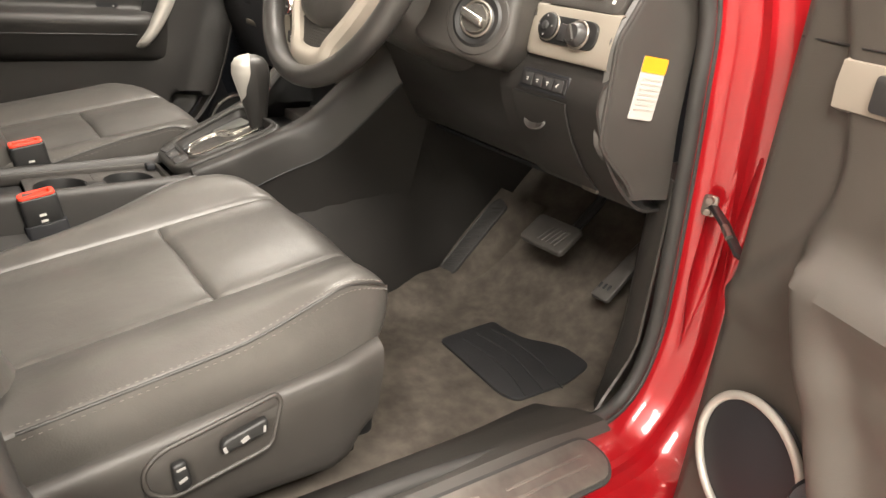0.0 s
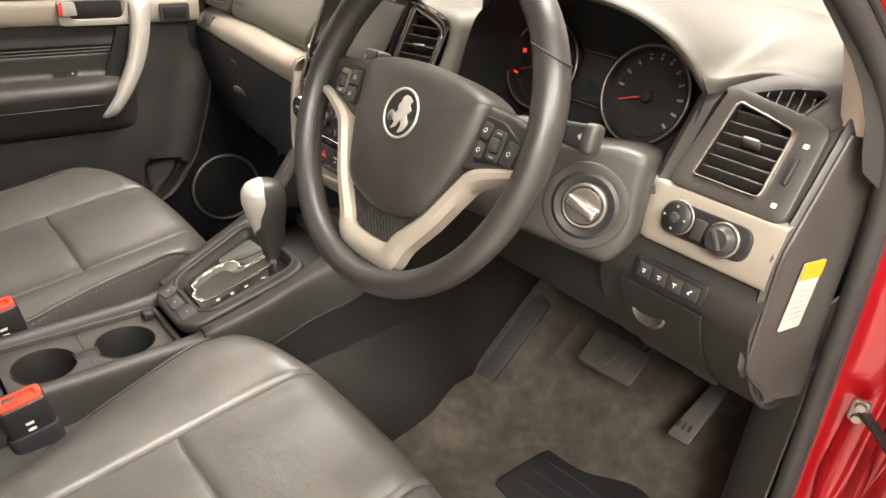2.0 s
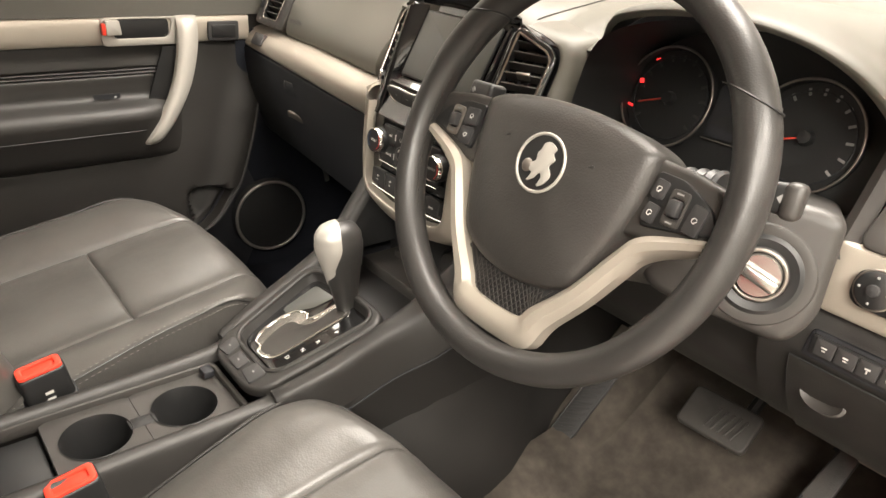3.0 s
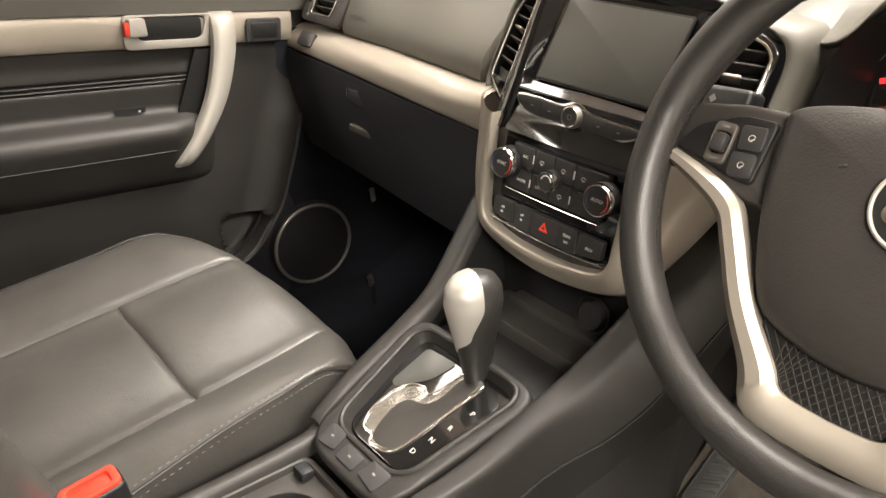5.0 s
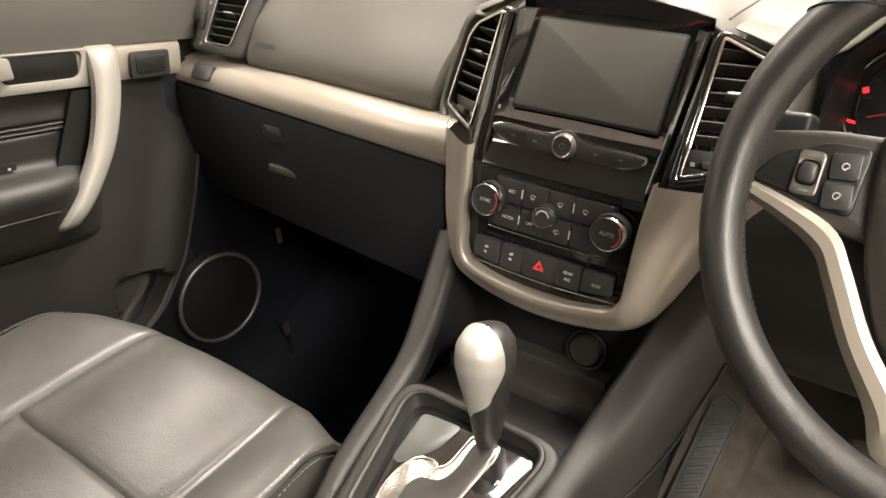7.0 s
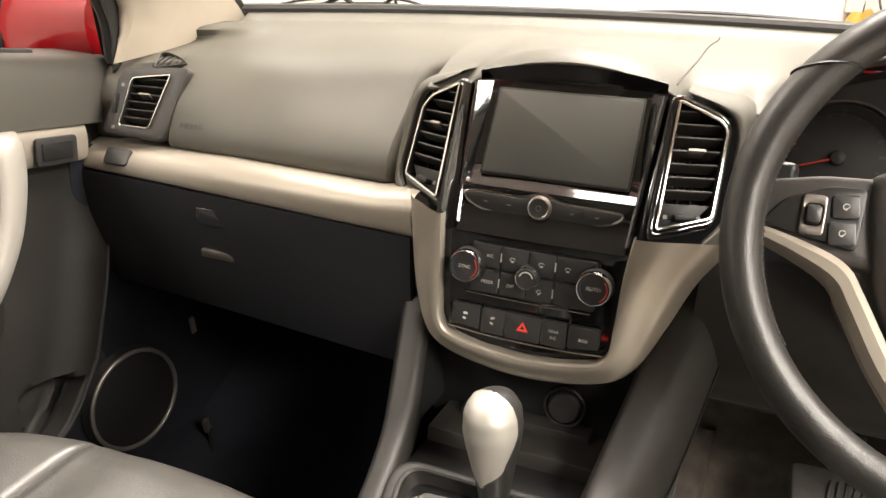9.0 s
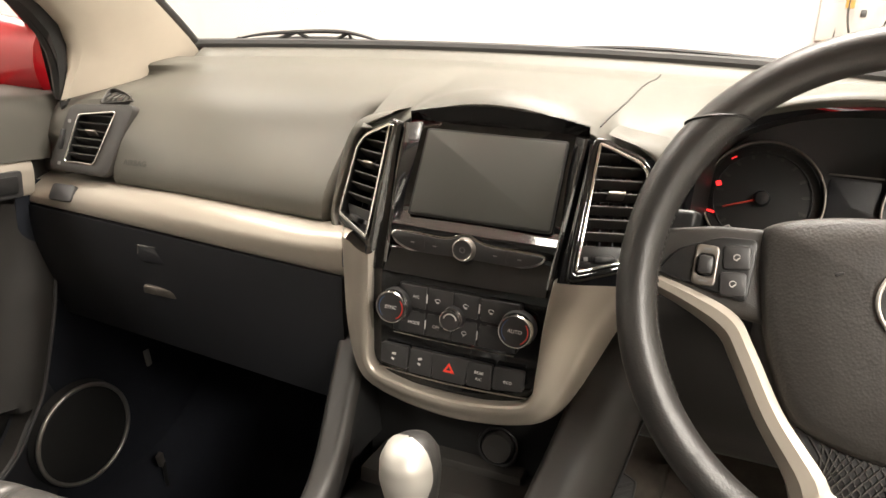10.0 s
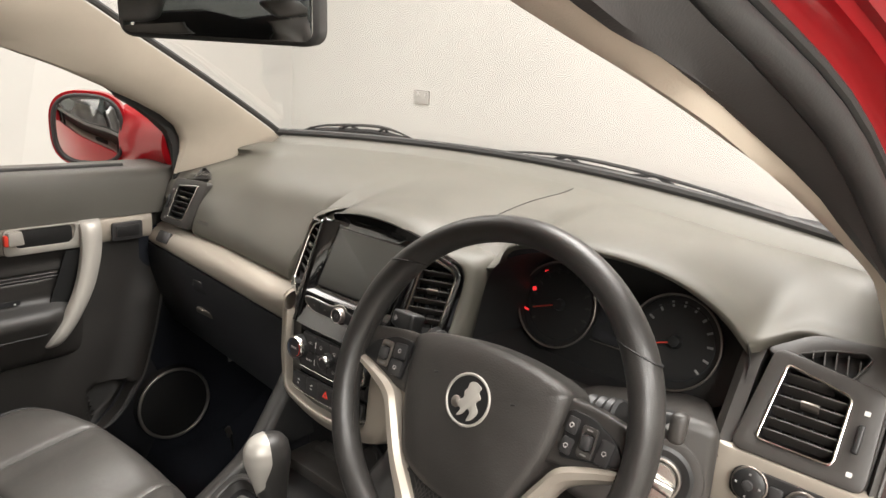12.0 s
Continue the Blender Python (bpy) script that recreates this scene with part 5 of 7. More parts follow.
    part("gate_boot", plate([(q.x, q.y) for q in curve([(x, y, 0) for x, y in boot], 60, True)], 0.002, mg @ pose(0, 0, 0.0016), 0.0006), PLASTIC, CONSOLE, "dark grey sliding boot")
    part("gate_window", plate(rounded([(-0.058, 0.010), (-0.048, 0.006), (-0.020, 0.040), (-0.012, 0.074), (-0.060, 0.070)], 0.008), 0.001, mg @ pose(0, 0, 0.0012), 0.0004), SCREEN, CONSOLE)
    for ch, x, y in (("P", 0.052, 0.036), ("R", 0.046, 0.008), ("N", 0.041, -0.015), ("D", 0.035, -0.037)):
        lettering(ch, 0.0088, mg @ pose(x, y, 0.0008, 0, 0, 0), LEGEND, deck)
    # three keys at the rear of the deck
    for x, y, w, h, a in ((-0.040, -0.084, 0.026, 0.026, 8), (-0.004, -0.088, 0.030, 0.020, 0), (0.034, -0.084, 0.030, 0.026, -8)):
        k = part("deck_key", plate(oblong(w, h, 0.004), 0.006, md @ pose(x, y, 0.003, 0, 0, a), 0.0018), GREY_KEY, CONSOLE)
        part("key_symbol", box(0.004, 0.0022, 0.0005, md @ pose(x, y, 0.0032, 0, 0, a), 0), TICK, k)
    # cubby below the stack
    part("cubby", span((-0.106, 0.062, 0.798), (0.106, 0.24, 0.808), 0.002), BLACK, CONSOLE, "black open cubby")
    part("cubby_back", span((-0.125, 0.208, 0.80), (0.125, 0.222, 1.0), 0.003), BLACK, CONSOLE)
    part("cubby_step", span((-0.104, 0.138, 0.804), (0.104, 0.24, 0.827), 0.003), PLASTIC, CONSOLE, "black stepped cubby floor")
    part("cubby_shelf", span((-0.080, 0.184, 0.815), (0.080, 0.24, 0.837), 0.004), PLASTIC, CONSOLE)
    for s in (1, -1):
        rows = []
        for x, y, z in ((0.138, 0.150, 0.93), (0.122, 0.085, 0.865), (0.113, 0.03, 0.835)):
            rows.append([V((s * (x - 0.010), y, z - 0.002)), V((s * (x - 0.020), y + 0.02, z - 0.03)), V((s * 0.110, y + 0.04, 0.838))])
        rows.insert(0, [V((s * 0.14, 0.30, 0.99)), V((s * 0.13, 0.30, 0.92)), V((s * 0.115, 0.30, 0.838))])
        part("cubby_wall", sheet(rows, 0.002), BLACK, CONSOLE)
    m = facing((0.044, 0.205, 0.859), (0, -1, 0.1))
    socket = part("power_socket", lathe([(0.0005, 0.010), (0.017, 0.010), (0.019, 0.007), (0.0195, 0.0)], m), PLASTIC, CONSOLE, "round black power socket cap")
    part("socket_ring", torus(0.0235, 0.0025, m @ pose(0, 0, 0.003), 32, 8), BLACK, socket)
    part("socket_mark", box(0.010, 0.0025, 0.0006, m @ pose(-0.006, 0, 0.0102), 0), GREY_KEY, socket)
    # cup holder tray
    tray_o = oblong(0.132, 0.30, 0.018, 6)
    mt = facing((0.0, -0.29, 0.744), (0, 0, 1), (0, 1, 0))
    part("tray_rim", plate(tray_o, 0.02, mt, 0.003, 2, inset(tray_o, 0.008)), PLASTIC, CONSOLE)
    def pierced(y0, y1, yc, r):
        """A slab with a round hole, its outline sampled at the hole's angles."""
        out, hole = [], []
        for j in range(48):
            a = 2 * math.pi * j / 48
            c, s = math.cos(a), math.sin(a)
            k = min(0.059 / abs(c) if abs(c) > 1e-6 else 9, (y1 - yc if s > 0 else yc - y0) / abs(s) if abs(s) > 1e-6 else 9)
            out.append((c * k, s * k))
            hole.append((c * r, s * r))
        return plate(out, 0.006, facing((0.0, yc, 0.735), (0, 0, 1), (0, 1, 0)), 0.0008, 1, hole)
    part("tray_floor", pierced(-0.263, -0.148, -0.208, 0.042), PLASTIC, CONSOLE, "grey tray with a cup holder")
    part("tray_floor", pierced(-0.372, -0.263, -0.318, 0.042), PLASTIC, CONSOLE, "grey tray with a cup holder")
    for y in (-0.208, -0.318):
        m = facing((0.002, y, 0.7355), (0, 0, 1), (0, 1, 0))
        part("cup_holder", lathe([(0.043, 0.0006), (0.0418, 0.0010), (0.0405, -0.002), (0.037, -0.075), (0.0005, -0.076)], m, 40), BLACK, CONSOLE, "black round cup holder")
    part("cup_bridge", plate(oblong(0.020, 0.034, 0.002), 0.002, facing((0.002, -0.263, 0.7356), (0, 0, 1), (0, 1, 0)), 0.001), BLACK, CONSOLE)
    part("tray_clip", box(0.020, 0.016, 0.012, pose(-0.045, -0.158, 0.742), 0.003), LOWER, CONSOLE)
    part("coin_box", span((-0.052, -0.432, 0.72), (0.052, -0.374, 0.726), 0.004), BLACK, CONSOLE)
    part("console_core", span((-0.072, -0.65, 0.5), (0.072, 0.06, 0.655), 0.004), LOWER, CONSOLE)


console()


def gear_lever():
    t = thing("gear_lever", "gear lever with silver capped dark leather knob", "gear lever", (0.018, 0.03, 0.80))
    base, tip = V((0.018, 0.032, 0.795)), V((0.010, 0.026, 0.955))
    ax = (tip - base).normalized()
    m = facing(base, ax, (0, 1, 0))
    part("collar", lathe([(0.0005, 0.040), (0.009, 0.040), (0.0095, 0.015), (0.012, 0.012), (0.012, -0.002)], m, 24), CHROME, t, "chrome collar")
    prof = [(0.0125, 0.026, 0), (0.0155, 0.040, 0), (0.0185, 0.060, -0.001), (0.0225, 0.085, -0.003), (0.0275, 0.110, -0.005), (0.0300, 0.128, -0.007), (0.0285, 0.146, -0.008), (0.022, 0.157, -0.008), (0.011, 0.1625, -0.008), (0.0008, 0.1635, -0.008)]
    def body(grow, a0=0, a1=2 * math.pi, n=32, z0=0):
        rows = []
        for r, h, y in [q for q in prof if q[1] >= z0]:
            rows.append([m @ V(((r + grow) * 0.92 * math.cos(b), y + (r + grow) * 1.18 * math.sin(b), h + (grow if h > 0.15 else 0))) for b in steps(a0, a1, n)])
        return rows
    part("knob", loft(body(0)), WHEEL_LEATHER, t, "dark leather knob")
    # silver shell on the rear and the crown
    rows = []
    for v in steps(0, 1, 24):
        h = lerp(0.070, 0.1640, v)
        r, y = table([(q[1], q[0], q[2]) for q in prof], h)
        half = 1.05 + 0.5 * smooth(0.2, 0.7, v) - 0.95 * smooth(0.25, 0.0, v)
        c = -1.85
        rows.append([m @ V(((r + 0.0012) * 0.92 * math.cos(b), y + (r + 0.0012) * 1.18 * math.sin(b), h + 0.001 * v)) for b in steps(c - half, c + half, 20)])
    part("silver_shell", sheet(rows, 0.0008), SILVER, t, "satin silver shell")
    return t


gear_lever()


# ---- steering wheel and column ----
TILT_W = radians(21.5)
AX = V((0, math.cos(TILT_W), -math.sin(TILT_W)))          # from the driver into the column
UPW = V((0, math.sin(TILT_W), math.cos(TILT_W)))
HUB = V((0.375, 0.012, 1.159))
WM = Matrix((V((1, 0, 0)), UPW, -AX)).transposed().to_4x4()  # x right, y up the rim, z to the driver
WM.translation = HUB


def steering_wheel():
    t = thing("steering_wheel", "black leather steering wheel with silver lower spokes", "steering wheel", HUB)
    R = 0.182
    rows = []
    n = 96
    for i in range(n):
        a = 2 * math.pi * i / n
        s = math.sin(a)
        grip = 1 + 0.10 * math.exp(-((a - radians(28)) / 0.35) ** 2) + 0.10 * math.exp(-((a - radians(152)) / 0.35) ** 2)
        rows.append([WM @ V(((R + 0.0150 * grip * math.cos(b)) * math.cos(a), (R + 0.0150 * grip * math.cos(b)) * s, 0.0175 * grip * math.sin(b))) for b in [2 * math.pi * j / 16 for j in range(16)]])
    part("rim", loft(rows, True, True), WHEEL_LEATHER, t, "black leather rim")
    # seams across the rim, stitches along its inner side
    for d, k in ((33.5, -1), (141.5, 1)):
        a = radians(d)
        m = WM @ pose(R * math.cos(a), R * math.sin(a), 0) @ Matrix.Rotation(a + k * radians(46), 4, "Z") @ Matrix.Rotation(math.pi / 2, 4, "X")
        part("rim_seam", torus(0.0163, 0.0011, m @ Matrix.Diagonal((1.42, 1.13, 1, 1)), 36, 6), BLACK, t)
    bm = bmesh.new()
    for a0, a1 in ((142, 214), (-34, 38)):
        for d in np.arange(a0, a1, 1.6):
            a = radians(float(d))
            q = box(0.0045, 0.0014, 0.0012, WM @ pose((R - 0.0150) * math.cos(a), (R - 0.0150) * math.sin(a), 0.003) @ Matrix.Rotation(a + math.pi / 2 + 0.3, 4, "Z"), 0)
            bm = join(bm, q)
    tagged(part("rim_stitching", bm, PLASTIC, t, "dark grey stitches"), kind="stuff")
    # hub pad
    o = [(-0.101, 0.030), (-0.094, 0.044), (-0.055, 0.054), (0.0, 0.058), (0.055, 0.054), (0.094, 0.044), (0.101, 0.030), (0.096, -0.012), (0.082, -0.060), (0.060, -0.096), (0.0, -0.110), (-0.060, -0.096), (-0.082, -0.060), (-0.096, -0.012)]
    oc = curve([(x, y, 0) for x, y in o], 72, True)
    rows = []
    for k, z in ((1.0, -0.045), (1.0, -0.012), (0.99, -0.005), (0.96, 0.001), (0.88, 0.006), (0.6, 0.0105), (0.3, 0.0122), (0.02, 0.0125)):
        rows.append([WM @ V((q.x * k, q.y * k, z)) for q in oc])
    part("hub_pad", loft(rows, True, False, False), HUB_SKIN, t, "black airbag pad")
    lettering("AIRBAG", 0.0105, WM @ pose(0, -0.055, 0.0106, 5, 0, 0), PLASTIC, t)
    for x in (-0.05, 0.05):
        part("pad_mark", box(0.006, 0.002, 0.001, WM @ pose(x, 0.012, 0.011, 0, 0, 20), 0.0004, 1), BLACK, t)
    # emblem: ring and a plain raised shape
    me = WM @ pose(0.0, -0.001, 0.0128)
    em = part("emblem_disc", lathe([(0.0005, 0.001), (0.0245, 0.001), (0.0255, -0.002)], me, 40), BLACK, t, "round emblem")
    part("emblem_ring", torus(0.0262, 0.0015, me @ pose(0, 0, 0.001), 48, 10), SILVER, em, "chrome ring")
    crest = curve([(x / 760, y / 800, 0) for x, y in ((-8, -3), (-4, 1), (-5, 6), (-3, 9), (-2, 14), (3, 16), (9, 13), (8, 9), (11, 5), (8, 0), (12, -6), (9, -13), (4, -16), (5, -9), (2, -7), (-1, -12), (-6, -15), (-4, -9), (-7, -7))], 76, True)
    part("emblem_crest", plate([(q.x, q.y) for q in crest], 0.002, me @ pose(0.001, 0, 0.0032), 0.0008), SILVER, em, "plain silver crest")
    part("emblem_ball", lathe([(0.0004, 0.0034), (0.004, 0.003), (0.0062, 0.001)], me @ pose(-0.0125, -0.006, 0.0008), 24), STEEL, em)
    # side spokes with key pads
    for s in (1, -1):
        sp = [(0.085, 0.040), (0.130, 0.038), (0.172, 0.030), (0.178, 0.010), (0.174, -0.012), (0.115, -0.026), (0.085, -0.030)]
        sp = sp if s > 0 else [(-x, y) for x, y in sp[::-1]]
        part("side_spoke", plate(rounded(sp, 0.008), 0.022, WM @ pose(0, 0, -0.006), 0.006, 3), PLASTIC, t, "dark side spoke")
        kp = [(0.102, 0.030), (0.128, 0.029), (0.156, 0.016), (0.170, -0.004), (0.104, -0.017)]
        kp = kp if s > 0 else [(-x, y) for x, y in kp[::-1]]
        pad = part("key_pad", plate(rounded(kp, 0.006), 0.008, WM @ pose(0, 0, -0.002), 0.002), BLACK, t, "black key pad")
        if s < 0:
            keys, rx = ((0.1150, 0.0145, 0.018, 0.0175), (0.1150, -0.0050, 0.018, 0.0175)), 0.1355
        else:
            keys, rx = ((0.1105, 0.016, 0.012, 0.016), (0.1105, -0.004, 0.012, 0.016), (0.1485, 0.003, 0.014, 0.024)), 0.1295
        for x, y, w, h in keys:
            part("key", plate(oblong(w, h, 0.003), 0.006, WM @ pose(s * x, y, 0.0002, 0, 0, s * -6), 0.0010), GREY_KEY, pad)
            arc = [WM @ pose(s * x, y, 0.0004) @ V((0.0022 * math.cos(b), 0.0022 * math.sin(b), 0)) for b in steps(0.4, 5.0, 10)]
            part("key_mark", tube(arc, 0.00035, 5), LEGEND, pad)
            part("key_mark", box(0.0030, 0.0007, 0.0004, WM @ pose(s * x + 0.001, y - 0.0008, 0.0004, 0, 0, 40), 0), LEGEND, pad)
        part("roller_frame", plate(oblong(0.0165, 0.030, 0.004), 0.006, WM @ pose(s * rx, 0.006, 0.0006), 0.0015, 2, oblong(0.0120, 0.0165, 0.004)), STEEL if s < 0 else PLASTIC, pad)
        part("roller", box(0.0108, 0.0140, 0.010, WM @ pose(s * rx, 0.006, 0.0008), 0.003), GREY_KEY, pad)
        for dy in (0.0118, -0.0118):
            part("key_mark", box(0.0060, 0.0014, 0.0004, WM @ pose(s * rx, 0.006 + dy, 0.0008), 0), TICK, pad)
    # silver V: from the spoke ends, along the pad, to the lower rim
    for s in (1, -1):
        top = [(0.177, -0.004), (0.142, -0.013), (0.110, -0.026), (0.094, -0.048), (0.070, -0.088), (0.041, -0.122), (0.030, -0.136), (0.0, -0.139)]
        bot = [(0.175, -0.015), (0.146, -0.027), (0.120, -0.042), (0.108, -0.060), (0.087, -0.097), (0.063, -0.131), (0.047, -0.161), (0.0, -0.166)]
        tc = curve([(s * x, y, 0) for x, y in top], 30)
        bc = curve([(s * x, y, 0) for x, y in bot], 30)
        rows = []
        for i, (a, b) in enumerate(zip(tc, bc)):
            lift = -0.002 + 0.002 * smooth(0, 10, i) - 0.004 * smooth(20, 30, i)
            rows.append([WM @ V((*a.xy, lift - 0.014)), WM @ V((*a.xy, lift)), WM @ V((*a.lerp(b, 0.3).xy, lift + 0.005)), WM @ V((*a.lerp(b, 0.7).xy, lift + 0.004)), WM @ V((*b.xy, lift - 0.003)), WM @ V((*b.xy, lift - 0.018))])
        part("silver_spoke", loft(rows), BEIGE, t, "satin silver lower spoke")
    # meshed insert between the V and the pad
    ins = [(-0.062, -0.095), (0.062, -0.095), (0.044, -0.138), (0.0, -0.144), (-0.044, -0.138)]
    ins = rounded(ins[::-1], 0.006)
    mi = part("insert", plate(ins, 0.006, WM @ pose(0, 0, -0.008), 0.001), BLACK, t, "black meshed insert")
    bm = bmesh.new()
    for k in range(-9, 10):
        for a in (35, -35):
            bm = join(bm, box(0.0012, 0.05, 0.0015, WM @ pose(k * 0.0062, -0.118, -0.0075, 0, 0, a), 0))
    keep = [v for v in bm.verts]
    inv = WM.inverted()
    for v in keep:
        q = inv @ v.co
        w = lerp(0.058, 0.044, (-0.102 - q.y) / 0.034)
        q.x, q.y = max(-w, min(w, q.x)), max(-0.138, min(-0.100, q.y))
        v.co = WM @ q
    tagged(part("insert_mesh", bm, PLASTIC, mi), kind="stuff")
    return t


steering_wheel()


def column():
    t = thing("steering_column", "dark grey steering column shroud with ignition lock", "steering column", (0.375, 0.12, 1.1))
    rows = []
    c0 = HUB + AX * 0.035
    for u in steps(0, 1, 14):
        c = c0 + AX * (0.20 * u)
        w = lerp(0.062, 0.085, smooth(0, 0.4, u))
        h0, h1 = lerp(0.026, 0.034, u), lerp(0.055, 0.085, smooth(0, 0.5, u))
        row = []
        for j in range(32):
            b = 2 * math.pi * j / 32
            cx, sy = math.cos(b), math.sin(b)
            e = 0.7
            x = w * math.copysign(abs(cx) ** e, cx)
            y = (h0 if sy > 0 else h1) * math.copysign(abs(sy) ** e, sy)
            row.append(c + V((x, 0, 0)) + UPW * y)
        rows.append(row)
    part("shroud", loft(rows, True, False, True), PLASTIC, t, "dark grey column shroud")
    # ignition housing on the right
    nrm = V((0.38, -0.90, 0.20)).normalized()
    m = facing((0.531, 0.134, 1.088), nrm)
    o = rounded([(-0.105, -0.042), (0.036, -0.060), (0.056, -0.030), (0.056, 0.064), (0.026, 0.070), (-0.105, 0.056)], 0.034, 7)
    part("lock_housing", plate(o, 0.13, m @ pose(0, 0, 0.002), 0.016, 5), PLASTIC, t, "rounded lock housing")
    part("lock_well", lathe([(0.030, 0.0025), (0.040, 0.0045), (0.046, 0.0035), (0.048, 0.0010)], m, 40), PLASTIC, t)
    part("lock_bezel", lathe([(0.026, 0.004), (0.033, 0.006), (0.037, 0.004), (0.038, -0.004)], m, 36), BLACK, t)
    part("lock_face", lathe([(0.0005, 0.004), (0.022, 0.004), (0.027, 0.001)], m, 36), GREY_KEY, t)
    ig = thing("ignition_switch", "polished turn knob of the ignition", "ignition", m.translation)
    part("ring", torus(0.0225, 0.0018, m @ pose(0, 0, 0.006)), STEEL, ig)
    part("barrel", lathe([(0.0005, 0.012), (0.0185, 0.012), (0.0205, 0.004)], m, 32), GATE, ig)
    part("grip", box(0.038, 0.012, 0.014, m @ pose(0, 0, 0.016, 0, 0, -22), 0.004, 3), GATE, ig)
    # stalks
    for s, lab in ((1, "black light stalk beside the steering wheel"), (-1, "black wiper stalk beside the steering wheel")):
        k = thing("column_stalk", lab, "stalk", (0.375 + s * 0.1, 0.09, 1.18), "column stalks")
        root, knee, tip = HUB + AX * 0.085 + V((s * 0.06, 0, 0.02)), HUB + AX * 0.078 + V((s * 0.13, 0, 0.034)), HUB + AX * 0.075 + V((s * 0.172, 0, 0.042))
        part("gaiter", tube(curve([root, root.lerp(knee, 0.6), knee], 12), [0.0165 + 0.0028 * (i % 2) for i in range(13)], 16), BLACK, k)
        m2 = facing(tip + V((-s * 0.004, 0, 0.004)), (s * 0.2, -0.93, 0.25))
        part("paddle", plate(rounded([(-0.020, -0.010), (0.022, -0.014), (0.022, 0.014), (-0.020, 0.010)], 0.006, 4), 0.022, m2 @ pose(0, 0, 0.009), 0.005, 3), BLACK, k)
        part("mark", box(0.005, 0.005, 0.0006, m2 @ pose(s * 0.010, 0, 0.0093, 0, 0, 45), 0), TICK, k)
        if s > 0:
            part("end_cap", box(0.016, 0.030, 0.024, m2 @ pose(0.018, 0, 0.001), 0.006, 3), PLASTIC, k)
    return t


column()


# ---- seats ----
def seat(cx, y_seam, z0, recline, label, driver):
    """A front seat: cx its middle, y_seam the cross seam, z0 the cushion's height there."""
    t = thing("front_seat", label, "car seat", (cx, y_seam, 0.46), "front seats")
    back, front = y_seam - 0.30, y_seam + 0.238
    wl, wr = 0.275, 0.275 if driver else 0.224

    def height(u, y):
        au = abs(u)
        z = z0 + (0.026 if (u > 0) == driver else 0.034) * smooth(0.09, 0.23, au) - 0.006 * smooth(0.24, 0.275, au)
        f = (y - y_seam)
        z += 0.17 * f - 0.085 * max(0, (f - 0.165) / 0.075) ** 2.2 * (1 - 0.6 * smooth(0.17, 0.27, au))
        z -= (0.014 if driver else 0.030) * smooth(0.09, 0.25, f) * smooth(0.12, 0.27, au)
        if driver:
            z += 0.022 * smooth(-0.05, 0.13, f) * smooth(0.16, 0.27, u)
            if u < 0:
                z -= lerp(0.075, 0.012, smooth(-0.24, 0.1, f)) * smooth(0.15, 0.275, au)
        elif u > 0:
            z -= lerp(0.034, 0.004, smooth(-0.24, 0.05, f)) * smooth(0.15, 0.224, au)
        z += 0.005 * math.cos(u * 11) * smooth(0.14, 0.05, au)
        return z

    def xs_at(y):
        f = y - y_seam
        return 1.0 - 0.07 * max(0, (f - 0.08) / 0.145) ** 2

    def nose(u, y):
        """The front corners are drawn back in plan."""
        return y - 0.055 * smooth(0.10, 0.285, abs(u)) * smooth(0.02, 0.238, y - y_seam)

    def panel(name, u0, u1, y0, y1, nu, ny, lab=""):
        rows = []
        for j in range(ny + 1):
            v = 0.5 - 0.5 * math.cos(math.pi * j / ny)
            y = lerp(y0, y1, v)
            row = []
            for i in range(nu + 1):
                w = 0.5 - 0.5 * math.cos(math.pi * i / nu)
                u = lerp(u0, u1, w)
                edge = min(min(w, 1 - w) * abs(u1 - u0), min(v, 1 - v) * (y1 - y0))
                dip = 0.006 * max(0, 1 - edge / 0.008) ** 2
                crown = 0.005 * (1 - (2 * w - 1) ** 2) * (1 - (2 * v - 1) ** 2)
                row.append(V((cx + u * xs_at(y), nose(u, y), height(u, y) - dip + crown)))
            rows.append(row)
        bm = loft(rows)
        return part(name, bm, LEATHER, t, lab)

    s = 0.134
    panel("centre_panel", -s, s, back, y_seam, 20, 24, "black leather seat centre")
    panel("front_panel", -s, s, y_seam, front, 20, 20)
    panel("side_bolster", -0.275, -s, back, front, 20, 34, "black leather side bolster")
    panel("side_bolster", s, wr, back, front, 20, 34, "black leather side bolster")
    # sides and front below the piping
    ring = []
    for y in steps(back, front - 0.012, 20):
        ring.append((-0.275 * xs_at(y), nose(0.275, y), height(-0.275, y)))
    for u in steps(-0.26, wr - 0.015, 20):
        ring.append((u * 0.93, nose(u, front), height(u, front)))
    for y in steps(front - 0.012, back, 20):
        ring.append((wr * xs_at(y), nose(wr, y), height(wr, y)))
    n = len(ring)
    rows = []
    for k in steps(0, 1, 8):
        row = []
        for i, (u, y, z) in enumerate(ring):
            bulge = 0.006 * math.sin(math.pi * k)
            d = V((u * 0.6, max(0, y - y_seam) * 1.3, 0))
            d = d.normalized() if d.length else V((1, 0, 0))
            zz = lerp(z - 0.002, z0 - 0.085 + 0.15 * (y - y_seam), k)
            row.append(V((cx + u, y, zz)) + d * (bulge + 0.002 - 0.012 * k))
        rows.append(row)
    part("cushion_side", loft(rows), LEATHER, t, "black leather cushion side")
    # piping and twin stitches along the upper edge
    pipe = [V((cx + u, y, z - 0.001)) for u, y, z in ring]
    pipe = curve(pipe[::3], 90)
    part("piping", tube(pipe, 0.0020, 6), WHEEL_LEATHER, t)
    bm = bmesh.new()
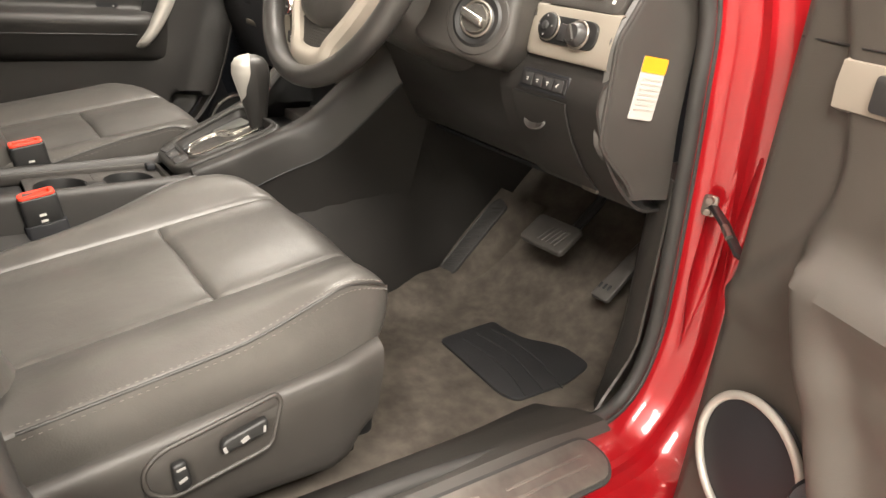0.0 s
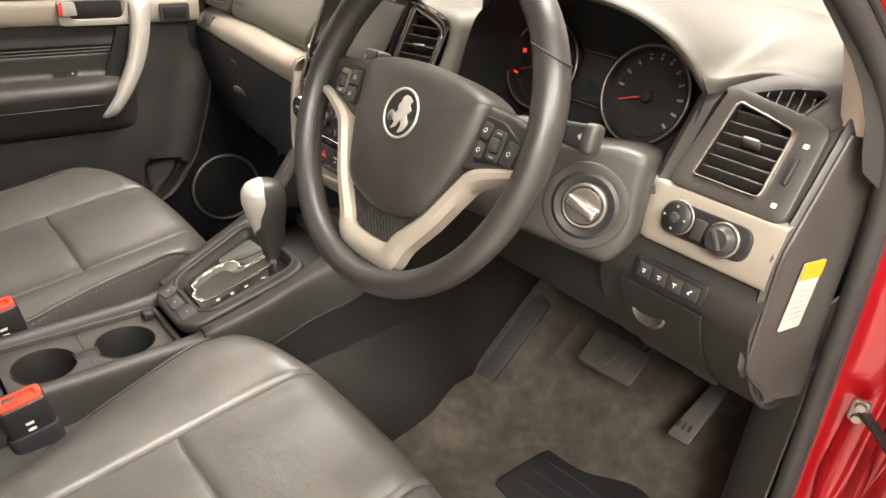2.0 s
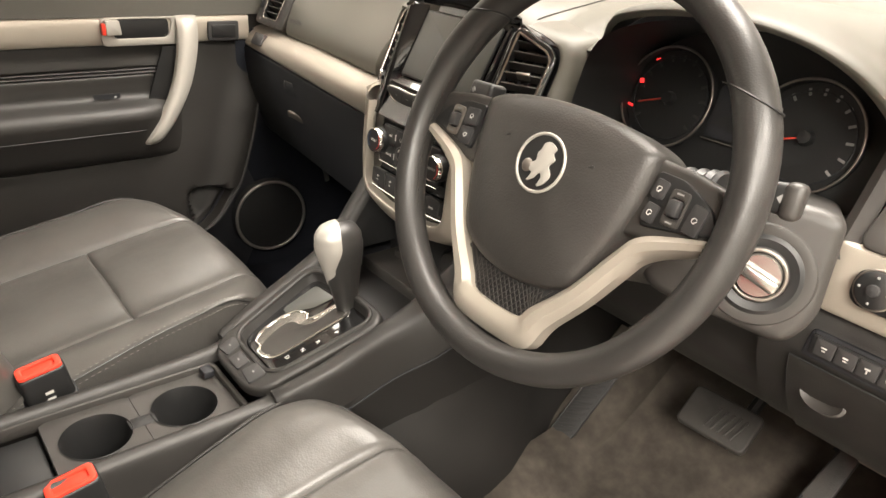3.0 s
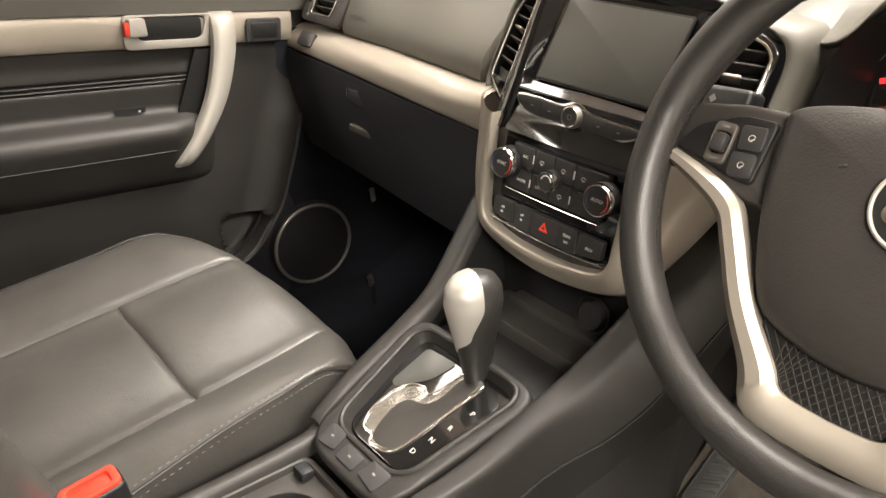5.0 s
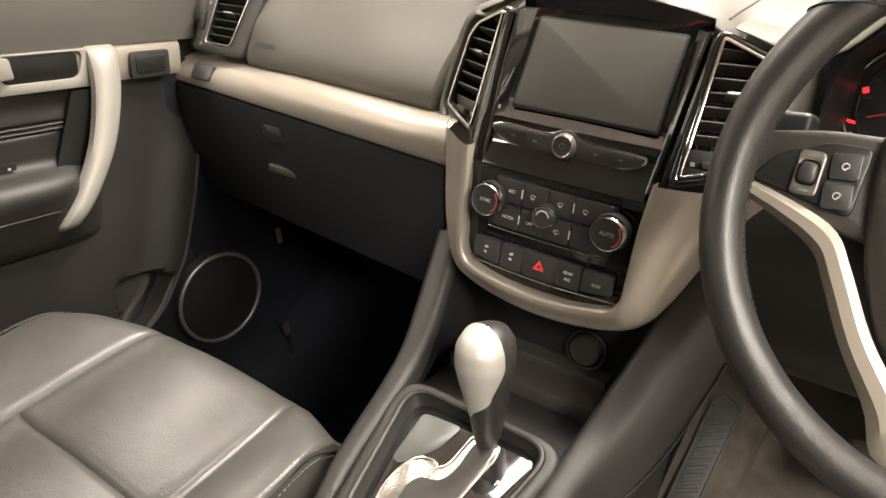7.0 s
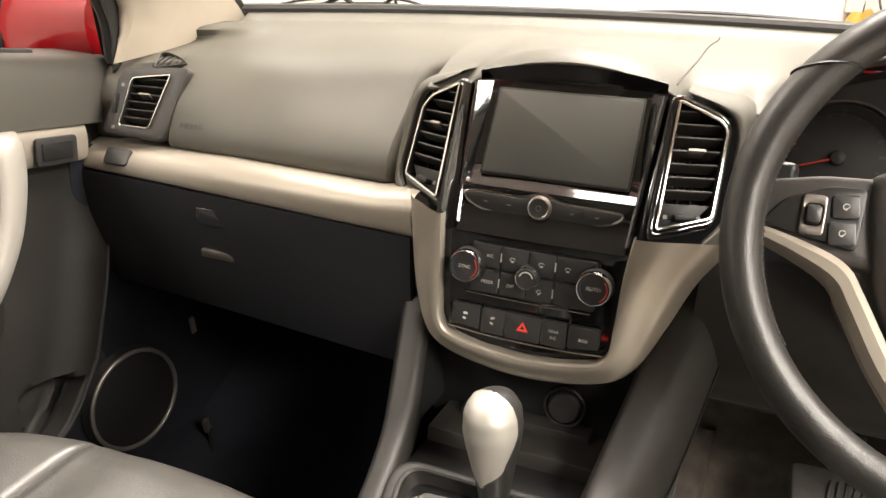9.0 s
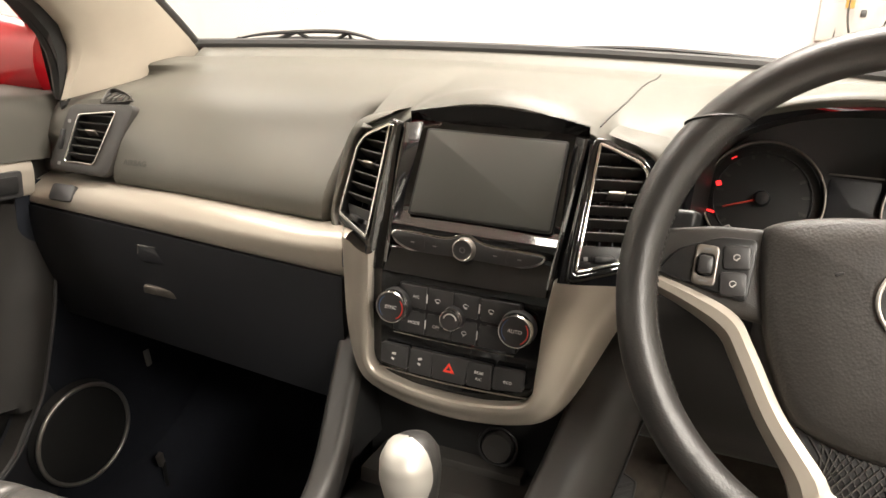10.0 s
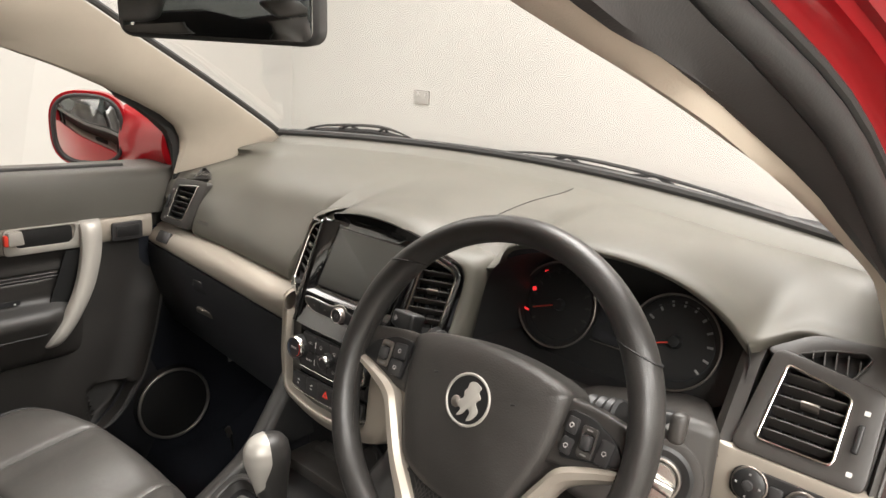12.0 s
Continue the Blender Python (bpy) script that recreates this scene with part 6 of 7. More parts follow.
    for off, dz in ((0.0, 0.004), (0.003, -0.006)):
        for i in range(1, len(pipe) * 2 - 2):
            a = pipe[i // 2].lerp(pipe[min(i // 2 + 1, len(pipe) - 1)], 0.5 * (i % 2))
            b = pipe[min(i // 2 + 1, len(pipe) - 1)]
            o = V((a.x - cx, max(0, a.y - y_seam), 0))
            o = o.normalized() * (off - (0.004 if dz > 0 else -0.0015))
            d = (b - a).normalized() if (b - a).length > 1e-6 else V((0, 1, 0))
            q = facing(a + o + V((0, 0, dz)), V((a.x - cx, 0, 0.4)), d)
            vs = [bm.verts.new(q @ V(c)) for c in ((-0.0004, -0.0019, 0), (0.0004, -0.0019, 0), (0.0004, 0.0019, 0.0003), (-0.0004, 0.0019, 0.0003))]
            bm.faces.new(vs)
    bmesh.ops.solidify(bm, geom=bm.faces[:], thickness=0.0006)
    tagged(part("stitching", bm, THREAD, t, "pale grey twin stitching"), kind="stuff")
    # plastic side shields and rails
    for sd in (1, -1):
        rows = []
        for y in steps(back - 0.02, front - 0.07, 22):
            e = smooth(front - 0.13, front - 0.07, y)
            top = z0 - 0.058 + 0.14 * (y - y_seam)
            bot = 0.515 + 0.05 * e
            x = cx + sd * ((wr if sd > 0 else wl) + 0.013 - 0.012 * e)
            rows.append(curve([V((x - sd * 0.03, y, top + 0.006)), V((x - sd * 0.006, y, top)), V((x + sd * 0.002, y, top - 0.02)), V((x - sd * 0.002, y, top - 0.07)), V((x - sd * 0.008, y, bot + 0.02)), V((x - sd * 0.02, y, bot))], 14))
        part("side_shield", sheet(rows, 0.004), PLASTIC, t, "dark grey plastic side shield")
        part("seat_rail", span((cx + sd * 0.18 - 0.02, back - 0.02, 0.465), (cx + sd * 0.18 + 0.02, front - 0.06, 0.53), 0.004), BLACK, t)
    part("seat_pan", span((cx - 0.25, back, 0.53), (cx + wr - 0.025, front - 0.06, z0 - 0.09), 0.01), BLACK, t)
    if driver:
        m = facing((cx + 0.2895, y_seam - 0.055, z0 - 0.100), (1, 0, 0.06)) @ pose(0, 0, 0, 0, 0, 6)
        o = rounded([(-0.088, -0.024), (-0.062, -0.045), (0.062, -0.030), (0.082, 0.030), (0.075, 0.044), (-0.065, 0.026), (-0.088, 0.008)], 0.014, 5)
        part("switch_recess", plate(o, 0.006, m @ pose(0, 0, 0.004), 0.003, 3, inset(o, 0.006)), PLASTIC, t, "raised rim round the seat switches")
        part("switch_panel", plate(inset(o, 0.006), 0.004, m @ pose(0, 0, 0.0015), 0.001), PLASTIC, t)
        part("slide_switch", plate(rounded([(-0.030, -0.012), (0.028, -0.008), (0.032, 0.012), (-0.026, 0.006)], 0.008, 5), 0.012, m @ pose(0.026, 0.008, 0.014, 0, 0, 4), 0.004, 3), BLACK, t, "black slide switch")
        part("recline_switch", plate(rounded([(-0.009, -0.020), (0.010, -0.018), (0.008, 0.018), (-0.009, 0.018)], 0.007, 5), 0.012, m @ pose(-0.048, -0.010, 0.014), 0.004, 3), BLACK, t, "black recline switch")
        for x, y, w, h, a in ((0.026, 0.006, 0.010, 0.006, 20), (0.002, 0.002, 0.004, 0.008, 10), (0.050, 0.010, 0.003, 0.009, -10), (-0.048, 0.001, 0.010, 0.003, 5), (-0.048, -0.014, 0.010, 0.004, 20)):
            part("switch_mark", box(w, h, 0.0006, m @ pose(x, y, 0.0145, 0, 0, a), 0), TICK, t)
    # backrest
    ra = radians(recline)
    base = V((cx, back - 0.02 if driver else back + 0.045, z0 - 0.02))
    up, fwd = V((0, -math.sin(ra), math.cos(ra))), V((0, math.cos(ra), math.sin(ra)))
    rows = []
    for v in steps(0, 1, 26):
        h = 0.62 * v
        half = 0.262 + 0.012 * math.sin(math.pi * v) - 0.07 * smooth(0.75, 1.0, v)
        row = []
        for j in range(40):
            b = 2 * math.pi * j / 40
            c, sn = math.cos(b), math.sin(b)
            u = half * math.copysign(abs(c) ** 0.55, c)
            d = (0.045 if sn > 0 else 0.075) * math.copysign(abs(sn) ** 0.6, sn)
            if sn > 0:
                d += 0.055 * smooth(0.12, 0.22, abs(u)) * (1 - 0.7 * smooth(0.55, 0.95, v)) * smooth(0.30, 0.24, abs(u))
            d *= 1 - 0.45 * smooth(0.85, 1.0, v)
            row.append(base + V((u, 0, 0)) + up * h + fwd * d)
        rows.append(row)
    part("backrest", loft(rows, True, False, True), LEATHER, t, "black leather backrest")
    hr = base + up * 0.72
    part("headrest", box(0.24, 0.09, 0.17, Matrix.Translation(hr) @ Matrix.Rotation(ra, 4, "X"), 0.035, 4), LEATHER, t)
    for sx in (-0.05, 0.05):
        part("headrest_post", tube([base + up * 0.60 + V((sx, 0, 0)), hr + V((sx, 0, 0))], 0.006, 10), CHROME, t)
    return t


seat(0.367, -0.220, 0.725, 22, "black leather driver seat with grey stitching", True)
seat(-0.350, -0.198, 0.745, 20, "black leather passenger seat with grey stitching", False)


def buckle(x, y, z, lean, label):
    t = thing("seat_belt_buckle", label, "seat belt buckle", (x, y, 0.56), "belt buckles")
    m = Matrix.Translation((x, y, z)) @ Matrix.Rotation(radians(lean), 4, "X")
    part("housing", plate(oblong(0.032, 0.058, 0.008, 5), 0.075, m @ pose(0, 0, 0), 0.004, 3), BLACK, t, "black buckle housing")
    part("sleeve", plate(oblong(0.040, 0.064, 0.010, 5), 0.22, m @ pose(0, 0, -0.045), 0.003), LOWER, t)
    o = oblong(0.029, 0.054, 0.008, 5)
    part("red_button", plate(o, 0.006, m @ pose(0, 0, 0.004), 0.002, 2, [(a * 0.62, b * 0.70) for a, b in o]), ORANGE, t, "bright red release button")
    part("button_face", plate([(a * 0.64, b * 0.72) for a, b in o], 0.004, m @ pose(0, 0, 0.0005), 0.0005), ORANGE, t)
    for i in range(2):
        part("mark", box(0.0005, 0.010, 0.004, m @ pose(0.0162, 0, -0.030 - 0.010 * i), 0), LEGEND, t)
    return t


buckle(0.084, -0.366, 0.752, 10, "black belt buckle with red button beside the driver seat")
buckle(-0.105, -0.352, 0.785, 10, "black belt buckle with red button beside the passenger seat")


# ---- passenger door ----
def passenger_door():
    t = thing("passenger_door", "closed passenger door with dark trim and silver pull", "car door", (-0.75, -0.2, 0.45))
    YF, YB = 0.345, -0.70

    # upper trim with the window ledge
    rows = []
    for y in steps(YB, YF, 20):
        zt = 1.205 + 0.012 * smooth(0.3, -0.7, y)
        rows.append(curve([V((-0.83, y, zt + 0.004)), V((-0.765, y, zt)), V((-0.742, y, zt - 0.012)), V((-0.732, y, zt - 0.05)), V((-0.728, y, 1.112))], 14))
    part("upper_trim", sheet(rows, -0.006), DOOR_TOP, t, "dark grey upper door trim")
    # champagne strip
    rows = [curve([V((-0.735, y, 1.113)), V((-0.724, y, 1.109)), V((-0.721, y, 1.085)), V((-0.724, y, 1.062)), V((-0.735, y, 1.057))], 10) for y in steps(YB, 0.236, 18)]
    part("trim_strip", loft(rows), BEIGE, t, "champagne coloured strip")
    part("strip_backing", span((-0.742, 0.15, 1.045), (-0.736, 0.345, 1.125), 0.002), SHADED_DOOR, t)
    # dark middle, a padded armrest step and the lower panel
    rows = []
    for y in steps(YB, 0.115, 26):
        f = smooth(0.0, 0.10, y)
        g = 0.0045 * (1 - f)
        p = [(-0.724 - 0.012 * f, 1.058), (-0.728 - 0.009 * f, 1.035), (-0.7265, 1.016), (-0.7265 - g, 1.0125), (-0.7265, 1.009), (-0.7265 - g, 1.0055), (-0.7265, 1.002), (-0.7265 - g, 0.9985), (-0.7265 - 0.01 * f, 0.995), (-0.726 - 0.01 * f, 0.975), (-0.722 - 0.014 * f, 0.955),
             (lerp(-0.692, -0.736, f), 0.940), (lerp(-0.682, -0.736, f), 0.925), (lerp(-0.684, -0.736, f), 0.905), (lerp(-0.694, -0.734, f), 0.87), (lerp(-0.706, -0.732, f), 0.835), (-0.726 - 0.004 * f, 0.82)]
        rows.append(curve([V((x, y, z)) for x, z in p], 80))
    # insert in the door plastic that has shade in its colour
    part("arm_pad", loft(rows), SHADED_DOOR, t, "padded door insert with armrest, darkened for shade")
    part("pull_cup", sheet([[V((-0.7185, lerp(0.045, 0.110, v) - 0.07 * (1.05 - z) / 0.2, z)) for v in (0, 0.5, 1)] for z in steps(1.054, 0.90, 12)], 0.003), BLACK, t, "dark recess behind the pull bar")
    part("lock_legend", box(0.001, 0.05, 0.010, pose(-0.7175, -0.07, 0.962), 0.0003, 1), LOWER, t)
    part("lock_mark", box(0.001, 0.004, 0.003, pose(-0.7165, -0.055, 0.960), 0.0002, 1), LEGEND, t)
    part("armrest_seam", tube([V((-0.6865, y, 0.894)) for y in steps(YB, -0.01, 8)], 0.0012, 6), BLACK, t)
    # lower panel: it turns in towards a curved front edge, with the mouth of the map pocket beside it
    front = [(0.46, -0.30), (0.60, 0.03), (0.642, 0.111), (0.671, 0.147), (0.708, 0.173), (0.746, 0.198), (0.803, 0.218), (0.86, 0.236), (0.93, 0.252), (1.06, 0.29)]
    side = [(0.46, -0.74), (0.50, -0.722), (0.60, -0.715), (0.70, -0.716), (0.80, -0.722), (0.88, -0.728), (0.98, -0.733), (1.06, -0.736)]
    rows, back = [], []
    for z in steps(1.06, 0.46, 60):
        e = table(front, z)[0]
        x = table(side, z)[0]
        arch = 0.740 - 0.018 * ((min(z, 0.74) - 0.74) / 0.1) ** 2
        row = []
        for v in steps(0, 1, 60):
            y = lerp(YB, e, v ** 0.55)
            turn = 0.016 * smooth(e - 0.085, e - 0.012, y) * smooth(1.02, 0.90, z)
            mouth = 0.050 * smooth(0.070, 0.092, y) * smooth(arch, arch - 0.014, z + 0.25 * (y - 0.12) ** 2 / 0.05) * smooth(e - 0.006, e - 0.018, y)
            row.append(V((x + turn - mouth, y, z)))
        rows.append(row)
        back.append([V((x - 0.012, y, z)) for y in steps(e - 0.02, YF, 6)])
    # same shade-darkened plastic; the driver door has the lighter copy
    part("lower_panel", sheet(rows, -0.003), SHADED_DOOR, t, "lower door panel, darkened for shade")
    part("speaker_panel", sheet(back, -0.003), LOWER, t, "black panel round the speaker")
    edge = curve([(table(side, z)[0] + 0.017, y, z) for z, y in front[2:-1]][::-1] + [(-0.70, 0.03, 0.61)], 30)
    part("pocket_lip", tube(edge, 0.003, 8), GREY_KEY, t, "curved edge of the door pocket")
    # speaker
    m = facing((-0.706, 0.268, 0.641), (1, -0.08, 0.04))
    part("speaker_ring", torus(0.086, 0.0038, m @ pose(0, 0, 0.008), 48, 10), RING, t, "silver speaker ring")
    part("speaker_grille", lathe([(0.0005, 0.010), (0.05, 0.009), (0.084, 0.004), (0.092, -0.01)], m, 40), BLACK, t, "black speaker grille")
    # pull bar
    bar = curve([(-0.722, 0.098, 1.114), (-0.706, 0.097, 1.098), (-0.696, 0.092, 1.05), (-0.688, 0.072, 0.98), (-0.684, 0.038, 0.915), (-0.688, 0.008, 0.872), (-0.708, -0.002, 0.856)], 26)
    rows = []
    for i, q in enumerate(bar):
        w = 0.0235 - 0.007 * i / 26
        rows.append([q + V((-0.012, -w, 0)), q + V((-0.002, -w * 0.94, 0)), q + V((0.004, -w * 0.6, 0)), q + V((0.006, 0, 0)), q + V((0.004, w * 0.6, 0)), q + V((-0.002, w * 0.94, 0)), q + V((-0.012, w, 0)), q + V((-0.016, 0, 0))])
    part("pull_bar", loft(rows, True, False, True), SILVER, t, "satin silver pull bar")
    # inner release: bright bowl, dark recess, lever and lock
    m = facing((-0.7195, 0.005, 1.086), (1, 0, 0))
    o = rounded([(-0.072, -0.028), (0.082, -0.028), (0.082, 0.026), (-0.072, 0.026)], 0.012, 5)
    bowl = part("release_bowl", plate(o, 0.006, m @ pose(0, 0, 0.003), 0.002, 2, rounded([(-0.050, -0.014), (0.056, -0.014), (0.066, 0.0225), (-0.052, 0.0225)], 0.012, 5)), SILVER, t, "silver release surround")
    part("release_recess", plate(oblong(0.112, 0.038, 0.012), 0.004, m @ pose(0.002, 0.005, 0.0005), 0.001), BLACK, bowl)
    part("release_lever", plate(rounded([(-0.018, -0.014), (0.014, -0.014), (0.010, 0.014), (-0.018, 0.014)], 0.004), 0.012, m @ pose(-0.048, 0.008, 0.012, 0, 12, 0), 0.003), SILVER, bowl, "silver release lever")
    part("lock_tab", box(0.010, 0.022, 0.012, m @ pose(-0.068, 0.006, 0.008), 0.003), ORANGE, bowl, "red lock tab")
    # window switch
    m = facing((-0.7165, 0.176, 1.081), (1, 0, 0))
    sw = part("switch_base", plate(oblong(0.068, 0.040, 0.006), 0.006, m @ pose(0, 0, 0.004), 0.002), GREY_KEY, t)
    part("window_key", plate(oblong(0.052, 0.026, 0.004), 0.006, m @ pose(0, 0, 0.006), 0.002), BLACK, sw)
    # outer skin, window and corner
    part("outer_skin", sheet([[V((-0.90 - 0.02 * math.sin(3 * (z - 0.3)), y, z)) for z in steps(0.40, 1.19, 10)] for y in steps(YB, 0.40, 6)], 0.004), PAINT, t)
    w = part("window_pane", sheet([[V((-0.80 + 0.17 * u, y, 1.205 + 0.33 * u)) for u in (0, 0.5, 1)] for y in (YB, -0.3, 0.0)], 0.004), GLASS, t, "clear side window")
    w.visible_shadow = False
    corner = [V((-0.755, 0.345, 1.20)), V((-0.755, 0.308, 1.203)), V((-0.735, 0.274, 1.295)), V((-0.722, 0.288, 1.29))]
    bm = bmesh.new()
    vs = [bm.verts.new(q) for q in corner]
    bm.faces.new(vs)
    bmesh.ops.solidify(bm, geom=bm.faces[:], thickness=0.012)
    part("mirror_corner", bm, RUBBER, t, "black corner panel")
    part("window_frame", tube(curve([(-0.735, 0.308, 1.20), (-0.722, 0.272, 1.30), (-0.682, 0.09, 1.425), (-0.655, -0.06, 1.515), (-0.645, -0.20, 1.575), (-0.635, -0.36, 1.62)], 20), 0.011, 8), RUBBER, t, "black window frame")
    part("rear_frame", tube([V((-0.80, -0.66, 1.2)), V((-0.66, -0.76, 1.6))], 0.03, 8), RUBBER, t)
    part("window_seal", tube([V((-0.778, y, 1.212 + 0.012 * smooth(0.3, -0.7, y))) for y in steps(YB, 0.2, 8)], 0.006, 8), RUBBER, t)
    return t


passenger_door()


def wing_mirror():
    t = thing("wing_mirror", "red door mirror outside the passenger window", "wing mirror", (-0.95, 0.3, 1.2))
    c = V((-0.967, 0.218, 1.266))
    m = facing(c + V((0, -0.006, 0)), (1.30, -1, -0.17))
    rows = []
    for v in steps(0, 1, 12):
        k = math.sqrt(max(0.02, 1 - v ** 2.2))
        row = []
        for j in range(36):
            b = 2 * math.pi * j / 36
            cx, sz = math.cos(b), math.sin(b)
            row.append(m @ V((0.086 * k * math.copysign(abs(cx) ** 0.7, cx), 0.092 * k * math.copysign(abs(sz) ** 0.7, sz), -0.006 - 0.11 * v)))
        rows.append(row)
    part("shell", loft(rows, True, False, True), PAINT, t, "glossy red mirror shell")
    rim = []
    for j in range(36):
        b = 2 * math.pi * j / 36
        cx, sz = math.cos(b), math.sin(b)
        rim.append((0.080 * math.copysign(abs(cx) ** 0.7, cx), 0.086 * math.copysign(abs(sz) ** 0.7, sz)))
    part("rim", plate(rim, 0.016, m @ pose(0, 0, 0.004), 0.003, 2, inset(rim, 0.008)), RUBBER, t, "black rim")
    part("glass", plate(inset(rim, 0.008), 0.004, m @ pose(0, 0, -0.002), 0.0005), MIRROR, t, "mirror glass")
    rows = [[V((x, 0.300 + 0.035 * math.cos(b) + 0.1 * (x + 0.94), 1.255 + lerp(0.078, 0.055, (x + 0.94) / 0.18) * math.sin(b))) for b in [2 * math.pi * j / 16 for j in range(16)]] for x in steps(-0.94, -0.76, 8)]
    part("foot", loft(rows, True, False, True), PAINT, t)
    return t


wing_mirror()


def cabin_mirror():
    t = thing("cabin_mirror", "black framed rear view mirror under the roof", "rear view mirror", (0.02, -0.04, 1.53))
    m = facing((0.002, -0.056, 1.535), (0.52, -0.86, -0.08)) @ pose(0, 0, 0, 0, 0, 1)
    o = oblong(0.250, 0.082, 0.020, 6)
    part("housing", plate(o, 0.04, m, 0.008, 3), RUBBER, t, "black mirror housing")
    part("glass", plate(oblong(0.238, 0.070, 0.014, 6), 0.002, m @ pose(0, 0, 0.0015), 0.0004), MIRROR, t, "mirror glass")
    part("stem", tube([m @ V((0, 0.0, -0.03)), V((0.0, 0.02, 1.585)), V((0.0, 0.03, 1.60))], 0.012, 10), RUBBER, t)
    return t


cabin_mirror()

# ---- driver's door, wide open ----
TH = radians(71)
DD = V((math.sin(TH), -math.cos(TH), 0))       # from the hinge along the panel
DN = V((-math.cos(TH), -math.sin(TH), 0))      # the panel's inner side, towards the cabin
DO = V((0.925, 0.266, 0))


def dpt(s, d, z):
    return DO + DD * s + DN * d + V((0, 0, z))


def driver_door():
    t = thing("driver_door", "wide open driver door with dark trim and speaker", "car door", dpt(0.3, 0, 0.3))
    def depth(s, z):
        """How far the trim stands proud: a shoulder above, a map pocket below."""
        d = 0.010 * smooth(-0.03, 0.0, s)
        edge = table([(0.80, -0.06), (0.835, -0.026), (0.877, 0.026), (0.928, 0.071), (0.973, 0.089), (1.016, 0.091), (1.061, 0.078), (1.12, 0.055), (1.20, 0.02)], z)[0]
        d += 0.010 * smooth(edge - 0.006, edge + 0.012, s) * smooth(0.79, 0.83, z)
        pocket = table([(0.45, 0.24), (0.69, 0.186), (0.76, 0.149), (0.832, 0.117), (0.92, 0.076)], z)[0]
        into = smooth(pocket, pocket + 0.045, s) * smooth(0.955, 0.90, z)
        d += 0.052 * into
        scoop = smooth(pocket + 0.05, pocket + 0.10, s) * smooth(0.91, 0.85, z) * smooth(0.62, 0.70, z)
        return d - 0.020 * scoop - 0.06 * smooth(0.49, 0.44, z) - 0.03 * smooth(1.18, 1.22, z)
    rows = []
    for s in [0.30 * i / 60 - 0.02 for i in range(60)] + steps(0.28, 0.98, 14):
        rows.append([dpt(s, depth(s, z), z) for z in steps(1.22, 0.44, 64)])
    # the lighter copy of the door plastic, with lamp light in its colour
    part("inner_panel", sheet(rows, 0.005), LIT_DOOR, t, "dark grey inner door panel")
    part("shoulder_seam", tube([dpt(s, depth(s, 1.128) + 0.0003, 1.122) for s in steps(-0.015, 0.5, 16)], 0.0014, 6), BLACK, t)
    m = facing(dpt(0.235, 0.05, 0.70), DN + V((0, 0, 0.15)))
    part("pocket_cup", lathe([(0.0005, -0.004), (0.03, 0.0), (0.045, 0.006), (0.05, 0.002)], m @ Matrix.Diagonal((1, 0.9, 1, 1))), LOWER, t, "dark cup recess in the door pocket")
    m = facing(dpt(0.098, 0.016, 0.655), DN)
    part("speaker_ring", torus(0.083, 0.0055, m @ pose(0, 0, 0.006), 48, 10), SILVER, t, "silver speaker ring")
    part("speaker_grille", lathe([(0.0005, 0.006), (0.05, 0.006), (0.080, 0.002), (0.086, -0.01)], m, 40), LOWER, t, "dark speaker grille")
    # padded arm and bright strip
    rows = []
    for s in steps(0.26, 0.98, 20):
        f = smooth(0.26, 0.36, s)
        rows.append(curve([dpt(s, 0.005, 1.06), dpt(s, 0.010, 1.0), dpt(s, 0.012 + 0.02 * f, 0.955), dpt(s, 0.02 + 0.045 * f, 0.93), dpt(s, 0.02 + 0.045 * f, 0.90), dpt(s, 0.012 + 0.02 * f, 0.85)], 16))
    part("arm_pad", loft(rows), LEATHER, t, "dark padded armrest")
    rows = [[dpt(s, 0.012, 1.114), dpt(s, 0.023, 1.110), dpt(s, 0.025, 1.088), dpt(s, 0.023, 1.066), dpt(s, 0.012, 1.062)] for s in steps(0.064, 0.98, 14)]
    part("trim_strip", loft(rows), BEIGE, t, "champagne coloured strip")
    m = facing(dpt(0.145, 0.026, 1.087), DN)
    part("strip_switch", plate(oblong(0.07, 0.034, 0.006), 0.006, m @ pose(0, 0, 0.003), 0.002), GREY_KEY, t)
    bar = curve([dpt(0.235, 0.012, 1.11), dpt(0.24, 0.045, 1.05), dpt(0.27, 0.06, 0.98), dpt(0.31, 0.05, 0.90), dpt(0.33, 0.02, 0.86)], 20)
    part("pull_bar", tube(bar, [0.016] * 21, 10, squash=1.3), SILVER, t, "satin silver pull bar")
    # painted shell: front edge and the outer skin
    rows = [[dpt(0.0, -0.004, z), dpt(-0.012, -0.02, z), dpt(-0.02, -0.06, z), dpt(-0.035, -0.09, z), dpt(0.0, -0.12, z)] for z in steps(0.43, 1.2, 12)]
    part("shut_face", sheet(rows, 0.003), PAINT, t, "red painted door edge")
    rows = [[dpt(s, -0.12 - 0.01 * math.sin(math.pi * s), z) for z in steps(0.40, 1.2, 8)] for s in steps(0, 1.0, 10)]
    part("outer_skin", sheet(rows, 0.003), PAINT, t)
    part("bottom_edge", sheet([[dpt(s, -0.01, 0.445), dpt(s, -0.06, 0.43), dpt(s, -0.12, 0.40)] for s in steps(0, 1, 8)], 0.003), PAINT, t)
    seal = [dpt(-0.006, -0.014, z) for z in steps(0.46, 1.2, 10)]
    part("door_seal", tube(seal, 0.007, 8), RUBBER, t)
    g = part("window_pane", sheet([[dpt(s, -0.05, 1.2), dpt(s + 0.05, -0.045, 1.36), dpt(s + 0.1, 0.02, 1.52)] for s in (0.3, 0.6, 0.9)], 0.004), GLASS, t, "clear side window")
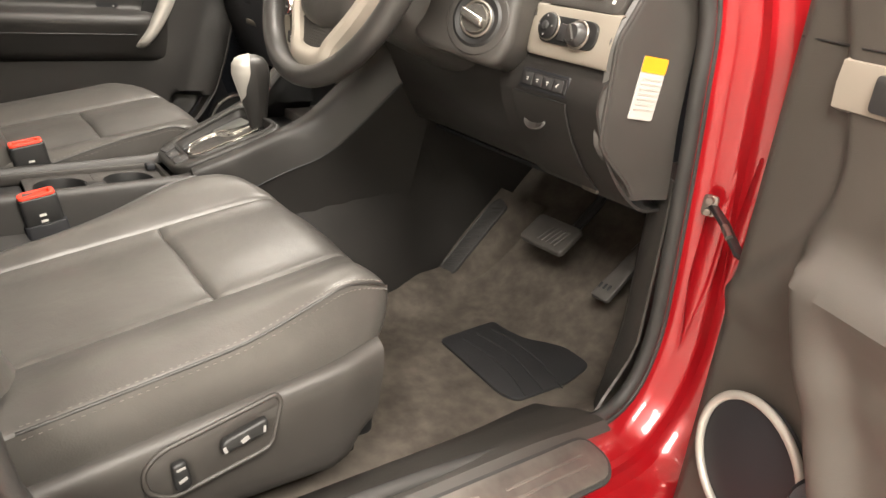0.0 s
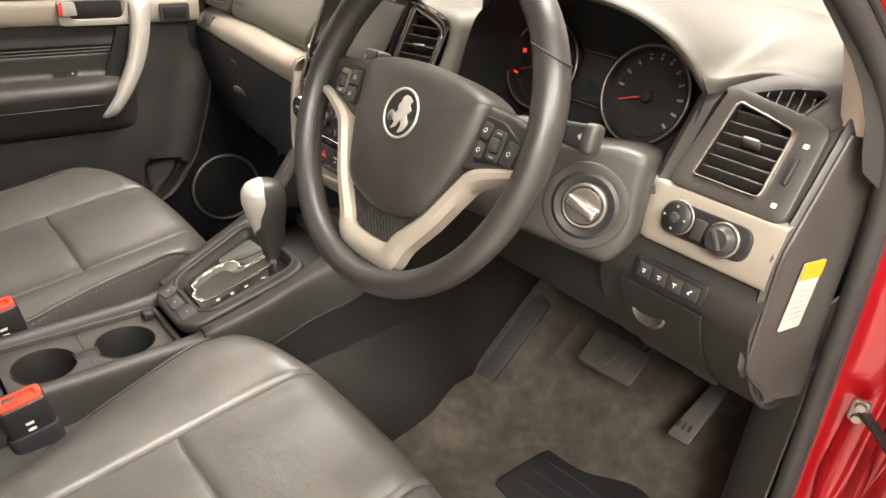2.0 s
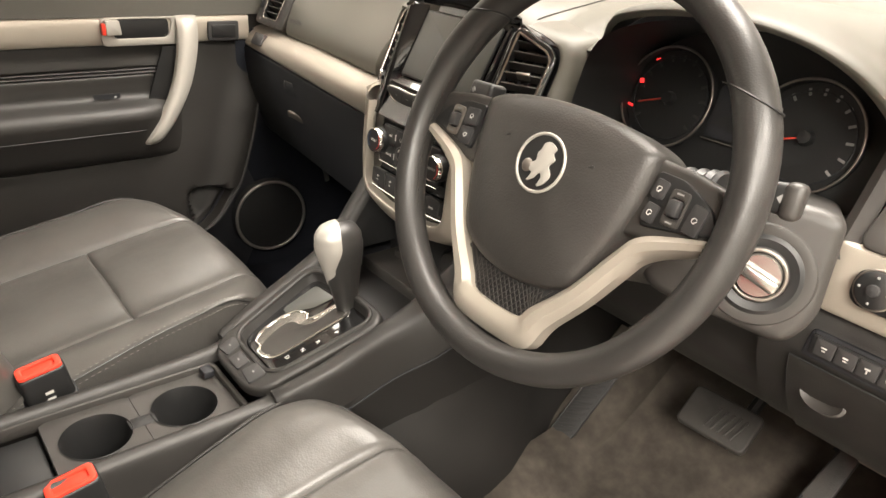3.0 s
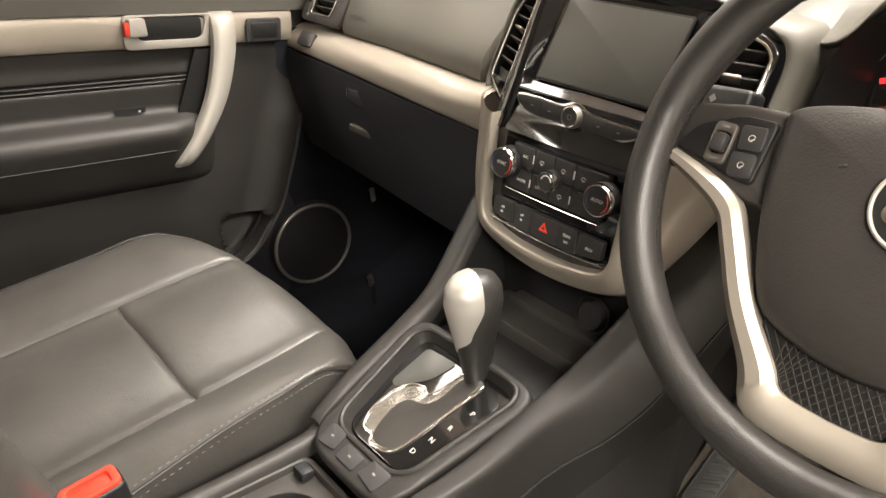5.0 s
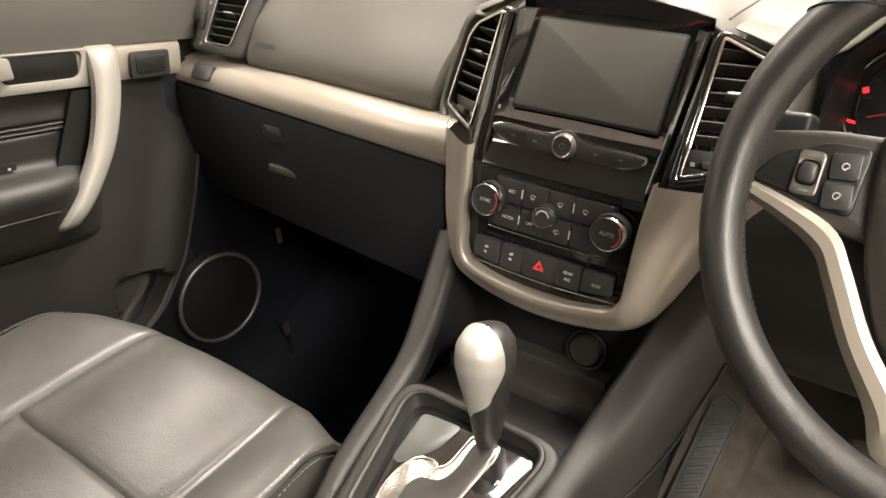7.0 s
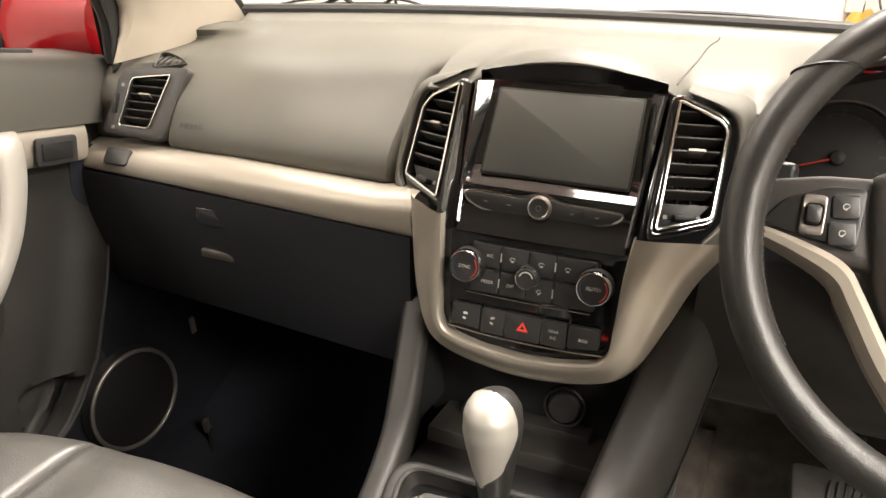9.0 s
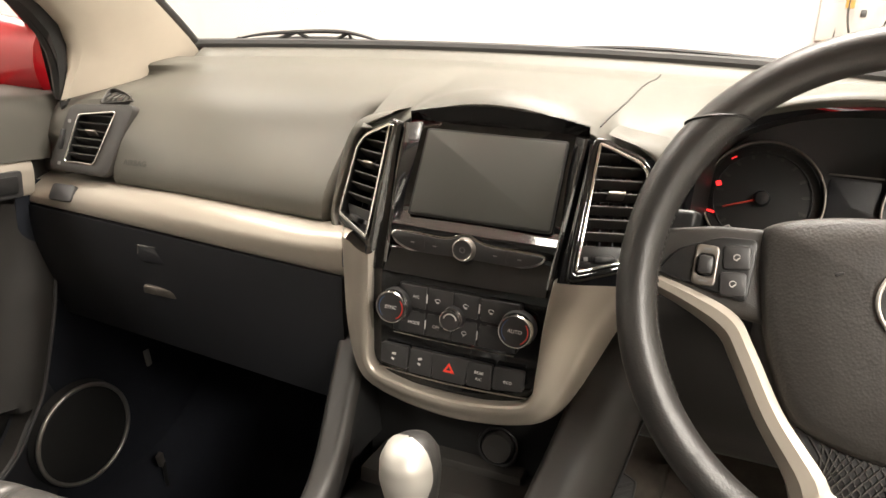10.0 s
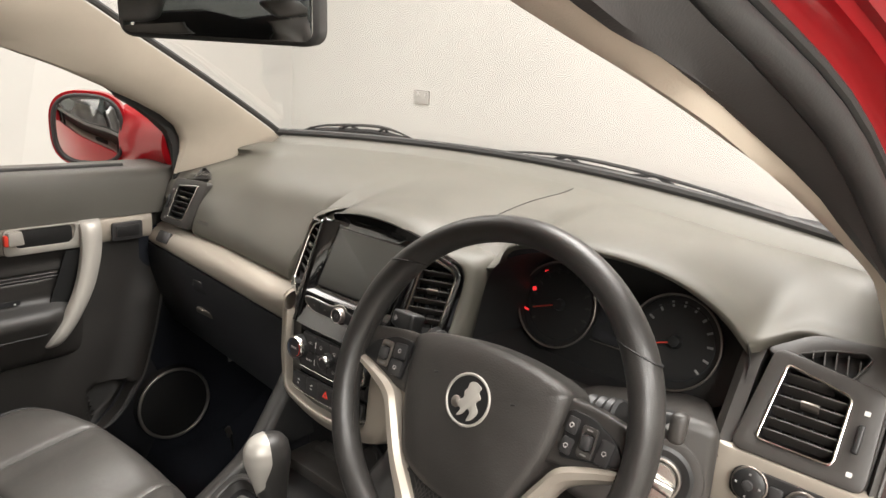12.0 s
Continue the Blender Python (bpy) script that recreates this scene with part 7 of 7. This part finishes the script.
    g.visible_shadow = False
    part("window_frame", tube(curve([dpt(0.02, -0.06, 1.2), dpt(0.30, -0.02, 1.42), dpt(0.55, 0.02, 1.54), dpt(0.98, 0.03, 1.56), dpt(1.0, -0.06, 1.2)], 30), 0.018, 8), RUBBER, t)
    return t


driver_door()


def check_strap():
    t = thing("door_check_strap", "greasy steel check strap between pillar and door", "door strap", (0.787, 0.37, 0.88))
    a, b = V((0.790, 0.372, 0.882)), V((0.893, 0.288, 0.862))
    part("arm", tube([a, a.lerp(b, 0.5) + V((0.0, 0.0, 0.004)), b, b + DD * 0.03], 0.0075, 8, squash=0.6), BLACK, t)
    m = facing(a + V((0.002, -0.006, 0)), (0.3, -0.95, 0))
    part("bracket", plate(oblong(0.020, 0.030, 0.006), 0.008, m @ pose(0, 0, 0.006), 0.002), STEEL, t, "bare steel bracket")
    part("pin", tube([a.lerp(b, 0.55) + V((0, -0.006, 0.006)), a.lerp(b, 0.75) + V((0, -0.006, 0.004))], 0.005, 8), STEEL, t)
    for dz in (0.008, -0.008):
        part("bolt", lathe([(0.0004, 0.006), (0.005, 0.006), (0.0065, 0.0)], m @ pose(0, dz, 0.005), 10), STEEL, t)
    return t


check_strap()


# ---- footwell ----
def brake_pedal():
    t = thing("brake_pedal", "ribbed black rubber brake pedal", "pedal", (0.42, 0.44, 0.68))
    m = facing((0.393, 0.487, 0.668), (0.0, -0.56, 0.83)) @ pose(0, 0, 0, 0, 0, 3)
    part("pad", plate(oblong(0.114, 0.072, 0.012, 4), 0.014, m @ pose(0, 0, 0.007), 0.004, 3), PEDAL, t, "black rubber pad")
    for i in range(5):
        part("rib", box(0.004, 0.040, 0.004, m @ pose(-0.008 + 0.011 * i, -0.004, 0.008, 0, 0, -12), 0.001, 1), PEDAL, t)
    part("arm", tube([m @ V((0.030, 0.020, -0.008)), V((0.425, 0.575, 0.735)), V((0.43, 0.63, 0.84))], 0.010, 8), BLACK, t)
    return t


def accelerator_pedal():
    t = thing("accelerator_pedal", "slim black accelerator pedal", "pedal", (0.555, 0.5, 0.62))
    m = facing((0.542, 0.520, 0.645), (0.06, -0.70, 0.70))
    part("pad", plate(rounded([(-0.020, -0.066), (0.020, -0.062), (0.020, 0.064), (-0.008, 0.068)], 0.008), 0.012, m @ pose(0.010, 0, 0.006, 0, 0, -6), 0.003, 3), PEDAL, t, "black plastic pad")
    for i in range(3):
        part("rib", box(0.005, 0.012, 0.003, m @ pose(-0.008 + 0.010 * i, -0.038, 0.0065, 0, 0, -6), 0.001, 1), LOWER, t)
    part("arm", tube([m @ V((0.004, 0.05, -0.006)), V((0.565, 0.60, 0.735)), V((0.57, 0.64, 0.82))], 0.008, 8), BLACK, t)
    return t


def foot_rest():
    t = thing("foot_rest", "carpeted foot rest with a ribbed plastic plate", "foot rest", (0.16, 0.47, 0.46))
    lo, hi = V((0.132, 0.418, 0.475)), V((0.150, 0.578, 0.672))
    rows = []
    for v in steps(0, 1, 12):
        c = lo.lerp(hi, v) + V((0, -0.008 * math.sin(math.pi * v), 0))
        rows.append(curve([c + V((-0.03, 0.02, -0.01)), c + V((-0.02, 0.0, 0)), c + V((0.03, 0.002, 0)), c + V((0.062, 0.006, -0.002)), c + V((0.078, 0.03, -0.012)), c + V((0.084, 0.09, -0.03))], 16))
    part("block", loft(rows), CARPET, t, "grey brown carpeted block")
    d = (hi - lo).normalized()
    m = facing(lo.lerp(hi, 0.5) + V((0.012, -0.012, 0.001)), V((0.10, -d.z, d.y)), d)
    o = rounded([(-0.020, -0.108), (0.026, -0.108), (0.028, 0.100), (-0.004, 0.110), (-0.018, 0.09)], 0.008)
    part("plate", plate(o, 0.006, m @ pose(0, 0, 0.001), 0.002), RUBBER, t, "dark ribbed plate")
    part("plate_rim", tube([m @ V((x, y, 0.001)) for x, y in inset(o, 0.002)], 0.0018, 6, True), RUBBER, t)
    for i in range(15):
        part("rib", box(0.034, 0.0055, 0.004, m @ pose(0.004 + (0.003 if i > 12 else 0), -0.093 + 0.0128 * i, 0.001, 0, 0, 32), 0.001, 1), RUBBER, t)
    return t


def heel_pad():
    t = thing("heel_pad", "black ribbed rubber heel pad on the carpet", "heel pad", (0.48, 0.33, 0.485))
    outline = [(0.345, 0.272), (0.545, 0.262), (0.580, 0.275), (0.592, 0.38), (0.578, 0.455), (0.525, 0.468), (0.480, 0.445), (0.440, 0.415), (0.395, 0.405), (0.352, 0.405)]
    o = rounded(outline, 0.016)
    m = facing((0, 0, 0.4285), (0, -0.10, 1), (0, 1, 0))
    part("pad", plate(o, 0.008, m @ pose(0, 0, 0.006), 0.003), MAT_RUBBER, t)
    for i, (x0, x1) in enumerate(((0.372, 0.580), (0.375, 0.590), (0.380, 0.600))):
        y = 0.31 + 0.035 * i
        part("rib", tube([m @ V((lerp(x0, x1, u), y + 0.018 * math.sin(u * 3) - 0.02 * u, 0.0065)) for u in steps(0, 1, 8)], 0.0022, 6), MAT_RUBBER, t)
    return t


def footwell_bracket():
    t = thing("footwell_bracket", "small bare metal bracket under the dashboard", "bracket", (-0.727, 0.428, 0.716))
    part("strap", box(0.006, 0.012, 0.034, pose(-0.712, 0.428, 0.716, 12, 0, 0), 0.002), SILVER, t)
    c = thing("cable_clip", "small pale clip on the footwell carpet", "clip", (-0.654, 0.387, 0.50))
    part("body", box(0.010, 0.014, 0.030, pose(-0.654, 0.387, 0.538, 20, 0, 12), 0.003), STEEL, c)
    part("stem", tube([V((-0.652, 0.392, 0.53)), V((-0.65, 0.40, 0.46))], 0.004, 6), BLACK, c)


footwell_bracket()
brake_pedal()
accelerator_pedal()
foot_rest()
heel_pad()

# ---- on the far wall ----
def wall_socket(x, z):
    t = thing("wall_socket", "white power outlet on the white wall", "power outlet", (x, WALL_Y - 0.01, z))
    m = facing((x, WALL_Y - 0.002, z), (0, -1, 0))
    part("plate", plate(oblong(0.118, 0.078, 0.006), 0.012, m @ pose(0, 0, 0.012), 0.003), PAPER, t)
    for dx in (-0.03, 0.03):
        part("switch", box(0.012, 0.018, 0.004, m @ pose(dx, 0.016, 0.013), 0.001), WALL, t)


def wall_box(x, z):
    t = thing("switch_box", "white switch box on the wall", "switch box", (x, WALL_Y, z))
    part("case", span((x - 0.14, WALL_Y - 0.06, z - 0.2), (x + 0.11, WALL_Y - 0.001, z + 0.2), 0.008), PAPER, t)
    part("latch", span((x - 0.005, WALL_Y - 0.066, z - 0.11), (x + 0.015, WALL_Y - 0.06, z - 0.085), 0.002), BLACK, t)
    s = thing("hanging_strap", "black and yellow strap hanging from a hook", "strap", (x, WALL_Y - 0.09, z + 0.1))
    loop = curve([(x - 0.05, WALL_Y - 0.09, z + 0.22), (x - 0.045, WALL_Y - 0.10, z + 0.05), (x - 0.05, WALL_Y - 0.10, z - 0.10), (x - 0.02, WALL_Y - 0.10, z - 0.20), (x + 0.03, WALL_Y - 0.10, z - 0.22), (x + 0.075, WALL_Y - 0.10, z - 0.13), (x + 0.095, WALL_Y - 0.10, z), (x + 0.09, WALL_Y - 0.09, z + 0.22)], 40)
    part("webbing", tube(loop, 0.013, 8, squash=0.3), RUBBER, s)
    part("hook", tube([V((x + 0.02, WALL_Y - 0.001, z + 0.22)), V((x + 0.02, WALL_Y - 0.11, z + 0.22))], 0.006, 8), STEEL, s)
    part("top_loop", tube([V((x - 0.05, WALL_Y - 0.09, z + 0.22)), V((x + 0.02, WALL_Y - 0.10, z + 0.226)), V((x + 0.09, WALL_Y - 0.09, z + 0.22))], 0.012, 8, squash=0.3), RUBBER, s)
    part("yellow_patch", box(0.03, 0.012, 0.09, pose(x - 0.048, WALL_Y - 0.104, z - 0.04), 0.004), GLOVE, s, "yellow patch")


def gloves(x, z):
    t = thing("work_gloves", "pair of yellow work gloves hanging on the wall", "gloves", (x, WALL_Y, z))
    for dx, dz, a, k in ((-0.015, -0.01, 8, 0.78), (0.045, 0.025, -14, 0.62)):
        m = Matrix.Translation((x + dx, WALL_Y - 0.045 - 0.01 * k, z + dz)) @ Matrix.Rotation(radians(a), 4, "Y")
        rows = []
        for v in steps(0, 1, 14):
            zz = lerp(0.14, -0.13, v) * k
            w = (0.030 + 0.018 * math.sin(math.pi * v) + 0.008 * math.sin(9 * v)) * k
            d = 0.014 + 0.010 * math.sin(math.pi * v)
            rows.append([m @ V((w * math.cos(b), d * math.sin(b) * (1 + 0.3 * math.sin(3 * b + 6 * v)), zz)) for b in [2 * math.pi * j / 18 for j in range(18)]])
        part("glove", loft(rows, True, False, True), GLOVE, t)
        part("thumb", tube([m @ V((0.03 * k, 0, 0.02)), m @ V((0.055 * k, 0, -0.03)), m @ V((0.05 * k, 0, -0.075))], [0.014, 0.013, 0.010], 8), GLOVE, t)
    part("cord", tube([V((x + 0.01, WALL_Y - 0.06, z + 0.10)), V((x + 0.02, WALL_Y - 0.05, z + 0.26))], 0.003, 6), RUBBER, t)
    part("nail", tube([V((x + 0.02, WALL_Y, z + 0.26)), V((x + 0.02, WALL_Y - 0.06, z + 0.262))], 0.004, 6), STEEL, t)


wall_socket(-2.12, 1.255)
wall_box(0.62, 1.62)
gloves(0.53, 1.325)


# ---- the rest of the car's outside ----
def outside():
    for s in (1, -1):
        t = thing("front_wing", "glossy red front wing of the car", "car wing", (s * 0.85, 1.0, 0.4), "front wings", "structure")
        rows = []
        for y in steps(0.62, 1.74, 18):
            top = 1.262 - 0.13 * smooth(0.7, 1.9, y) - 0.16 * smooth(1.45, 1.8, y) - 0.10
            low = 0.36 + 0.42 * math.sqrt(max(0, 1 - ((y - 1.10) / 0.40) ** 2))
            x = 0.80 - 0.12 * smooth(0.9, 1.75, y)
            rows.append([V((s * (x - 0.03), y, top)), V((s * (x + 0.05), y, top - 0.03)), V((s * (x + 0.10), y, top - 0.12)), V((s * (x + 0.10), y, min(low + 0.02, top - 0.13))), V((s * (x + 0.08), y, min(low, top - 0.14)))])
        part("skin", sheet(rows, 0.004), PAINT, t)
        for y in (1.10, -1.45):
            w = thing("road_wheel", "black tyred road wheel standing on the floor", "wheel", (s * 0.82, y, 0.0), "road wheels")
            m = facing((s * 0.78, y, 0.355), (s, 0, 0))
            part("tyre", lathe([(0.22, 0.09), (0.30, 0.105), (0.345, 0.09), (0.355, 0.05), (0.355, -0.05), (0.345, -0.09), (0.22, -0.10)], m, 40), RUBBER, w)
            part("rim", lathe([(0.0005, 0.07), (0.05, 0.075), (0.10, 0.06), (0.20, 0.075), (0.225, 0.09), (0.22, -0.09)], m, 40), SILVER, w)
    t = thing("front_bumper", "plain red front end of the car", "bumper", (0, 1.75, 0.4), kind="structure")
    rows = [[V((x, 1.76 - 0.10 * (x / 0.72) ** 2, z)) for x in steps(-0.72, 0.72, 14)] for z in (0.34, 0.5, 0.7, 0.88)]
    part("skin", sheet(rows, 0.006), PAINT, t)
    struct("underbody", span((-0.62, -1.85, 0.30), (0.62, 1.60, 0.40), 0.02), LOWER, "black underbody of the car", "underbody")


outside()
